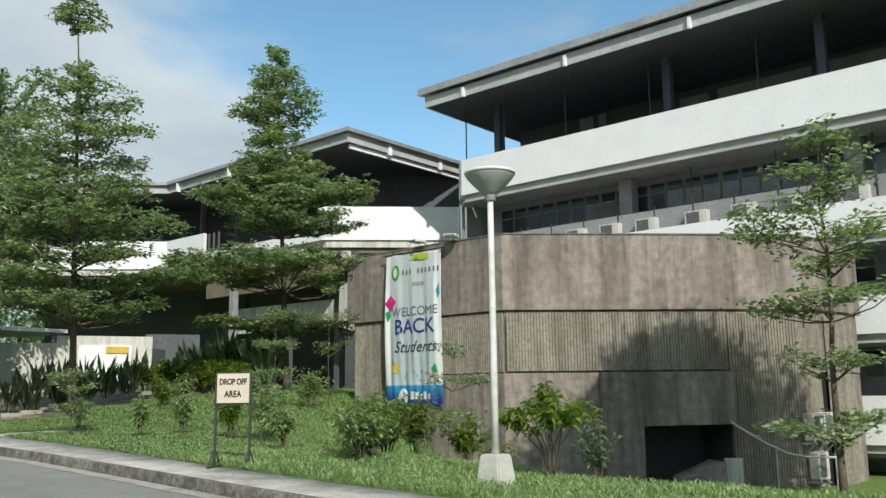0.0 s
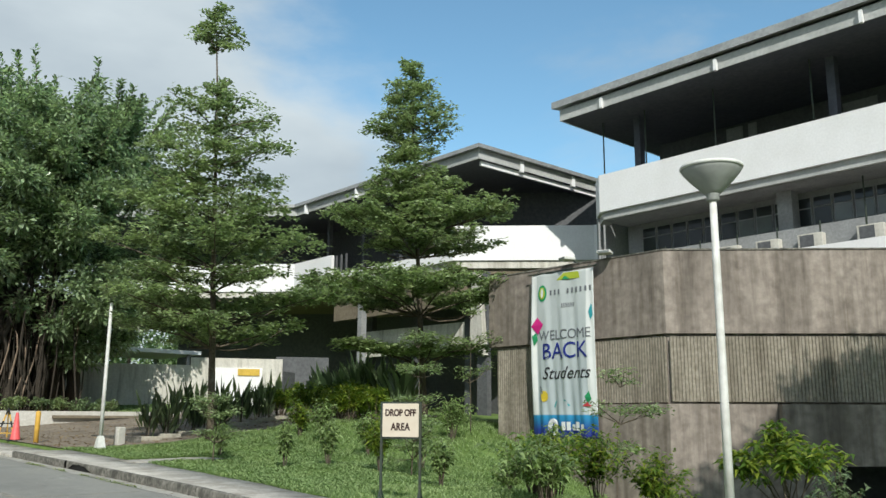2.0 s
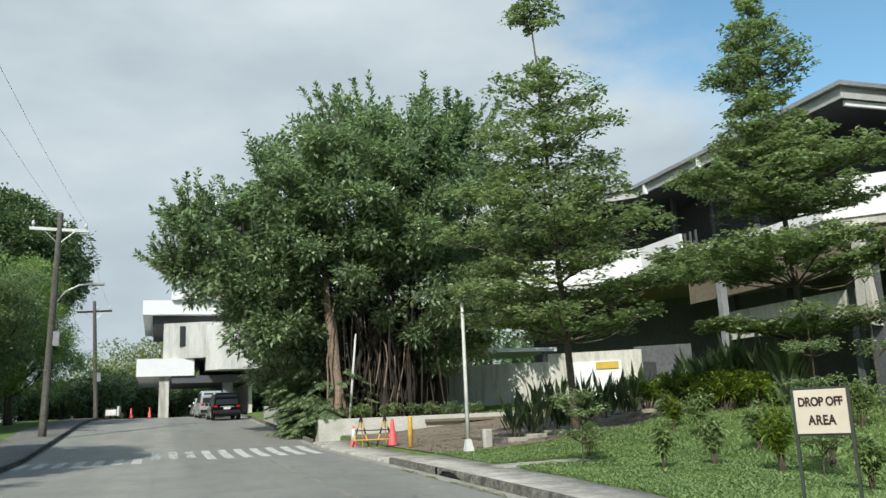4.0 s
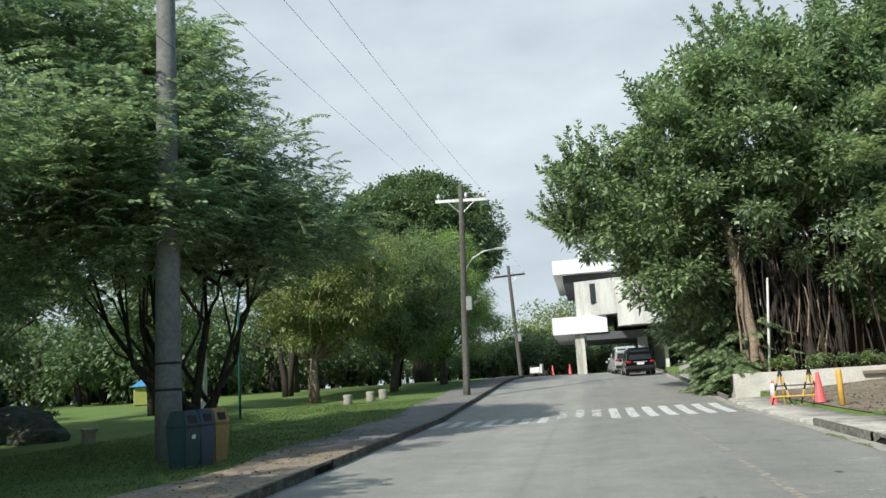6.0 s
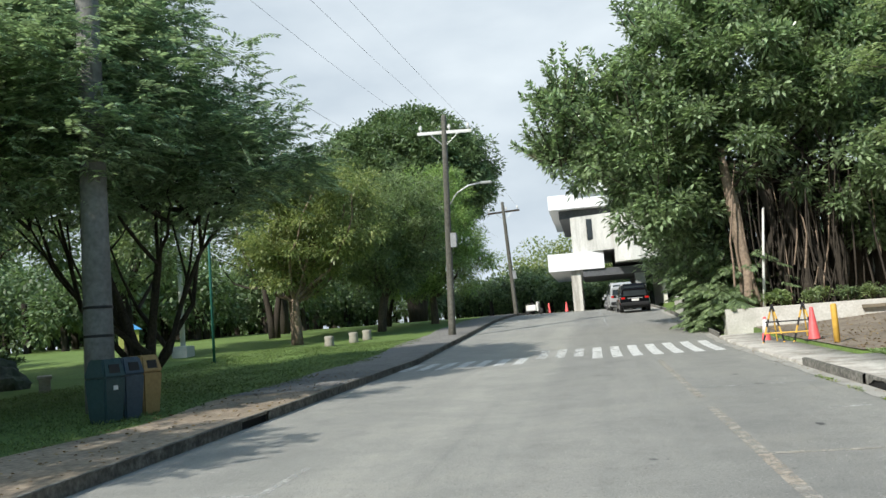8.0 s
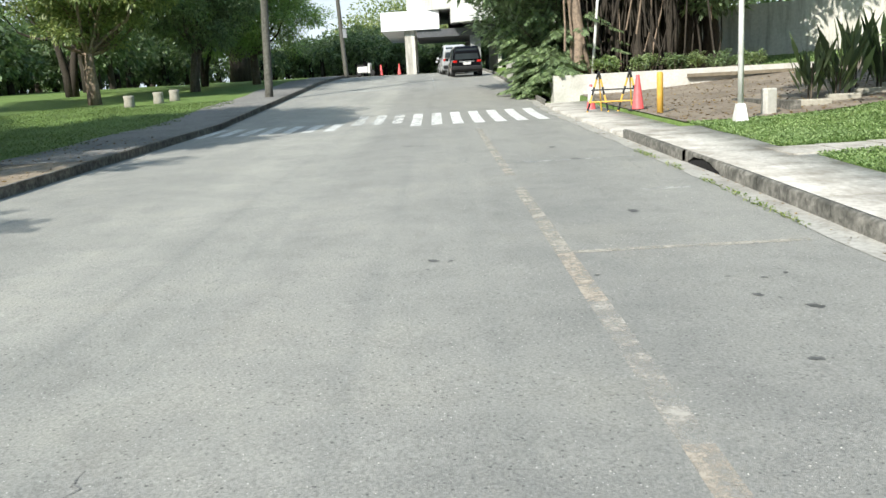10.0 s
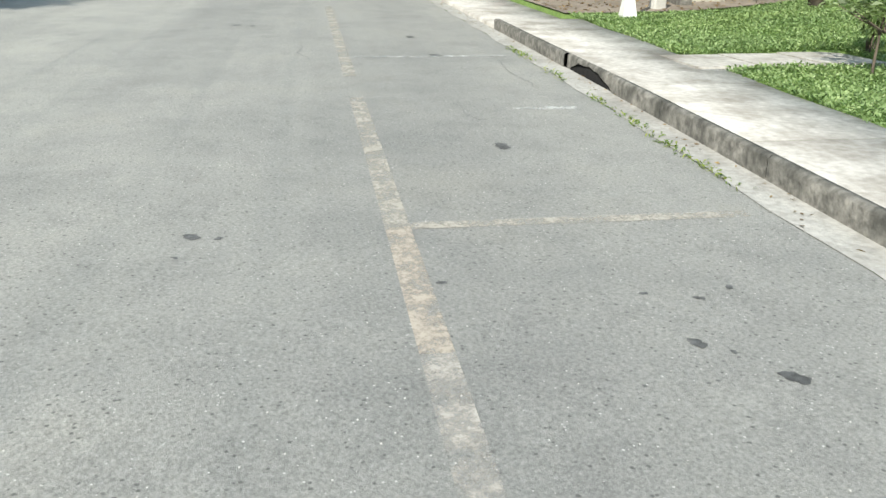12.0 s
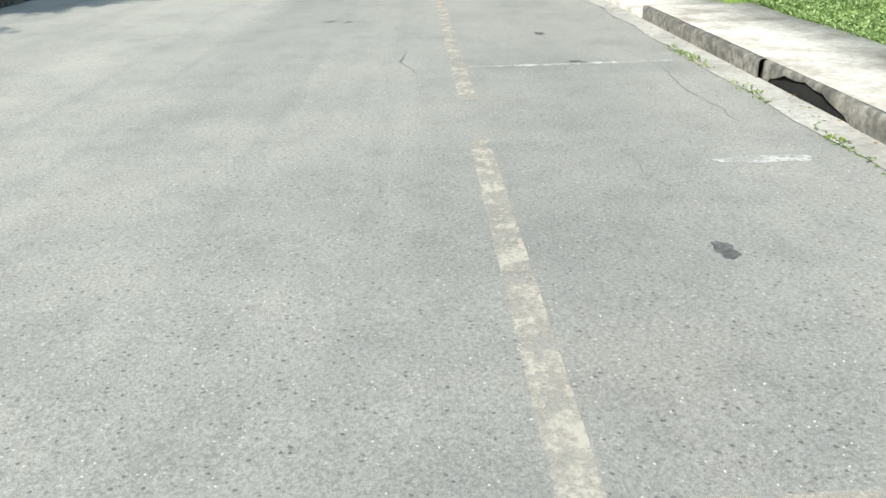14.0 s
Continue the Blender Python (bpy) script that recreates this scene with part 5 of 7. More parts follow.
park_tree("small mango tree with bronze new leaves and a pale trunk", -51.2, -12.3, 2.4, 2, 0.4, 0.26,
          [(0, 0, 5.8, 3.6, 3.8, 2.9), (0.6, 2.6, 7.0, 3.0, 3.0, 3.0), (0.4, 0.6, 8.0, 2.6, 2.8, 2.2), (1.2, -0.6, 4.2, 2.4, 2.2, 1.4)], 43, clumps=2300, leaf_n=20, leaf_len=0.21, clump_r=0.4, mat=LEAF_BRONZE, bark=RED_BARK, limbs=20, droop=0.3, aspect=0.45, boughs=9, bough_r=0.7)
park_tree("round dark leafy tree between mango trees", -58.5, -9.6, 2.2, 2, 0.5, 0.22,
          [(0, 0, 5.8, 3.8, 3.8, 3.4), (0, 2.0, 7.2, 3.2, 2.6, 2.8), (1.5, 1.0, 4.0, 2.8, 2.2, 1.8)], 44, clumps=1900, leaf_n=20, leaf_len=0.21, clump_r=0.4, mat=LEAF_MANGO, bark=BARK, limbs=16, droop=0.3, aspect=0.45, boughs=9, bough_r=0.7)
park_tree("fresh light green tree reaching over the kerb", -66.0, -7.6, 2.0, 2, 0.5, 0.24,
          [(0, 0, 5.8, 3.8, 3.8, 4.0), (1, 1.8, 4.2, 3.0, 2.6, 2.4), (0, 0.4, 8.6, 2.8, 2.8, 2.4)], 45, clumps=2300, leaf_n=20, leaf_len=0.22, clump_r=0.45, boughs=9, bough_r=0.7, mat=LEAF_LIME, bark=BARK, limbs=16, aspect=0.36)
park_tree("very large dome-shaped dark green tree", -86.0, -13.0, 8.0, 3, 2.0, 0.5,
          [(0, 0, 13.8, 8.6, 8.2, 6.2), (0, -4.0, 12.4, 7.0, 6.0, 5.4), (2, 2.4, 12.2, 6.0, 5.6, 4.4), (1, -2.0, 8.0, 5.0, 4.6, 3.4)], 46, clumps=7500, leaf_n=16, leaf_len=0.42, clump_r=0.55, boughs=4, bough_r=0.7, mat=LEAF_DOME, bark=DARK_BARK, limbs=14, shell=0.9, rough=0.07, aspect=0.5)
for k, (x, y, s, m) in enumerate(((-66, -11.0, 0.85, LEAF_LIME), (-60, -17, 1.3, LEAF_DOME), (-48, -20, 1.2, LEAF_MANGO), (-40, -24, 1.3, LEAF_MANGO), (-70, -20, 1.5, LEAF_DOME), (-33, -30, 1.3, LEAF_DOME), (-26, -34, 1.2, LEAF_MANGO), (-20, -30, 1.2, LEAF_MANGO))):
    park_tree("leafy park tree standing on shaded grass", x, y, 2.6 * s, 2, 0.6, 0.18 * s,
              [(0, 0, 5.8 * s, 3.8 * s, 3.8 * s, 3.2 * s), (1.5 * s, 1.5 * s, 4.6 * s, 2.6 * s, 2.6 * s, 2.0 * s), (-1.4 * s, 1.0, 7.4 * s, 2.4 * s, 2.4 * s, 2.2 * s)], 60 + k, clumps=620, leaf_n=20, leaf_len=0.32, clump_r=0.75, mat=m, bark=DARK_BARK, limbs=10, group="background park trees")
# its eastern crown blobs are added out of view to shade the lawn
park_tree("dark feathery tree shading the pavement and lawn", -16.0, -12.0, 4.2, 3, 1.2, 0.2,
          [(0, 0, 6.0, 4.4, 4.2, 1.8), (-2.4, 2.6, 6.2, 3.0, 2.8, 1.7), (1.6, -1.6, 6.6, 3.2, 3.0, 1.8), (4.5, -0.6, 6.2, 3.2, 3.2, 1.7), (4.4, 2.2, 6.2, 3.2, 2.8, 1.5), (-3.4, 0.2, 5.6, 2.6, 2.6, 1.5)], 47, clumps=3600, leaf_n=40, leaf_len=0.20, clump_r=0.6, feather=True, bough_r=0.9, mat=LEAF_DARK, bark=DARK_BARK, limbs=16, aspect=0.34)
# trees added mostly out of view, to cast more shade on the lawn
for k, (x, y) in enumerate(((-25.5, -19.5), (-33.0, -21.5), (-18.0, -21.0), (-21.0, -28.5))):
    park_tree("dark leafy shade tree over the park lawn", x, y, 3.4, 3, 1.1, 0.2,
              [(0, 0, 6.4, 4.4, 4.4, 2.2), (1.8, 1.6, 7.2, 3.0, 3.0, 2.0), (-2.0, 1.0, 7.0, 2.8, 2.8, 1.8)], 90 + k, clumps=1300, leaf_n=24, leaf_len=0.28, clump_r=0.55, boughs=9, mat=LEAF_DARK, bark=DARK_BARK, limbs=14, group="background park trees")
# tree beside the hall that shades its angled face
park_tree("spreading shade tree on the lawn east of the hall", 2.6, 14.0, 8.5, 3, 1.2, 0.24,
          [(0, 0, 11.6, 4.2, 4.0, 3.2), (-1.6, 1.6, 12.2, 2.6, 2.6, 2.3), (1.5, -2.0, 10.6, 3.0, 3.0, 2.4), (-2.2, -1.4, 8.8, 1.6, 1.8, 1.4), (-1.5, -1.0, 11.8, 2.2, 2.2, 1.8), (-2.0, -2.7, 9.3, 1.7, 1.8, 1.5)], 81, clumps=3300, leaf_n=24, leaf_len=0.30, clump_r=0.6, boughs=9, mat=LEAF_LAYER, limbs=16)

# wooded distance beyond the crest and around the site
rngd = np.random.default_rng(77)


def far_woods(name, label, pts, hmin, hmax, seed, leaf_len=0.9, per=260, mat=LEAF_DARK):
    rng = np.random.default_rng(seed)
    base, along = [], []
    tb = bmesh.new()
    for x, y in pts:
        h = rng.uniform(hmin, hmax)
        z0 = land(x, y)
        tube(tb, [(x, y, z0 - 0.3), (x + 0.3, y, z0 + h * 0.45)], [0.3, 0.2], 6)
        for _ in range(5):
            c = np.array([x, y, z0 + h * rng.uniform(0.45, 0.75)]) + rng.normal(0, h * 0.14, 3)
            d = unit(rng.normal(0, 1, (per // 5, 3)))
            base.append(c + d * h * 0.26 * rng.uniform(0.7, 1.05, (per // 5, 1)))
            along.append(d + rng.normal(0, 0.5, d.shape))
    base, along = np.concatenate(base), np.concatenate(along)
    n = len(base)
    root = thing(name, label, "trees", kind="stuff")
    part("trunks", tb, DARK_BARK, root)
    leaves("canopy", base, along, leaf_len * rng.uniform(0.6, 1.2, n), leaf_len * 0.6, mat, root, rng, 0.2)


far_woods("distant_trees", "hazy green trees beyond the crest of the road", [(rngd.uniform(-150, -104), rngd.uniform(-16, 26)) for _ in range(44)], 3.6, 5.6, 5, 0.5, 900, LEAF_MANGO)
far_woods("distant_trees", "dark belt of trees across the park", [(rngd.uniform(-150, 20), rngd.uniform(-75, -52)) for _ in range(90)], 8, 13, 6, 0.8, 900, LEAF_DOME)
far_woods("distant_hedge", "dense hedge closing the far side of the park", [(-135 + 1.6 * k, -58 + 2.0 * math.sin(k * 1.7)) for k in range(100)], 4.5, 6.5, 16, 0.6, 700, LEAF_DOME)
far_woods("distant_hedge", "leafy shrubs and hedges along the far side of the park", [(-120 + 1.9 * k + rngd.uniform(-1, 1), rngd.uniform(-47, -40) if -66 < -120 + 1.9 * k < -50 else rngd.uniform(-40, -27)) for k in range(64)], 4.0, 7.0, 9, 0.45, 1100, LEAF_DOME)
far_woods("distant_hedge", "leafy shrubs at the end of the road", [(rngd.uniform(-108, -99), -14 + 0.9 * k) for k in range(36)], 3.4, 5.2, 10, 0.4, 1000, LEAF_MANGO)
far_woods("distant_trees", "rounded light green trees behind the crest", [(rngd.uniform(-126, -112), -5.0 + 1.6 * k) for k in range(9)], 8.5, 10.5, 17, 0.5, 1900, LEAF_BRONZE)
far_woods("distant_hedge", "dark shrubs below the park trees", [(rngd.uniform(-118, -100), -34 + 1.5 * k) for k in range(13)], 4.5, 6.5, 18, 0.5, 1100, LEAF_DOME)
far_woods("distant_trees", "dense trees behind the mango row", [(rngd.uniform(-125, -66), rngd.uniform(-46, -22)) for _ in range(44)], 6, 9.5, 11, 0.5, 1300, LEAF_DOME)
far_woods("distant_trees", "trees behind the buildings", [(rngd.uniform(-150, -95), rngd.uniform(26, 70)) for _ in range(24)], 9, 14, 7, 0.9, 500, LEAF_DOME)
far_woods("distant_trees", "trees closing the view behind the start of the walk", [(rngd.uniform(35, 70), rngd.uniform(-30, 20)) for _ in range(20)], 8, 12, 8, 0.9, 400, LEAF_DARK)


# ---- more materials for the things ----
LAMP_GREY = surface("lamp_grey_enamel", (0.30, 0.31, 0.30), (0.38, 0.39, 0.38), 0.5, 12, 1.5, 0.25, bump=0.06)
PALE_CONC = surface("pale_concrete", (0.46, 0.44, 0.40), (0.60, 0.58, 0.54), 0.85, 14, 1.6, 0.4, (0.30, 0.28, 0.24), bump=0.35)
CONE_RED = surface("faded_red_plastic", (0.70, 0.09, 0.095), (0.82, 0.15, 0.15), 0.5, 12, 3, 0.3, bump=0.08)
REFLECT = surface("reflective_white_sleeve", (0.66, 0.64, 0.62), (0.78, 0.76, 0.74), 0.5, 12, 3, 0.25, bump=0.05)
POST_YELLOW = surface("yellow_orange_paint", (0.60, 0.34, 0.05), (0.74, 0.46, 0.10), 0.55, 12, 3, 0.35, bump=0.1)
RUBBER = surface("black_rubber", (0.018, 0.018, 0.018), (0.035, 0.035, 0.035), 0.8, 18, 3, 0.2, bump=0.2)
CAR_BLACK = surface("black_car_paint", (0.006, 0.0065, 0.008), (0.009, 0.0095, 0.011), 0.12, 10, 2, 0.1, bump=0.0, spec=0.25)
CAR_SILVER = surface("silver_car_paint", (0.46, 0.47, 0.48), (0.56, 0.57, 0.58), 0.25, 10, 2, 0.1, metal=0.3, bump=0.0, spec=0.6)
TAIL_RED = surface("red_lamp_lens", (0.42, 0.012, 0.010), (0.52, 0.02, 0.018), 0.2, 10, 2, 0.1, bump=0.0)
BIN_TEAL = surface("dark_teal_plastic", (0.020, 0.050, 0.055), (0.035, 0.07, 0.075), 0.5, 12, 2, 0.3, bump=0.1)
BIN_BLUE = surface("blue_grey_plastic", (0.040, 0.062, 0.085), (0.06, 0.085, 0.11), 0.5, 12, 2, 0.3, bump=0.1)
BIN_TAN = surface("tan_yellow_plastic", (0.27, 0.18, 0.07), (0.36, 0.24, 0.10), 0.55, 12, 2, 0.3, bump=0.1)
GREEN_PAINT = surface("green_post_paint", (0.02, 0.11, 0.085), (0.035, 0.15, 0.115), 0.5, 12, 2, 0.3, bump=0.1)
STONE = surface("bench_stone", (0.30, 0.28, 0.23), (0.44, 0.41, 0.35), 0.9, 12, 1.8, 0.5, (0.16, 0.15, 0.12), bump=0.5)


def font_mesh(name, text, size, mat, parent, m, bend=None, extrude=0.003, shear=0.0, space=1.0, weight=0.0):
    cu = bpy.data.curves.new(name, "FONT")
    cu.body, cu.size, cu.align_x, cu.align_y, cu.extrude, cu.shear, cu.space_character = text, size, "CENTER", "CENTER", extrude, shear, space
    cu.offset = weight
    ob = bpy.data.objects.new(name, cu)
    me = bpy.data.meshes.new_from_object(ob)
    bpy.data.objects.remove(ob)
    me.transform(m)
    if bend:
        for v in me.vertices:
            v.co = bend(v.co)
    return link_mesh(name, me, mat, parent)


# ---- street lamp with a bowl shade ----
LX, LY = -7.0, 9.15
lamp = thing("street_lamp", "grey bowl-topped street lamp on a white post with concrete base", "street lamp", (LX, LY, land(LX, LY)))
LH = 3.97
bm = bmesh.new()
extr = [(-0.24, -0.24), (0.24, -0.24), (0.24, 0.24), (-0.24, 0.24)]
hexa(bm, [(x, y, -0.3) for x, y in extr] + [(x * 0.62, y * 0.62, 0.42) for x, y in extr])
bmesh.ops.bevel(bm, geom=bm.edges[:], offset=0.02, segments=2, affect="EDGES")
part("base", bm, PALE_CONC, lamp, "pale tapered concrete base")
bm = bmesh.new()
lathe(bm, [(0.05, 0.40), (0.048, 1.5), (0.044, 3.0), (0.040, LH - 0.13)], 16)
part("post", bm, POST_WHITE, lamp, smooth=True)
bm = bmesh.new()
lathe(bm, [(0.06, LH - 0.15), (0.075, LH - 0.13), (0.075, LH - 0.08), (0.09, LH - 0.06)], 16)
part("collar", bm, LAMP_GREY, lamp, smooth=True)
bm = bmesh.new()
lathe(bm, [(0.07, LH - 0.08), (0.12, LH - 0.035), (0.24, LH + 0.085), (0.325, LH + 0.185), (0.345, LH + 0.24), (0.335, LH + 0.26), (0.30, LH + 0.27)], 32)
shade = part("shade", bm, LAMP_GREY, lamp, smooth=True)
bm = bmesh.new()
lathe(bm, [(0.350, LH + 0.225), (0.358, LH + 0.24), (0.350, LH + 0.265), (0.20, LH + 0.30), (0.04, LH + 0.31)], 32)
part("lid", bm, POST_WHITE, shade, "pale rim and shallow lid", smooth=True)

# ---- drop-off sign ----
sign = thing("drop_off_sign", "cream hand-lettered board in a dark green steel stand", "sign", (-11.35, 8.12, road_z(-11.3) + 0.165), 33)
W = 0.56
for s in (-1, 1):
    bm = bmesh.new()
    box(bm, s * W / 2 - 0.016, s * W / 2 + 0.016, -0.016, 0.016, 0.0, 1.46)
    part("post", bm, DARK_STEEL, sign)
    bm = bmesh.new()
    box(bm, s * W / 2 - 0.018, s * W / 2 + 0.018, -0.26, 0.26, 0.0, 0.03)
    tube(bm, [(s * W / 2, -0.24, 0.03), (s * W / 2, 0, 0.30)], 0.012, 6)
    tube(bm, [(s * W / 2, 0.24, 0.03), (s * W / 2, 0, 0.30)], 0.012, 6)
    part("foot", bm, DARK_STEEL, sign)
for z in (0.96, 1.44):
    bm = bmesh.new()
    box(bm, -W / 2, W / 2, -0.012, 0.012, z, z + 0.025)
    part("board_rail", bm, DARK_STEEL, sign)
board = part("board", bevel_box(-W / 2 + 0.018, W / 2 - 0.018, -0.03, -0.014, 0.985, 1.44, 0.004), BOARD, sign, "cream board with black lettering")
INK = surface("dark_red_ink", (0.035, 0.018, 0.016), (0.06, 0.03, 0.028), 0.7, 10, 2, 0.2, bump=0.02)
font_mesh("lettering", "DROP OFF", 0.098, INK, board, pose(0, -0.032, 1.31, 90) @ Matrix.Diagonal((1, 1.3, 1, 1)), space=0.96, weight=0.0035)
font_mesh("lettering", "AREA", 0.106, INK, board, pose(0, -0.032, 1.12, 90) @ Matrix.Diagonal((1, 1.3, 1, 1)), space=1.08, weight=0.0035)

# ---- welcome banner ----
BX0, BX1, BZ0, BZ1, BY = -19.5, -17.12, 1.13, 5.98, 19.80


def drape(p):
    """Folds of the cloth: how far it hangs off the wall at this place."""
    u, h = p.x - BX0, (p.z - BZ0) / (BZ1 - BZ0)
    f = 0.030 * math.sin(u * 9.0 + 0.8 * math.sin(p.z * 1.3)) * (0.35 + 0.65 * (1 - h)) + 0.018 * math.sin(u * 21 + p.z) * (1 - h)
    return Vector((p.x + 0.05 * (1 - h) * (u / 2.38 - 0.3), p.y + f - 0.05 * math.sin(math.pi * h), p.z + 0.025 * math.sin(u * 2.6) * (h > 0.9)))


banner_mat, nt, bsdf, vec = blank("printed_banner_cloth")
sep = nt.nodes.new("ShaderNodeSeparateXYZ")
nt.links.new(vec, sep.inputs["Vector"])
mr = nt.nodes.new("ShaderNodeMapRange")
mr.inputs["From Min"].default_value, mr.inputs["From Max"].default_value = BZ0, BZ1
nt.links.new(sep.outputs["Z"], mr.inputs["Value"])
bc = ramp(nt, mr.outputs["Result"], [(0.0, (0.020, 0.022, 0.19)), (0.05, (0.018, 0.045, 0.27)), (0.135, (0.03, 0.28, 0.52)), (0.14, (0.46, 0.52, 0.56)), (0.30, (0.44, 0.49, 0.52)), (1.0, (0.55, 0.58, 0.58))])
mr2 = nt.nodes.new("ShaderNodeMapRange")
mr2.inputs["From Min"].default_value, mr2.inputs["From Max"].default_value = BX0, BX1
nt.links.new(sep.outputs["X"], mr2.inputs["Value"])
edge = ramp(nt, mr2.outputs["Result"], [(0.085, (1, 1, 1)), (0.095, (0, 0, 0)), (0.88, (0, 0, 0)), (0.89, (1, 1, 1))])
top_only = ramp(nt, mr.outputs["Result"], [(0.135, (0, 0, 0)), (0.14, (1, 1, 1))])
bc = mixc(nt, mixc(nt, 1.0, edge, top_only, "MULTIPLY"), bc, (0.78, 0.79, 0.79))
bc = mixc(nt, 0.6, bc, ramp(nt, noise_tex(nt, vec, 2.2, 5), [(0.35, (0.88, 0.89, 0.9)), (0.65, (1.0, 1.0, 1.0))]), "MULTIPLY")
nt.links.new(bc, bsdf.inputs["Base Color"])
bsdf.inputs["Roughness"].default_value = 0.55
bumped(nt, bsdf, noise_tex(nt, vec, 6, 4), 0.15)
banner = thing("welcome_banner", "tall printed cloth banner with folds hung on concrete", "banner")
bm = bmesh.new()
NU, NZ = 60, 60
grid = [[bm.verts.new(drape(Vector((BX0 + (BX1 - BX0) * i / NU, BY, BZ0 + (BZ1 - BZ0) * j / NZ)))) for i in range(NU + 1)] for j in range(NZ + 1)]
for j in range(NZ):
    for i in range(NU):
        bm.faces.new((grid[j][i], grid[j][i + 1], grid[j + 1][i + 1], grid[j + 1][i]))
cloth = part("cloth", bm, banner_mat, banner, smooth=True)
mod = cloth.modifiers.new("thickness", "SOLIDIFY")
mod.thickness = 0.004
flat_ink = {n: surface("ink_" + n, tuple(0.9 * v for v in c), c, 0.6, 10, 2, 0.1, bump=0.02) for n, c in
            dict(navy=(0.020, 0.035, 0.24), grey=(0.16, 0.17, 0.19), black=(0.03, 0.03, 0.035), pink=(0.62, 0.02, 0.22), green=(0.03, 0.30, 0.12), lime=(0.42, 0.50, 0.05), teal=(0.05, 0.36, 0.42), white=(0.75, 0.76, 0.78), red=(0.45, 0.04, 0.05), yellow=(0.70, 0.52, 0.05)).items()}


def on_banner(u, z, dy=-0.016):
    return pose(BX0 + u, BY + dy, z, 90)


font_mesh("lettering", "WELCOME", 0.40, flat_ink["grey"], cloth, on_banner(1.28, 4.10), drape)
font_mesh("lettering", "BACK", 0.66, flat_ink["navy"], cloth, on_banner(1.28, 3.62), drape, extrude=0.006)
font_mesh("lettering", "Students", 0.50, flat_ink["black"], cloth, on_banner(1.30, 2.98), drape, shear=0.35)


def blot(name, pts, ink, dy=-0.02):
    """A flat printed shape on the banner from points (u, z)."""
    bm = bmesh.new()
    bm.faces.new([bm.verts.new(drape(Vector((BX0 + u, BY + dy, z)))) for u, z in pts])
    part(name, bm, flat_ink[ink], cloth)


def disc(u, z, ru, rz, n=20, a0=0.0, a1=6.283):
    return [(u + ru * math.cos(a0 + (a1 - a0) * k / n), z + rz * math.sin(a0 + (a1 - a0) * k / n)) for k in range(n)]


blot("printed_shape", [(0.02, 4.42), (0.25, 4.68), (0.50, 4.45), (0.27, 4.16)], "pink")
blot("printed_shape", [(0.05, 4.12), (0.2, 4.22), (0.26, 4.0), (0.12, 3.82)], "green")
blot("printed_shape", [(1.0, 5.72), (1.28, 5.94), (1.85, 5.94), (1.9, 5.74)], "lime", -0.016)
blot("printed_shape", [(1.22, 5.74), (1.42, 5.92), (1.62, 5.74)], "green", -0.024)
blot("printed_shape", disc(0.46, 5.38, 0.17, 0.24), "green", -0.018)
blot("printed_shape", disc(0.46, 5.38, 0.11, 0.17), "lime", -0.026)
blot("printed_shape", disc(0.46, 5.38, 0.05, 0.13), "white", -0.032)
# institution name and small lines as plain bars
for k in range(10):
    if k != 3:
        blot("name_bar", [(0.74 + 0.165 * k, 5.31), (0.81 + 0.165 * k, 5.31), (0.81 + 0.165 * k, 5.46), (0.74 + 0.165 * k, 5.46)], "grey", -0.018)
for k in range(8):
    blot("name_bar", [(1.2 + 0.06 * k, 4.90), (1.23 + 0.06 * k, 4.90), (1.25 + 0.06 * k, 5.02), (1.22 + 0.06 * k, 5.02)], "grey", -0.016)
blot("printed_shape", [(2.18, 4.7), (2.3, 4.95), (2.34, 4.6), (2.25, 4.45)], "teal")
blot("printed_shape", disc(0.5, 2.33, 0.14, 0.16, 12), "yellow")
blot("printed_shape", [(0.32, 2.62), (0.36, 2.62), (0.46, 2.42), (0.42, 2.4)], "grey")
blot("printed_shape", [(0.82, 2.02), (0.9, 2.2), (0.94, 2.18), (0.86, 2.0)], "teal")
blot("printed_shape", [(1.22, 2.22), (1.28, 2.22), (1.42, 2.06), (1.38, 2.04)], "teal")
blot("printed_shape", [(1.98, 2.3), (2.12, 2.46), (2.2, 2.24), (2.06, 2.12)], "green")
blot("printed_shape", [(1.9, 2.03), (2.05, 2.16), (2.18, 2.03)], "red")
blot("printed_shape", disc(0.78, 1.45, 0.2, 0.24), "white", -0.018)
blot("printed_shape", disc(0.86, 1.52, 0.09, 0.08, 12), "navy", -0.026)
blot("printed_shape", disc(0.72, 1.34, 0.08, 0.07, 12), "navy", -0.026)
for k in range(5):
    blot("name_bar", [(1.12 + 0.17 * k, 1.36), (1.24 + 0.17 * k, 1.36), (1.24 + 0.17 * k, 1.53 + 0.07 * (k in (0, 1, 3))), (1.12 + 0.17 * k, 1.53 + 0.07 * (k in (0, 1, 3)))], "white", -0.018)
bm = bmesh.new()
tube(bm, [(BX0 - 0.12, BY - 0.01, BZ1 + 0.03), (BX1 + 0.12, BY - 0.01, BZ1 + 0.03)], 0.022, 8)
tube(bm, [(BX0 + 0.2, BY, BZ1 + 0.03), (BX0 + 0.2, BY + 0.18, 6.17)], 0.01, 6)
tube(bm, [(BX1 - 0.2, BY, BZ1 + 0.03), (BX1 - 0.2, BY + 0.18, 6.17)], 0.01, 6)
part("rod", bm, DARK_STEEL, banner)

# ---- floodlights on the parapet ----
flood = thing("floodlight", "small white floodlight on a parapet bracket", "floodlight", (-17.95, 19.95, 6.21), -20, "floodlights over the banner")
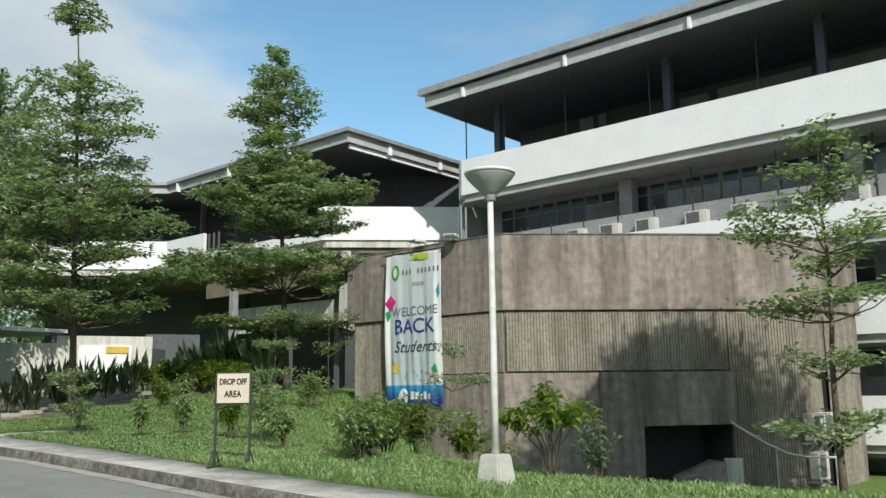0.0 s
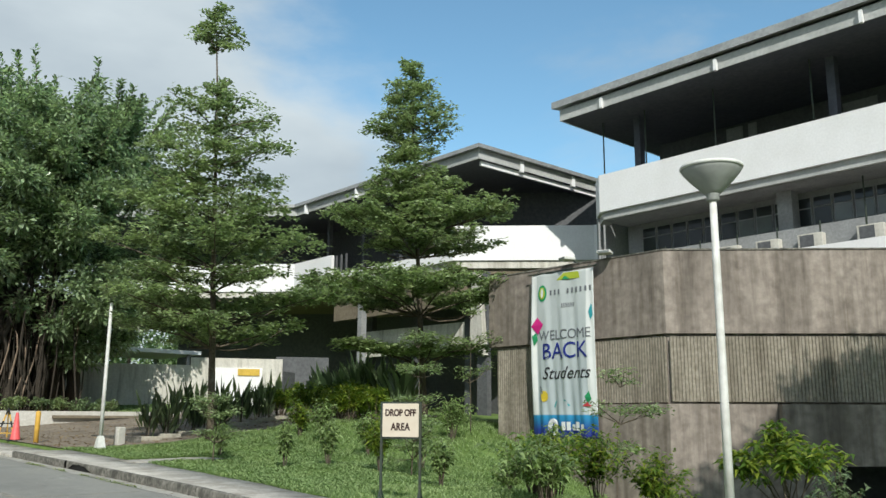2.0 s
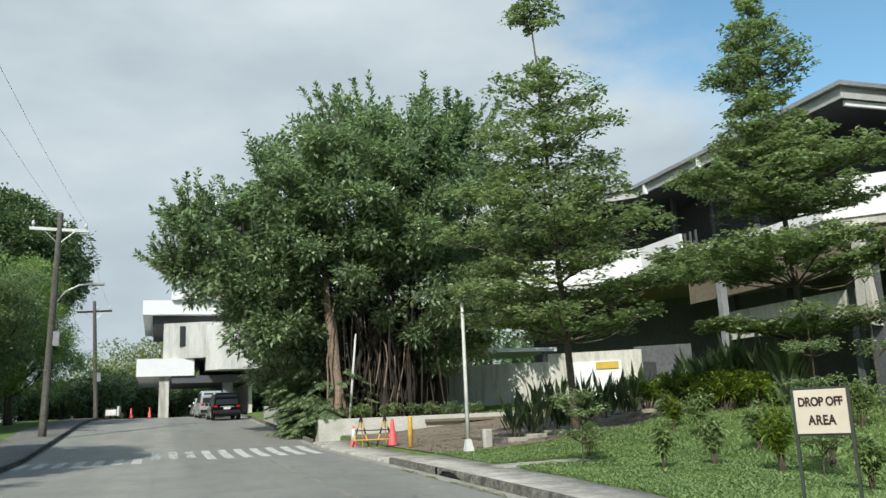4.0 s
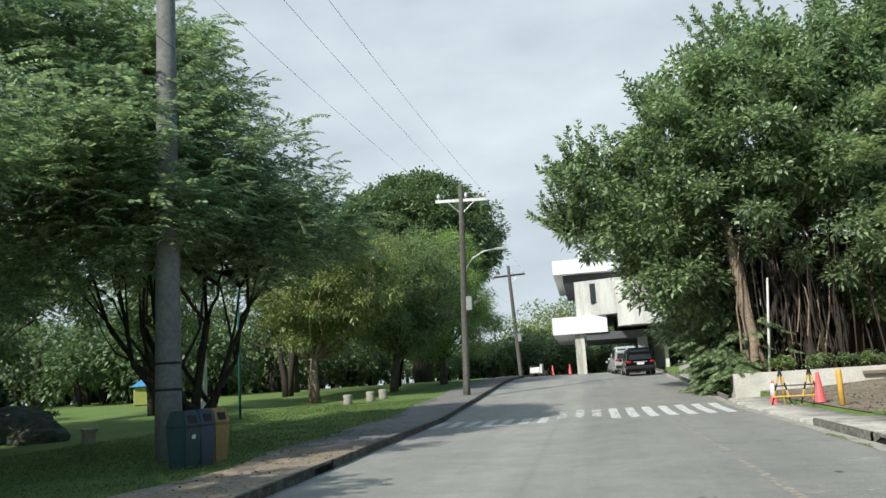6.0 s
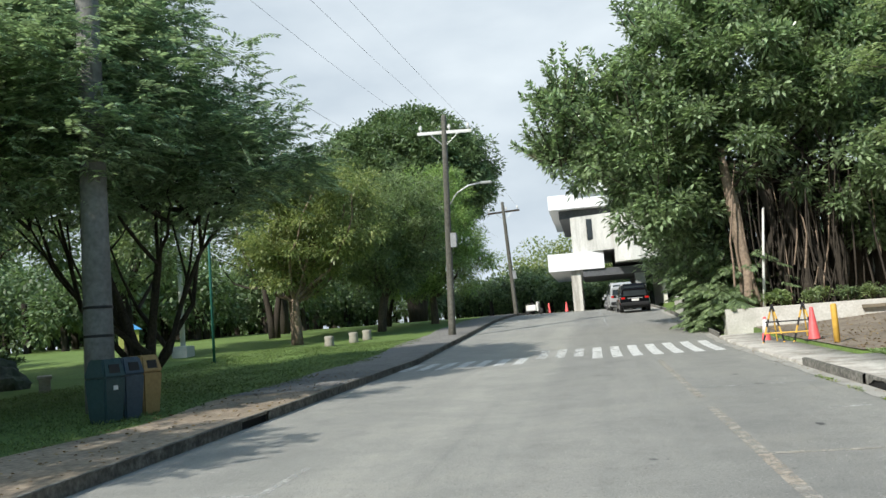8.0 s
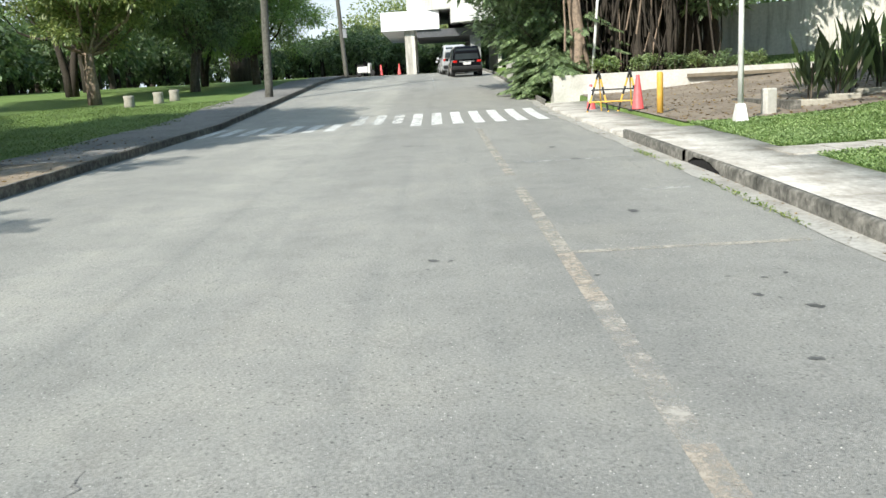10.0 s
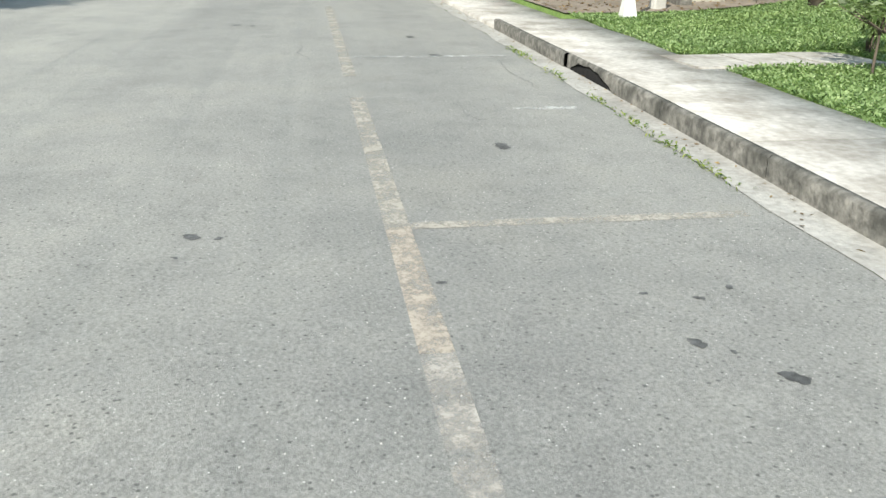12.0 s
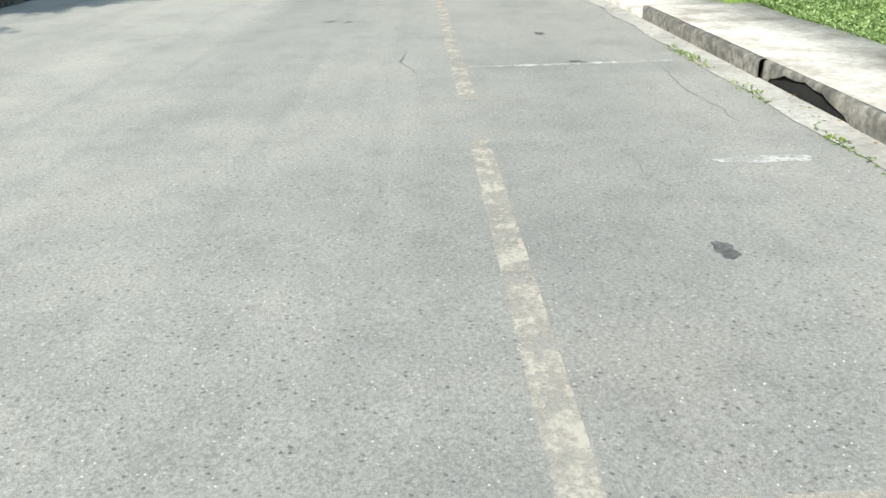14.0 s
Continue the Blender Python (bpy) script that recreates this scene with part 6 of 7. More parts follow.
part("housing", bevel_box(-0.2, 0.2, -0.42, -0.05, 0.06, 0.15, 0.02), POST_WHITE, flood)
part("lens", bevel_box(-0.16, 0.16, -0.425, -0.405, 0.075, 0.135, 0.005), CURTAIN_GLASS, flood)
bm = bmesh.new()
tube(bm, [(0, 0.1, 0.0), (0, 0.0, 0.06), (0, -0.1, 0.08)], 0.02, 8)
part("bracket", bm, DARK_STEEL, flood)
copy_thing(flood, pose(-16.75, 19.95, 6.21, 0, 0, 25))

# ---- bollards, cones and barrier at the driveway ----
WPX, WPY = -26.65, 9.68
wp = thing("white_post", "slim white steel post with a flared concrete foot", "post", (WPX, WPY, land(WPX, WPY)))
bm = bmesh.new()
lathe(bm, [(0.19, -0.2), (0.18, 0.0), (0.11, 0.34), (0.10, 0.37), (0.05, 0.38)], 4, pose(0, 0, 0, 0, 0, 45))
part("foot", bm, POST_WHITE, wp)
bm = bmesh.new()
lathe(bm, [(0.055, 0.36), (0.052, 2.0), (0.045, 4.1), (0.03, 4.15)], 14)
part("pole", bm, POST_WHITE, wp, smooth=True)
sx, sy = -28.0, 10.75
stub = thing("concrete_bollard", "short stained concrete bollard with a chipped top", "bollard", (sx, sy, land(sx, sy)), 15)
part("body", bevel_box(-0.10, 0.10, -0.13, 0.13, -0.2, 0.55, 0.03), PALE_CONC, stub)
bm = bmesh.new()
box(bm, -31.9, -28.3, 11.3, 11.55, land(-30, 11.4) - 0.2, land(-30, 11.4) + 0.13)
tagged(part("low_bed_kerb", bm, KERB_FACE), "low stained concrete edging of a planting bed", "edging", kind="structure")
ypost = thing("yellow_post", "slim yellow-orange painted guard post", "bollard", (-30.4, 9.1, land(-30.4, 9.1)))
bm = bmesh.new()
lathe(bm, [(0.075, -0.1), (0.075, 0.95), (0.06, 0.98), (0.02, 0.99)], 14)
part("pipe", bm, POST_YELLOW, ypost, smooth=True)


def cone(label, at, lean=0.0):
    root = thing("traffic_cone", label, "traffic cone", at, 0, "traffic cones by the driveway")
    root.matrix_world = pose(*at, lean, 0, 20)
    tall_ = 0.90
    part("base", bevel_box(-0.19, 0.19, -0.19, 0.19, 0.0, 0.04, 0.012), RUBBER, root)
    bm = bmesh.new()
    lathe(bm, [(0.165, 0.04), (0.15, 0.06), (0.045, tall_ - 0.02), (0.03, tall_)], 20)
    part("body", bm, CONE_RED, root, smooth=True)
    return root


c1 = cone("faded red traffic cone with a black base", (-32.2, 9.0, land(-32.2, 9.0) + 0.005))
c2 = cone("red traffic cone with a white reflective sleeve", (-35.3, 8.35, land(-35.3, 8.35) + 0.005))
for ob in list(c2.children):
    if ob.name.startswith("body"):
        bm = bmesh.new()
        lathe(bm, [(0.112, 0.40), (0.060, 0.82)], 20)
        part("sleeve", bm, REFLECT, ob, smooth=True)
barrier = thing("folding_barrier", "yellow and black striped folding steel barrier", "barrier", (-33.9, 8.75, land(-33.9, 8.75)), 70)
for cx in (-0.42, 0.42):
    for foot_x in (-0.34, 0.34):
        for k in range(6):
            bm = bmesh.new()
            q = [(cx + foot_x * (1 - j / 6), -0.34 * (1 - j / 6), 1.28 * j / 6) for j in (k, k + 1)]
            tube(bm, q, 0.028, 8)
            part("striped_tube", bm, POST_YELLOW if k % 2 == 0 else BLACK_PAINT, barrier)
    bm = bmesh.new()
    tube(bm, [(cx, 0.0, 1.27), (cx, 0.40, 0.0)], 0.022, 8)
    part("back_leg", bm, POST_YELLOW, barrier)
for z_ in (0.46, 0.78):
    bm = bmesh.new()
    y_ = -0.34 * (1 - z_ / 1.28)
    tube(bm, [(-0.62, y_, z_), (0.62, y_, z_)], 0.02, 8)
    part("cross_rail", bm, POST_YELLOW if z_ < 0.5 else BLACK_PAINT, barrier)

# ---- planter round the fig tree ----
PZ = land(-40.3, 9.0)
planter = thing("planter_wall", "low pale concrete planter wall round the fig tree", "planter", kind="structure")
bm = bmesh.new()
wall_run(bm, [(-60.0, 7.95), (-40.3, 7.95), (-38.9, 13.7), (-38.4, 17.5)], road_z(-40.3) - 0.6, road_z(-40.3) + 0.84, 0.22)
for v in bm.verts:
    v.co.z += float(road_z(v.co.x) - road_z(-40.3)) if v.co.x < -40.5 else 0.0
part("wall", bm, PALE_CONC, planter)
bm = bmesh.new()
wall_run(bm, [(-39.24, 12.3), (-38.90, 13.7), (-38.40, 17.4)], road_z(-40.3) + 0.56, road_z(-40.3) + 0.67, -0.2)
part("ledge", bm, BROWN_SOFFIT, planter, "dark brown ledge along the planter wall")
sv, sf = sheet(np.linspace(-60, -39.0, 44), [(lambda x, t=t: 8.12 + 9.4 * t + 0.0 * x) for t in np.linspace(0, 1, 12)], lambda x, y: road_z(x) + 0.70 + 0.05 * np.sin(3 * x + 2 * y))
sv[:, 0] = -60 + (sv[:, 0] + 60) * (np.interp(sv[:, 1], (7.95, 13.7, 17.5), (-40.3, -38.9, -38.4)) - 0.12 + 60) / 21.0   # up to the wall's inner face
soup("soil", sv, sf, SOIL, planter)


# pale pole leaning among the roots
lp = thing("leaning_pole", "pale wooden pole leaning among dark fig roots", "pole", (-40.95, 9.42, road_z(-41.0) + 0.72))
bm = bmesh.new()
tube(bm, [(0, 0, -0.1), (0.03, 0.16, 1.8), (0.06, 0.34, 3.75)], [0.055, 0.05, 0.04], 10)
part("shaft", bm, POST_WHITE, lp, smooth=True)


# ---- shrubs and beds ----
def sprig_shrub(label, at, r, h, seed, mat=LEAF_SHRUB, stems=9, leaf_len=0.17, flat=0.4, group="", per=15, aspect=0.26):
    """A loose shrub: stems fan up from one foot and carry long leaves on their upper part; flat gathers the leaves at the tips."""
    rng = np.random.default_rng(seed)
    root = thing("shrub", label, "shrub", at, 0, group)
    base, along = [], []
    for i in range(stems):
        a, q = 6.283 * i / stems + rng.normal(0, 0.3), math.sqrt((i * 0.618) % 1.0)
        tip = np.array([r * q * math.cos(a), r * q * math.sin(a), h * (1 - 0.22 * q * q) * rng.uniform(0.84, 1.06)])
        fork = tip * (0.25, 0.25, 0.45) + rng.normal(0, 0.03, 3)
        pts = [np.array((0.02 * math.cos(a), 0.02 * math.sin(a), -0.1)), fork, fork * 0.4 + tip * 0.6 + rng.normal(0, 0.02, 3), tip]
        sb = bmesh.new()
        tube(sb, pts, [0.010, 0.008, 0.006, 0.003], 5, False)
        part("stem", sb, BARK, root, smooth=True)
        for tw in range(4):
            o = rng.normal(0, 1, 3) * (0.22 * r, 0.22 * r, 0.07 * h)
            t = rng.uniform(flat, 1.0, per)[:, None]
            low = np.clip((t - 0.45) / 0.55, 0, 1)
            p = fork + (tip - fork) * low + o * t * t
            az = rng.uniform(0, 6.283, per)
            base.append(p), along.append(np.stack([np.cos(az), np.sin(az), rng.uniform(-0.1, 0.8, per)], 1))
    base, along = np.concatenate(base), np.concatenate(along)
    n = len(base)
    leaves("foliage", base, along, leaf_len * rng.uniform(0.6, 1.2, n), leaf_len * aspect * rng.uniform(0.8, 1.2, n), mat, root, rng, 0.42)
    return root


def frond_plant(label, at, n, size, seed, mat=LEAF_PHILO, group="", lobes=9, name="philodendron"):
    """A plant of big lobed leaves on arching stalks."""
    rng = np.random.default_rng(seed)
    root = thing(name, label, "plant", at, 0, group)
    base, along, ln, wd = [], [], [], []
    for i in range(n):
        az, el = rng.uniform(0, 6.283), rng.uniform(0.2, 1.5)
        d = np.array([math.cos(az) * math.cos(el), math.sin(az) * math.cos(el), math.sin(el)])
        tip = d * size * rng.uniform(0.55, 1.1)
        if i < 14:
            sb = bmesh.new()
            tube(sb, [(0, 0, -0.1), tuple(tip * 0.6 + (0, 0, 0.12)), tuple(tip)], [0.02, 0.015, 0.01], 5, False)
            part("stalk", sb, BARK, root)
        out = unit(np.array([[d[0], d[1], -0.35]]))[0]
        side = unit(np.cross(out, (0, 0, 1.0))[None])[0]
        L = 0.55 * rng.uniform(0.7, 1.2)
        for k in range(lobes):
            f = k / (lobes - 1)
            for s in (-1, 1):
                base.append(tip + out * L * f)
                along.append(side * s * (1 - 0.5 * f) + out * (0.25 + 0.9 * f) - np.array((0, 0, 0.25)))
                ln.append(L * (0.62 - 0.3 * f)), wd.append(0.12)
    leaves("foliage", np.array(base), np.array(along), np.array(ln), np.array(wd), mat, root, rng, 0.1)
    return root


for k, (x, y, s) in enumerate(((-42.2, 8.15, 1.2), (-43.0, 8.2, 1.5), (-42.8, 8.6, 2.6), (-44.0, 8.5, 2.5), (-44.8, 8.3, 1.7), (-42.1, 7.78, 0.7), (-42.9, 7.72, 0.75), (-43.8, 7.72, 0.8), (-41.4, 8.3, 0.8))):
    frond_plant("broad-leaved climbing plant spilling over the planter", (x, y, road_z(x) + (0.15 if y < 7.9 else 0.6)), 110, s, 100 + k, group="plants over the planter wall")
for k, (x, y) in enumerate(((-41.5, 9.3), (-40.6, 9.9), (-40.4, 11.0), (-40.2, 12.2), (-41.6, 11.6), (-41.0, 13.2), (-39.6, 13.6), (-43.8, 8.9), (-40.0, 14.8))):
    bush("small leafy planter shrub among fig roots", (x, y, road_z(x) + 0.66), 0.5, 0.7, 120 + k, (LEAF_PHILO, LEAF_SHRUB, LEAF_LAYER)[k % 3], 40, 12, 0.18, group="planter shrubs")
for k in range(12):
    x, y = -58 + 1.1 * k, 8.6 + 0.3 * math.sin(k)
    bush("leafy shrub along the kerb", (x, y, road_z(x) + 0.6), 0.8, 1.3, 140 + k, (LEAF_PHILO, LEAF_SHRUB)[k % 2], 50, 12, 0.22, group="kerbside shrubs")


def spear_plant(label, at, n, h, seed, mat, group, wide=0.19):
    rng = np.random.default_rng(seed)
    root = thing("spear_plant", label, "plant", at, 0, group)
    az = rng.uniform(0, 6.283, n)
    r = rng.uniform(0.0, 0.26, n)
    base = np.stack([r * np.cos(az), r * np.sin(az), rng.uniform(0.0, 0.45 * h, n)], 1)
    al = np.stack([0.35 * np.cos(az), 0.35 * np.sin(az), np.ones(n)], 1) + rng.normal(0, 0.12, (n, 3))
    leaves("foliage", base, al, h * 0.6 * rng.uniform(0.6, 1.1, n), wide * rng.uniform(0.7, 1.2, n), mat, root, rng, 0.05)
    sb = bmesh.new()
    tube(sb, [(0, 0, -0.1), (0.02, 0.01, 0.5 * h)], [0.025, 0.012], 6, False)
    part("stem", sb, BARK, root)
    return root


rngp = np.random.default_rng(9)
for k in range(26):
    t = k / 25
    x, y = -29.3 - 2.9 * t + rngp.normal(0, 0.25), 12.2 + 6.4 * t + rngp.normal(0, 0.3)
    spear_plant("dark olive-green upright leafy plant in a bed", (x, y, land(x, y)), 18, rngp.uniform(1.2, 2.1), 160 + k, LEAF_PURPLE, "dark bedding plants", 0.15)
for k in range(18):
    t = k / 17
    x, y = -31.6 + 6.2 * t + rngp.normal(0, 0.25), 18.2 + 0.6 * math.sin(3 * t) + rngp.normal(0, 0.3)
    bush("yellow-green variegated shrub in a row", (x, y, land(x, y)), 0.6, 1.1 + 0.3 * rngp.random(), 190 + k, LEAF_CROTON, 46, 13, 0.20, group="yellow-green hedge", aspect=0.32)
for k in range(16):
    t = k / 15
    x, y = -31.0 + 5.5 * t + rngp.normal(0, 0.2), 19.6 + rngp.normal(0, 0.25)
    spear_plant("tall strap-leaved plant behind the hedge", (x, y, land(x, y)), 34, rngp.uniform(1.8, 2.6), 220 + k, LEAF_PHILO, "tall strap-leaved plants", 0.24)
for k, (x, y, r, h, m) in enumerate(((-10.4, 10.0, 0.5, 0.95, LEAF_SHRUB), (-10.9, 10.7, 0.6, 1.1, LEAF_CROTON), (-12.0, 11.8, 0.65, 1.15, LEAF_SHRUB), (-11.5, 11.0, 0.65, 1.05, LEAF_SHRUB), (-11.2, 12.2, 0.6, 1.25, LEAF_CROTON), (-12.6, 12.8, 0.6, 1.2, LEAF_SHRUB), (-10.6, 13.0, 0.5, 1.0, LEAF_CROTON), (-14.2, 11.4, 0.3, 0.9, LEAF_SHRUB),
                                     (-17.6, 13.8, 0.4, 1.3, LEAF_SHRUB), (-19.8, 13.9, 0.4, 1.1, LEAF_SHRUB), (-22.6, 14.4, 0.4, 1.2, LEAF_SHRUB), (-18.4, 10.6, 0.22, 0.95, LEAF_SHRUB), (-18.2, 11.6, 0.25, 1.0, LEAF_SHRUB), (-16.7, 11.9, 0.3, 1.3, LEAF_CROTON), (-21.9, 10.9, 0.2, 0.8, LEAF_SHRUB),
                                     (-24.4, 14.8, 0.45, 1.0, LEAF_CROTON), (-15.9, 15.0, 0.5, 0.8, LEAF_SHRUB), (-17.6, 17.6, 0.5, 0.9, LEAF_SHRUB), (-20.9, 17.8, 0.6, 1.3, LEAF_SHRUB), (-13.4, 17.6, 0.5, 1.1, LEAF_CROTON))):
    sprig_shrub("loose leafy garden shrub standing in long grass", (x, y, land(x, y)), r, h, 250 + k, m, int(6 + 14 * r), 0.19, 0.4, "garden shrubs")
sprig_shrub("flat-topped yellow-green shrub on bare stems beside a lamp", (-7.05, 10.5, land(-7.05, 10.5)), 0.62, 1.25, 280, LEAF_CROTON, 13, 0.19, 0.80, "garden shrubs", 26)
sprig_shrub("dark straggling shrub against the concrete wall", (-6.9, 11.6, land(-6.9, 11.6)), 0.35, 0.95, 281, LEAF_PHILO, 7, 0.15, 0.3, "garden shrubs", 13)


# ---- grass ----
def turf(label, n, xr_, yr_, seed, length, width, keep=None, lift=1.0, mat=GRASS):
    rng = np.random.default_rng(seed)
    x, y = rng.uniform(*xr_, n), rng.uniform(*yr_, n)
    ok = keep(x, y) if keep is not None else np.ones(n, bool)
    patch = np.array([noise.noise(Vector((float(a) * 0.9, float(b) * 0.9, seed))) for a, b in zip(x, y)])
    ok &= patch > -0.42 + 0.25 * rng.uniform(-1, 1, n)
    x, y, patch = x[ok], y[ok], patch[ok]
    n = len(x)
    z = land_z(x, y)
    az = rng.uniform(0, 6.283, n)
    al = np.stack([np.cos(az), np.sin(az), rng.uniform(0.3, 1.8, n) * lift], 1)
    ob = leaves("grass", np.stack([x, y, z - 0.005], 1) + np.stack([0 * x, 0 * x, rng.uniform(0, 0.05, n)], 1), al, length * rng.uniform(0.5, 1.2, n) * (1 + 0.6 * patch), width * rng.uniform(0.7, 1.2, n), mat, None, rng, 0.3)
    return tagged(ob, label, "grass", kind="stuff")


off_path = lambda x, y: (y > walk_n(x) + 0.0) & ~((x > -22.35) & (x < -21.15) & (y < 10.75)) & ~((x < -27.2) & (y > 8.0) & (x < -27.2 - 0.0))
turf("low bright green leafy lawn beside the pavement", 190000, (-27.6, -12.5), (8.2, 14.2), 1, 0.08, 0.024, off_path)
turf("long green lawn grass", 70000, (-14.0, -1.0), (7.4, 13.5), 2, 0.17, 0.016, off_path, 1.6)
turf("long green lawn grass near the buildings", 80000, (-28.0, 0.0), (13.0, 21.0), 3, 0.20, 0.022, off_path, 1.4)
turf("green park grass", 70000, (-48.0, -17.0), (-14.0, -4.4), 4, 0.10, 0.02, lambda x, y: y < kerb_s(x) - 2.1 + 0.25 * np.sin(0.8 * x) - 0.2 * np.sin(5 * x), mat=SHADE_TONED_GRASS)
turf("green grass beyond the court", 20000, (-47.0, -38.0), (14.0, 19.5), 5, 0.14, 0.03, lambda x, y: x < -39.5)
# weeds in the gutter joint and along the pavement edge
rngg = np.random.default_rng(8)
wx = np.concatenate([rngg.normal(c, 0.22, 55) for c in (-21.9, -20.4, -19.4, -18.6, -17.8, -23.4, -24.0)])
wy = kerb_n(wx) - GUT + rngg.normal(0, 0.035, len(wx))
az = rngg.uniform(0, 6.283, len(wx))
tagged(leaves("grass", np.stack([wx, wy, road_z(wx)], 1), np.stack([np.cos(az), np.sin(az), rngg.uniform(0.3, 1.2, len(wx))], 1), 0.075 * rngg.uniform(0.5, 1.2, len(wx)), 0.014, LEAF_CROTON, None, rngg, 0.3), "thin weeds growing in the gutter joint", "weeds", kind="stuff")
# ---- stains and litter on the road ----
rngo = random.Random(4)


def stain(x, y, r, stretch=1.0, label="dark oil stain on the asphalt"):
    bm = bmesh.new()
    n = 14
    ph = rngo.uniform(0, 6)
    ring = []
    for k in range(n):
        a = 6.283 * k / n
        q = 0.72 * r * (1 + 0.28 * math.sin(2 * a + ph) + 0.18 * math.sin(5 * a + 2 * ph))
        px, py = x + q * math.cos(a) * stretch, y + q * math.sin(a)
        ring.append(bm.verts.new((px, py, float(road_z(px)) + 0.003)))
    bm.faces.new(ring)
    return tagged(part("oil_stain", bm, OIL), label, "stain", "oil stains on the road", "structure")


for x, y, r, s in ((-18.7, 5.79, 0.09, 1.3), (-16.9, 3.74, 0.07, 0.8), (-16.86, 3.88, 0.035, 0.8), (-15.41, 5.85, 0.055, 0.9), (-15.1, 6.09, 0.07, 0.9), (-15.93, 6.24, 0.03, 1), (-15.83, 6.05, 0.03, 1), (-15.91, 5.82, 0.025, 1), (-16.14, 4.94, 0.03, 1), (-15.32, 5.96, 0.02, 1), (-27.3, 3.23, 0.12, 1), (-27.2, 3.5, 0.08, 1), (-25.6, 5.9, 0.10, 1.2), (-23.6, 6.0, 0.12, 1), (-16.6, 3.70, 0.02, 1), (-14.6, 6.3, 0.04, 1), (-14.2, 5.7, 0.05, 1), (-40.5, 3.6, 0.22, 1)):
    stain(x, y, r, s)


# ---- vehicles ----
def loft(bm, rings):
    """Closed rings of equal length, joined in order and capped."""
    vr = [[bm.verts.new(p) for p in r] for r in rings]
    for a, b in zip(vr, vr[1:]):
        n = len(a)
        for k in range(n):
            bm.faces.new((a[k], a[(k + 1) % n], b[(k + 1) % n], b[k]))
    bm.faces.new(vr[0][::-1]), bm.faces.new(vr[-1])


def car_ring(x, w0, w1, z0, z1, r=0.12):
    pts = []
    for s, w, z in ((1, w0, z0), (1, w1, z1), (-1, w1, z1), (-1, w0, z0)):
        pts.append((w / 2 * s, z))
    out = []
    n = len(pts)
    for i in range(n):
        p, a, b = np.array(pts[i]), np.array(pts[i - 1]), np.array(pts[(i + 1) % n])
        for q in (a, b):
            d = (q - p) / np.linalg.norm(q - p)
            out.append(p + d * r)
    return [(x, float(q[0]), float(q[1])) for q in out]


def car(label, at, turn, paint, L, Wd, H, van=False):
    """A parked car, front towards -x before the turn; body, cabin, glass, lamps, wheels."""
    root = thing("car", label, "car", at, turn, "parked cars")
    bm = bmesh.new()
    zb = 0.52 * H
    loft(bm, [car_ring(x, w, w * 0.97, z0, z1, 0.09) for x, w, z0, z1 in ((0.0, Wd * 0.90, 0.34, zb * 0.92), (0.12, Wd * 0.98, 0.26, zb), (0.9, Wd, 0.22, zb * 1.02), (L * 0.62, Wd, 0.22, zb), (L * 0.9, Wd * 0.97, 0.24, zb * 0.90), (L - 0.05, Wd * 0.86, 0.34, zb * 0.78))])
    part("body", bm, paint, root, smooth=False)
    bm = bmesh.new()
    fx = L * (0.78 if van else 0.66)
    loft(bm, [car_ring(x, w, w1, z0, z1, 0.08) for x, w, w1, z0, z1 in ((0.10, Wd * 0.92, Wd * 0.76, zb - 0.06, H * 0.80), (0.34, Wd * 0.94, Wd * 0.76, zb - 0.06, H * 0.97), (L * 0.3, Wd * 0.95, Wd * 0.78, zb - 0.06, H), (fx * 0.82, Wd * 0.95, Wd * 0.76, zb - 0.06, H * 0.97), (fx, Wd * 0.9, Wd * 0.7, zb - 0.06, zb + 0.06))])
    part("cabin", bm, paint, root)
    bm = bmesh.new()
    hexa(bm, [(0.02, -Wd * 0.38, zb + 0.04), (0.10, -Wd * 0.38, zb + 0.04), (0.10, Wd * 0.38, zb + 0.04), (0.02, Wd * 0.38, zb + 0.04), (0.17, -Wd * 0.32, H * 0.89), (0.25, -Wd * 0.32, H * 0.89), (0.25, Wd * 0.32, H * 0.89), (0.17, Wd * 0.32, H * 0.89)])
    part("rear_window", bm, GLASS, root)
    for s in (-1, 1):
        bm = bmesh.new()
        hexa(bm, [(0.5, s * Wd * 0.462, zb + 0.05), (fx * 0.9, s * Wd * 0.462, zb + 0.05), (fx * 0.9, s * Wd * 0.478, zb + 0.05), (0.5, s * Wd * 0.478, zb + 0.05), (0.6, s * Wd * 0.395, H * 0.9), (fx * 0.75, s * Wd * 0.395, H * 0.9), (fx * 0.75, s * Wd * 0.41, H * 0.9), (0.6, s * Wd * 0.41, H * 0.9)])
        part("side_window", bm, GLASS, root)
        b = bevel_box(-0.03, 0.16, s * Wd * 0.38 - 0.12, s * Wd * 0.38 + 0.12, zb * 0.84, zb * 0.98, 0.03)
        part("tail_light", b, TAIL_RED, root)
        part("mirror", bevel_box(fx * 0.86, fx * 0.86 + 0.1, s * (Wd / 2 + 0.08) - 0.09, s * (Wd / 2 + 0.08) + 0.09, zb + 0.04, zb + 0.2, 0.03), paint, root)
        for x in (0.82, L - 0.92):
            m = pose(x, s * (Wd / 2 - 0.12), 0.34, 90, 0, 0)
            bm = bmesh.new()
            lathe(bm, [(0.2, -0.12), (0.31, -0.12), (0.34, -0.08), (0.34, 0.08), (0.31, 0.12), (0.2, 0.12)], 24, m)
            w = part("wheel", bm, RUBBER, root, smooth=True)
            bm = bmesh.new()
            lathe(bm, [(0.05, -0.13), (0.2, -0.125), (0.21, 0.125), (0.05, 0.13)], 20, m)
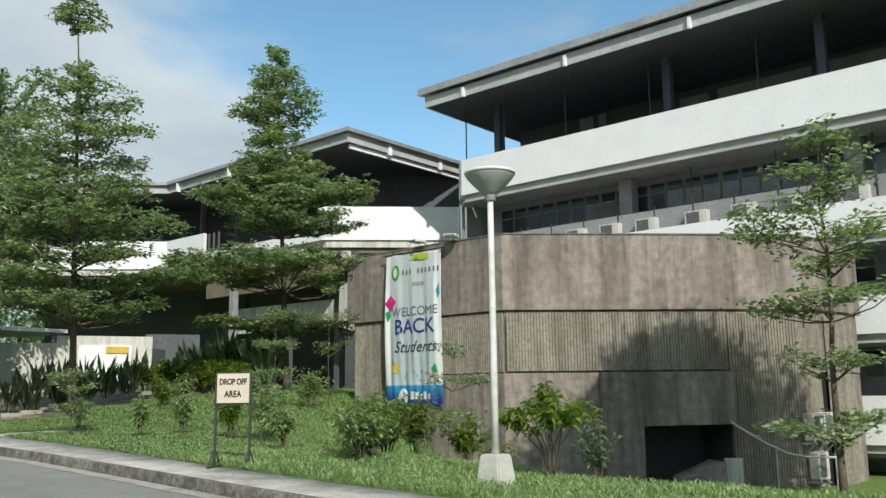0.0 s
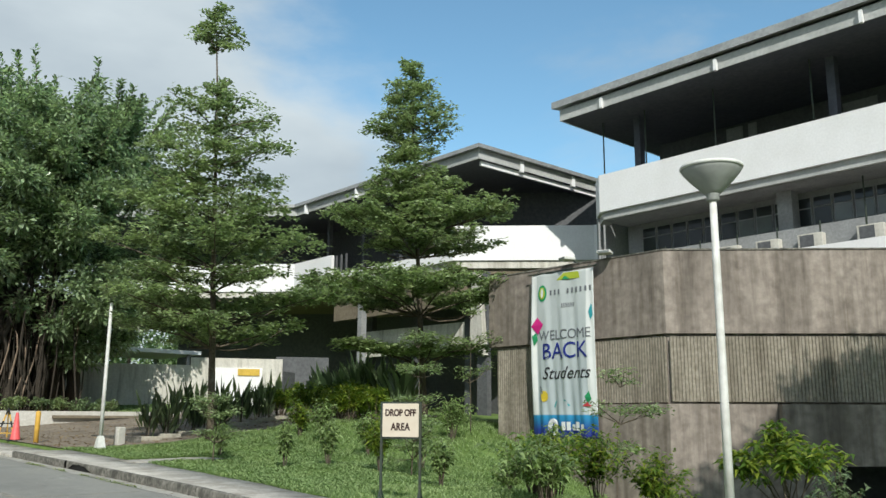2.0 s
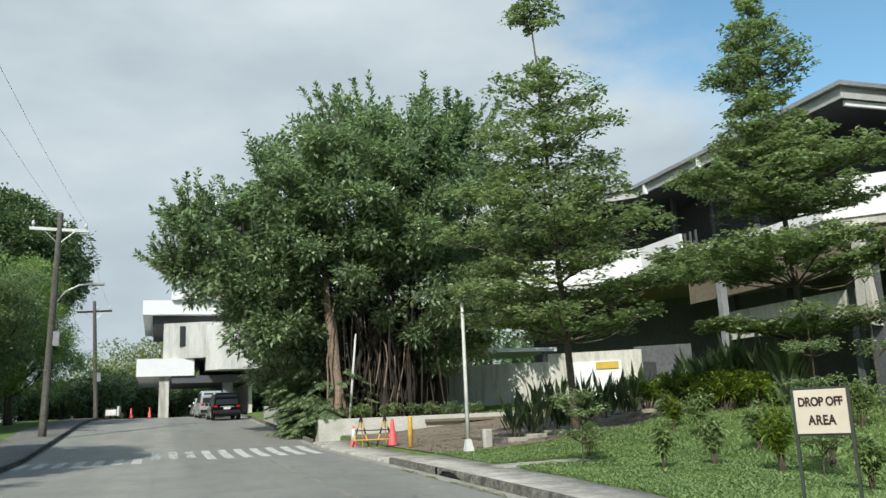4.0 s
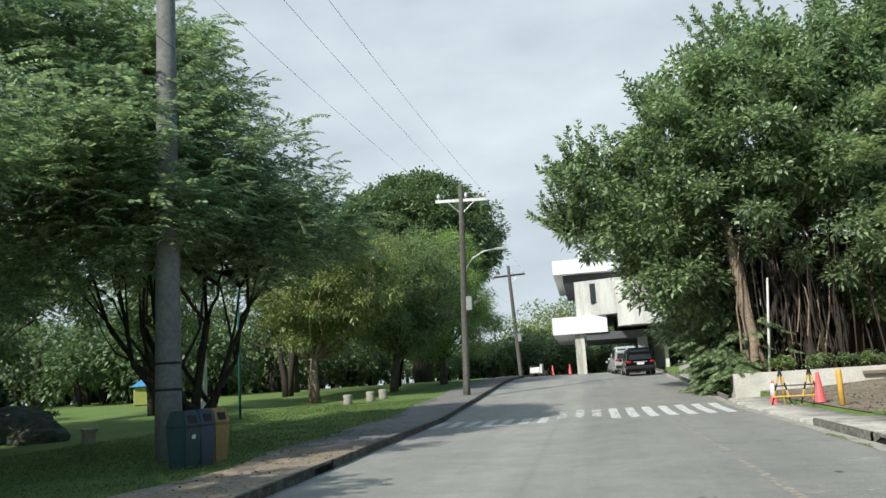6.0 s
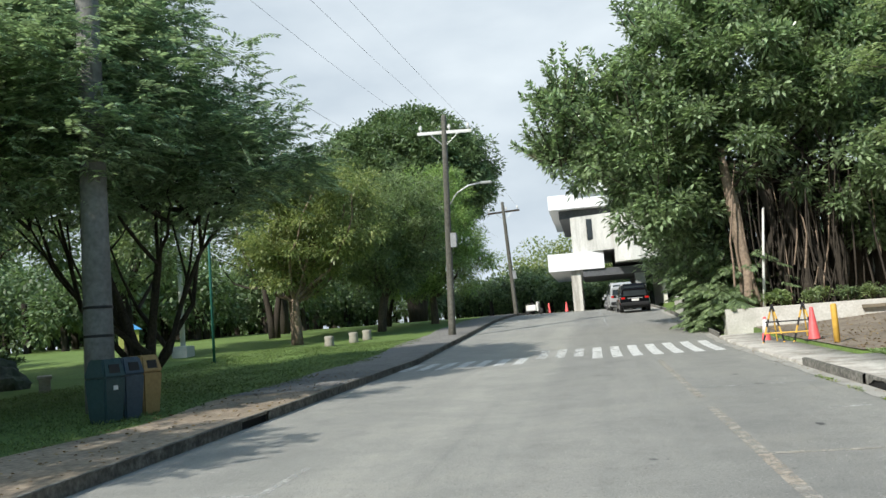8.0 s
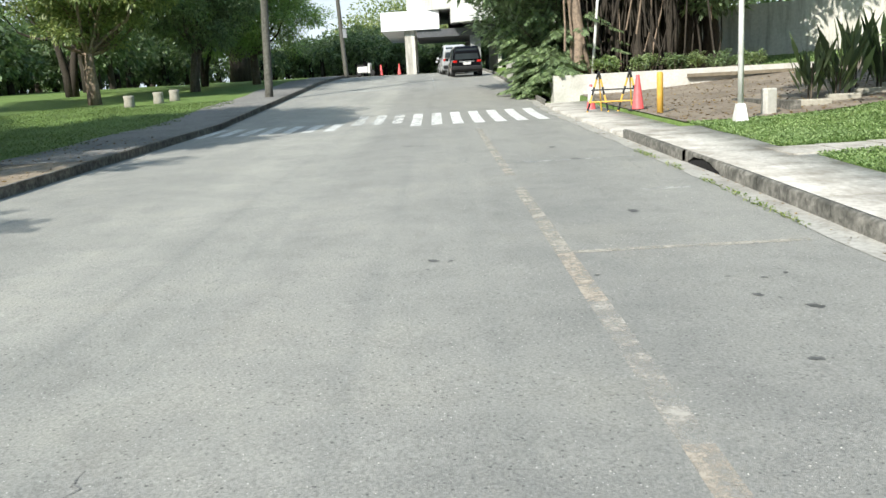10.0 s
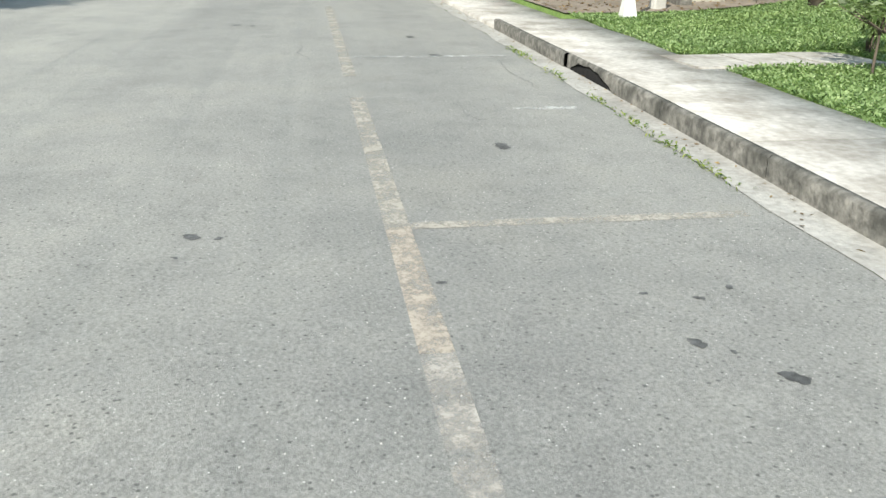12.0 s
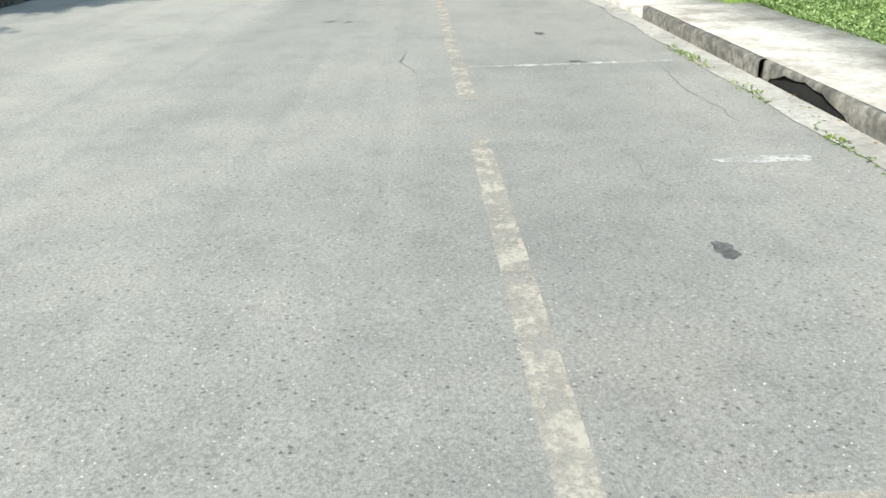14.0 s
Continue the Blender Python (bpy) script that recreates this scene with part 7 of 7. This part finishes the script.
            part("rim", bm, STEEL, w)
    part("bumper", bevel_box(-0.08, 0.2, -Wd * 0.46, Wd * 0.46, 0.36, 0.58, 0.05), BLACK_PAINT, root)
    part("number_plate", bevel_box(-0.045, 0.0, -0.22, 0.22, zb * 0.70, zb * 0.70 + 0.14, 0.01), REFLECT, root)
    part("trim_bar", bevel_box(-0.02, 0.02, -0.45, 0.45, zb * 0.88, zb * 0.92, 0.01), STEEL, root)
    return root


car("black sport utility car with red tail lights parked at the kerb", (-61.0, 5.75, float(road_z(-62.5))), 180 + 2.5, CAR_BLACK, 4.6, 1.86, 1.76)
car("silver van parked ahead of a black car", (-68.0, 5.25, float(road_z(-69.5))), 180 + 2.5, CAR_SILVER, 4.9, 1.8, 1.95, True)
car("grey car parked further up the road", (-75.4, 5.1, float(road_z(-77)) - 0.02), 180 + 2, CAR_SILVER, 4.3, 1.75, 1.5)


# ---- utility poles, wires, street light ----
def utility_pole(label, x, y, h, lamp_arm=True, lean=0.0, arm_mat=POST_WHITE):
    z = land(x, y)
    root = thing("utility_pole", label, "utility pole", (x, y, z), 0, "utility poles")
    root.matrix_world = pose(x, y, z, lean, 0, 0)
    bm = bmesh.new()
    lathe(bm, [(0.20, -0.4), (0.185, 0.5), (0.13, h - 0.1), (0.10, h)], 12)
    part("pole", bm, WOOD_POLE, root, smooth=True)
    bm = bmesh.new()
    box(bm, -0.07, 0.07, -1.35, 1.35, h - 0.95, h - 0.80)
    arm = part("crossarm", bm, arm_mat, root, "pale weathered crossarm" if arm_mat is POST_WHITE else "dark wooden crossarm")
    for k in (-1.2, 0.25, 1.2):
        bm = bmesh.new()
        lathe(bm, [(0.03, h - 0.80), (0.03, h - 0.70), (0.085, h - 0.66), (0.085, h - 0.60), (0.05, h - 0.56), (0.08, h - 0.52), (0.02, h - 0.46)], 10, Matrix.Translation((0, k, 0)))
        part("insulator", bm, REFLECT, arm, smooth=True)
    for s in (-1, 1):
        bm = bmesh.new()
        tube(bm, [(0.03, 0, h - 1.6), (0.05, s * 0.7, h - 0.95)], 0.025, 6)
        part("brace", bm, STEEL, root)
    if lamp_arm:
        bm = bmesh.new()
        tube(bm, [(0.0, 0.12, h - 4.5), (0.0, 0.5, h - 3.95), (0.0, 1.1, h - 3.6), (0.0, 1.75, h - 3.5)], 0.04, 8)
        la = part("lamp_arm", bm, STEEL, root, smooth=True)
        part("lamp_head", bevel_box(-0.1, 0.1, 1.7, 2.25, h - 3.58, h - 3.44, 0.04), LAMP_GREY, la)
    bm = bmesh.new()
    box(bm, -0.16, 0.16, 0.12, 0.4, h - 6.6, h - 5.9)
    part("service_box", bm, GREY_PAINT, root)
    return root


P1X, P1Y = -48.8, -3.6
utility_pole("weathered wooden utility pole with crossarm and curved lamp arm", P1X, P1Y, 10.9, True, -2.0)
utility_pole("leaning dark wooden utility pole near the crest", -79.0, -3.15, 9.8, False, 2.5, DARK_BARK)
utility_pole("wooden utility pole behind the start of the walk", 16.0, -3.0, 10.0, False)
zt = land(P1X, P1Y) + 10.9 - 0.5
for k, (dy, za, zb_) in enumerate(((-1.2, 0.0, 8.9), (0.25, 0.0, 9.0), (1.2, 0.0, 9.1), (0.0, -3.0, 6.9))):
    for (xa, ya, z0), (xb, yb, z1), sag in (((P1X, P1Y + 0.36 + dy, zt + za), (16.0, -3.0 + dy * 0.7, zb_), 0.9), ((P1X, P1Y + 0.36 + dy, zt + za), (-79.0, -3.7 + dy, land(-79, -3.7) + 9.3 + za), 0.5)):
        bm = bmesh.new()
        tube(bm, [(xa + (xb - xa) * t, ya + (yb - ya) * t, z0 + (z1 - z0) * t - sag * 4 * t * (1 - t)) for t in np.linspace(0, 1, 24)], 0.0045, 5)
        tagged(part("overhead_wire", bm, RUBBER), "thin black overhead wire between utility poles", "wire", "overhead wires")

# ---- park furniture ----
CPX, CPY = -24.3, -7.0
cp = thing("concrete_pole", "thick grey concrete pole standing beside litter bins", "pole", (CPX, CPY, land(CPX, CPY)))
bm = bmesh.new()
lathe(bm, [(0.31, -0.3), (0.30, 1.5), (0.27, 5.0), (0.22, 11.5), (0.2, 11.55)], 20)
part("shaft", bm, surface("grey_pole_concrete", (0.13, 0.128, 0.118), (0.21, 0.205, 0.19), 0.85, 10, 1.2, 0.4, bump=0.3), cp, smooth=True)
for z in (1.55, 2.15):
    bm = bmesh.new()
    lathe(bm, [(0.305, z), (0.312, z + 0.01), (0.312, z + 0.05), (0.30, z + 0.06)], 20)
    part("strap", bm, BLACK_PAINT, cp)


def litter_bin(label, at, turn, mat):
    root = thing("litter_bin", label, "litter bin", at, turn, "row of litter bins")
    bm = bmesh.new()
    hexa(bm, [(x * 0.21, y * 0.21, 0.0) for x, y in ((-1, -1), (1, -1), (1, 1), (-1, 1))] + [(x * 0.26, y * 0.26, 0.82) for x, y in ((-1, -1), (1, -1), (1, 1), (-1, 1))])
    bmesh.ops.bevel(bm, geom=bm.edges[:], offset=0.03, segments=2, affect="EDGES")
    part("body", bm, mat, root)
    bm = bmesh.new()
    hexa(bm, [(x * 0.27, y * 0.27, 0.825) for x, y in ((-1, -1), (1, -1), (1, 1), (-1, 1))] + [(x * 0.18, y * 0.22, 1.16) for x, y in ((-1, -1), (1, -1), (1, 1), (-1, 1))])
    bmesh.ops.bevel(bm, geom=bm.edges[:], offset=0.03, segments=2, affect="EDGES")
    lid = part("lid", bm, mat, root)
    bm = bmesh.new()
    hexa(bm, [(0.235, -0.13, 0.90), (0.25, -0.13, 0.90), (0.25, 0.13, 0.90), (0.235, 0.13, 0.90), (0.205, -0.12, 1.06), (0.225, -0.12, 1.06), (0.225, 0.12, 1.06), (0.205, 0.12, 1.06)])
    part("flap", bm, BLACK_PAINT, lid)
    bm = bmesh.new()
    box(bm, 0.19, 0.262, -0.05, 0.05, 0.6, 0.68)
    part("sticker", bm, REFLECT, root) if mat is BIN_TEAL else bm.free()
    return root


litter_bin("dark teal plastic litter bin with a hooded lid", (-22.25, -5.62, land(-22.25, -5.62)), 75, BIN_TEAL)
litter_bin("blue-grey plastic litter bin with a hooded lid", (-22.85, -5.58, land(-22.85, -5.58)), 75, BIN_BLUE)
litter_bin("tan yellow plastic litter bin with a hooded lid", (-23.45, -5.54, land(-23.45, -5.54)), 75, BIN_TAN)

pl_ = thing("park_lamp", "tall white park lamp post on a white block", "street lamp", (-47.6, -17.0, land(-47.6, -17.0)))
part("block", bevel_box(-0.42, 0.42, -0.42, 0.42, -0.2, 0.55, 0.04), POST_WHITE, pl_)
bm = bmesh.new()
lathe(bm, [(0.13, 0.5), (0.12, 4.0), (0.09, 9.2)], 12)
part("post", bm, POST_WHITE, pl_, smooth=True)
part("head", bevel_box(-0.15, 0.15, -0.5, 0.5, 9.15, 9.3, 0.04), LAMP_GREY, pl_)
gp = thing("green_post", "thin dark green steel post in the park", "post", (-41.9, -12.7, land(-41.9, -12.7)))
bm = bmesh.new()
lathe(bm, [(0.06, -0.2), (0.06, 5.6), (0.03, 5.65)], 10)
part("pipe", bm, GREEN_PAINT, gp, smooth=True)
part("hoop_plate", bevel_box(-0.3, 0.3, -0.03, 0.03, 0.02, 0.06, 0.01), DARK_STEEL, gp)


def bench(label, x, y, turn, L=2.2):
    root = thing("stone_bench", label, "bench", (x, y, land(x, y)), turn, "park benches")
    part("seat", bevel_box(-L / 2, L / 2, -0.22, 0.22, 0.40, 0.50, 0.02), STONE, root)
    for s in (-0.36, 0.0, 0.36):
        part("leg", bevel_box(s * L - 0.09, s * L + 0.09, -0.17, 0.17, -0.1, 0.40, 0.015), STONE, root)
    return root


bench("weathered stone slab bench on the grass", -33.0, -14.4, 35, 2.6)
bench("weathered stone slab bench on the grass", -37.5, -14.0, 35, 2.4)
bench("pale stone slab bench in park shade", -30.0, -17.6, 30, 3.0)
bench("pale stone slab bench in park shade", -28.5, -19.6, 30, 3.0)
for x, y in ((-47.5, -9.4), (-49.3, -8.7), (-50.4, -8.3)):
    b = thing("stone_stool", "squat weathered stone stool on grass", "stool", (x, y, land(x, y)), 20, "stone stools")
    bm = bmesh.new()
    lathe(bm, [(0.22, -0.1), (0.24, 0.1), (0.21, 0.3), (0.24, 0.46), (0.22, 0.5), (0.1, 0.51)], 14)
    part("block", bm, STONE, b, smooth=True)
kiosk = thing("park_kiosk", "small yellow kiosk with a bright blue roof", "kiosk", (-61.5, -28.0, land(-61.5, -28.0)), 30)
part("body", bevel_box(-0.8, 0.8, -0.65, 0.65, 0, 1.25, 0.03), surface("yellow_green_paint", (0.36, 0.38, 0.10), (0.46, 0.48, 0.16), 0.6, 8, 1, 0.2, bump=0.05), kiosk)
bm = bmesh.new()
hexa(bm, [(-1.0, -0.85, 1.25), (1.0, -0.85, 1.25), (1.0, 0.85, 1.25), (-1.0, 0.85, 1.25), (-0.3, -0.15, 1.75), (0.3, -0.15, 1.75), (0.3, 0.15, 1.75), (-0.3, 0.15, 1.75)])
part("roof", bm, surface("blue_roof", (0.05, 0.24, 0.50), (0.09, 0.32, 0.60), 0.5, 8, 1, 0.2, bump=0.05), kiosk)
# white low building behind the kerbside trees
lowb = thing("white_annex", "low white annex wall behind kerbside trees", "building", (-70, 13.0, land(-70, 13.0)))
part("wall", bevel_box(-9, 4, 0, 0.3, -0.5, 4.2, 0.02), WHITE, lowb)
for x in (-6, -2, 2):
    part("window", bevel_box(x - 0.7, x + 0.7, -0.03, 0.0, 1.4, 2.6, 0.01), GLASS, lowb)
# thin kerbside tree trunks near the parked cars
for k, (x, y) in enumerate(((-56.5, 8.9), (-63.5, 9.4), (-70.5, 9.6))):
    broad_tree("slim kerbside tree with light foliage", (x, y, land(x, y)), [[(0, 0, -0.2, 0.10), (0.05, 0.05, 1.8, 0.08), (0.1, 0.0, 3.6, 0.06)]], [(0, 0, 5.2, 1.9, 1.9, 1.6), (0.6, -0.5, 6.2, 1.3, 1.3, 1.1)], 300 + k, 160, 20, 0.24, 0.5, LEAF_FICUS, BARK, limbs=6, group="kerbside trees")
# scooter and cones near the crest
scz = float(road_z(-84))
sc = thing("motor_scooter", "small white motor scooter parked at the road's crest", "scooter", (-84.0, -2.0, scz), 70)
for x in (-0.6, 0.6):
    bm = bmesh.new()
    lathe(bm, [(0.12, -0.06), (0.26, -0.05), (0.28, 0.0), (0.26, 0.05), (0.12, 0.06)], 16, pose(x, 0, 0.28, 90))
    part("wheel", bm, RUBBER, sc, smooth=True)
part("body", bevel_box(-0.75, 0.25, -0.17, 0.17, 0.3, 0.85, 0.12, 3), POST_WHITE, sc)
part("front_shield", bevel_box(0.3, 0.5, -0.22, 0.22, 0.25, 1.1, 0.07, 3), POST_WHITE, sc)
part("seat", bevel_box(-0.75, 0.05, -0.15, 0.15, 0.85, 0.98, 0.05, 2), RUBBER, sc)
bm = bmesh.new()
tube(bm, [(0.35, -0.35, 1.15), (0.42, 0, 1.1), (0.35, 0.35, 1.15)], 0.025, 6)
part("handlebar", bm, DARK_STEEL, sc)
for x, y in ((-82.5, -0.6), (-82.8, 0.9)):
    cone("small orange traffic cone at the crest", (x, y, float(road_z(x)) + 0.002))

MOUND_ROCK = surface("dark_mossy_rock", (0.055, 0.058, 0.05), (0.13, 0.13, 0.115), 0.95, 5, 1.0, 0.5, (0.05, 0.07, 0.03), bump=0.9)


def rock_mound(label, at, turn, size, seed):
    """A low mound of rock: a flattened ball with lumps and ledges."""
    root = thing("rock_mound", label, "rock", at, turn)
    bm = bmesh.new()
    bmesh.ops.create_icosphere(bm, subdivisions=4, radius=1.0)
    for v in bm.verts:
        q = v.co.copy()
        lump = 1 + 0.22 * noise.noise(q * 1.6 + Vector((seed, 0, 0))) + 0.10 * noise.noise(q * 4.3 + Vector((0, seed, 0)))
        v.co = Vector((q.x * size[0] * lump, q.y * size[1] * lump, (max(q.z, -0.3) + 0.12) * size[2] * lump))
    part("rock", bm, MOUND_ROCK, root)
    return root


rock_mound("low dark mossy rock mound in the shaded park", (-36.6, -20.3, land(-36.6, -20.3)), 30, (1.5, 2.0, 1.15), 3.0)
rock_mound("small dark mossy rock on the park grass", (-35.0, -17.6, land(-35.0, -17.6)), 10, (0.9, 1.0, 0.75), 8.0)
for k, (x, y, r) in enumerate(((-37.8, -21.6, 1.0), (-38.6, -20.4, 0.9))):
    bush("low dark shrub in the shaded park bed", (x, y, land(x, y)), r, 1.2, 340 + k, LEAF_PURPLE, 60, 14, 0.24, group="shaded park shrubs")


# ---- small wear and clutter ----
def crack(points, w):
    """A thin dark crack along plan points on the road."""
    rc = random.Random(int(points[0][0] * 100))
    pts = []
    for a, b in zip(points, points[1:]):
        for k in range(6):
            t = k / 6
            pts.append((a[0] + (b[0] - a[0]) * t + rc.gauss(0, 0.018), a[1] + (b[1] - a[1]) * t + rc.gauss(0, 0.018)))
    pts.append(points[-1])
    bm = bmesh.new()
    row = []
    for i, (x, y) in enumerate(pts):
        p, q = Vector(pts[max(i - 1, 0)]), Vector(pts[min(i + 1, len(pts) - 1)])
        d = (q - p).normalized()
        ww = 0.6 * w * rc.uniform(0.3, 1.0) * (0.3 if i in (0, len(pts) - 1) else 1)
        row.append([bm.verts.new((x - d.y * s * ww, y + d.x * s * ww, float(road_z(x)) + 0.0045)) for s in (-1, 1)])
    for a, b in zip(row, row[1:]):
        bm.faces.new((a[0], b[0], b[1], a[1]))
    tagged(part("road_crack", bm, CRACK), "thin dark crack in worn asphalt", "crack", "road cracks", "structure")


crack([(-13.4, 0.38), (-13.77, 0.28), (-14.16, 0.41)], 0.006)
crack([(-13.15, 0.7), (-13.06, 1.1), (-13.3, 1.3)], 0.006)
crack([(-13.0, 2.28), (-13.2, 2.33), (-13.35, 2.25)], 0.006)
crack([(-25.8, 0.54), (-26.04, 1.08), (-26.48, 1.31)], 0.010)
crack([(-20.4, 5.7), (-20.2, 5.76), (-19.76, 5.72), (-19.6, 5.9)], 0.008)
crack([(-14.04, 1.14), (-13.72, 1.12), (-13.36, 1.19)], 0.006)
crack([(-13.1, 0.94), (-13.18, 0.73), (-13.3, 0.6)], 0.006)
crack([(-24.6, 4.3), (-23.9, 4.25), (-23.2, 4.4)], 0.012)
crack([(-24.4, 6.6), (-23.3, 6.72), (-22.2, 6.64), (-21.0, 6.7)], 0.008)
crack([(-31.0, 1.6), (-30.4, 2.4), (-30.2, 3.3)], 0.02)
crack([(-10.5, 5.4), (-9.6, 5.6), (-8.6, 5.5), (-7.4, 5.7)], 0.012)
crack([(-9.0, 3.4), (-8.2, 3.7), (-7.7, 4.3)], 0.012)
smear = stain(-20.1, 6.52, 0.34, 0.42, "pale paint smear on the asphalt")
smear.data.materials[0] = LINE_WHITE
smear.name = "paint_smear"
smear["group"] = ""

# dead leaves on the court, the path and along the kerb
rngl = np.random.default_rng(31)
LITTER = leaf_mat("dry_leaf", (0.10, 0.06, 0.025), (0.20, 0.13, 0.06), (0.34, 0.24, 0.11), 0.8, 0.15)
lx, ly = rngl.uniform(-39.5, -27.4, 2600), rngl.uniform(8.9, 18.0, 2600)
lz = np.maximum(land_z(lx, ly), road_z(lx) + 0.07) + 0.036
az = rngl.uniform(0, 6.283, len(lx))
tagged(leaves("leaf_litter", np.stack([lx, ly, lz], 1), np.stack([np.cos(az), np.sin(az), rngl.uniform(0, 0.25, len(lx))], 1), 0.10 * rngl.uniform(0.5, 1.2, len(lx)), 0.045, LITTER, None, rngl, 0.0), "dry brown leaves scattered over the court", "leaf litter", kind="stuff")
lx = rngl.uniform(-32.0, -8.0, 900)
ly = kerb_s(lx) - rngl.uniform(0.1, 2.2, 900)
az = rngl.uniform(0, 6.283, 900)
tagged(leaves("leaf_litter", np.stack([lx, ly, road_z(lx) + 0.180], 1), np.stack([np.cos(az), np.sin(az), rngl.uniform(0, 0.25, 900)], 1), 0.08 * rngl.uniform(0.5, 1.2, 900), 0.035, LITTER, None, rngl, 0.0), "dry leaves on the earth path", "leaf litter", kind="stuff")
lx = rngl.uniform(-60.0, -10.0, 420)
ly = kerb_n(lx) - np.abs(rngl.normal(0.12, 0.12, 420))
az = rngl.uniform(0, 6.283, 420)
tagged(leaves("leaf_litter", np.stack([lx, ly, road_z(lx) + 0.010], 1), np.stack([np.cos(az), np.sin(az), rngl.uniform(0, 0.2, 420)], 1), 0.05 * rngl.uniform(0.5, 1.2, 420), 0.02, LITTER, None, rngl, 0.0), "dry leaf scraps in the gutter", "leaf litter", kind="stuff")

# loose gravel at the road's edge and on the asphalt
gx, gy = rngl.uniform(-26, -11, 1500), rngl.uniform(1.0, 7.0, 1500)
gz_ = road_z(gx)
r = rngl.uniform(0.003, 0.008, 1500)
tet = 0.7 * np.array([(1, 0, -0.3), (-0.5, 0.87, -0.3), (-0.5, -0.87, -0.3), (0.1, 0.05, 0.8)])
gvx = (np.stack([gx, gy, gz_ + 0.002], 1)[:, None, :] + tet[None] * r[:, None, None]).reshape(-1, 3)
q = np.arange(1500)[:, None] * 4
gfx = np.concatenate([q + np.array(f) for f in ((0, 1, 3), (1, 2, 3), (2, 0, 3))])
tagged(soup("gravel", gvx, gfx, PALE_CONC), "tiny pale grit on the asphalt", "gravel", kind="stuff")

# white stepped bench far across the park
bl = thing("stepped_bench", "long white stepped bench across the park", "bench", (-56.0, -37.0, land(-56, -37)), 35)
for k in range(3):
    part("plank", bevel_box(-4.0, 4.0, 0.6 * k, 0.6 * k + 0.3, 0.38 + 0.32 * k, 0.46 + 0.32 * k, 0.01), POST_WHITE, bl)
    for x in (-3.6, 0.0, 3.6):
        part("leg", bevel_box(x - 0.05, x + 0.05, 0.6 * k + 0.08, 0.6 * k + 0.22, -0.1, 0.38 + 0.32 * k, 0.005), POST_WHITE, bl)

# pipes on the tall wing
for x, z0, z1 in ((-25.2, 4.0, 10.6), (-24.9, 8.0, 10.4)):
    bm = bmesh.new()
    tube(bm, [(x - 0.55, YF + 0.3, z0), (x - 0.55, YF + 0.3, z1)], 0.05, 8)
    part("downpipe", bm, GREY_PAINT, tall)
# bed edging stones by the dark plants
for k in range(9):
    x, y = -28.7 - 0.33 * k, 12.0 + 0.78 * k
    z = land(x, y)
    s = thing("edging_stone", "rough grey edging stone beside a plant bed", "stone", (x, y, z), 66, "bed edging stones")
    part("block", bevel_box(-0.36, 0.36, -0.09, 0.09, -0.1, 0.16, 0.03), STONE, s)
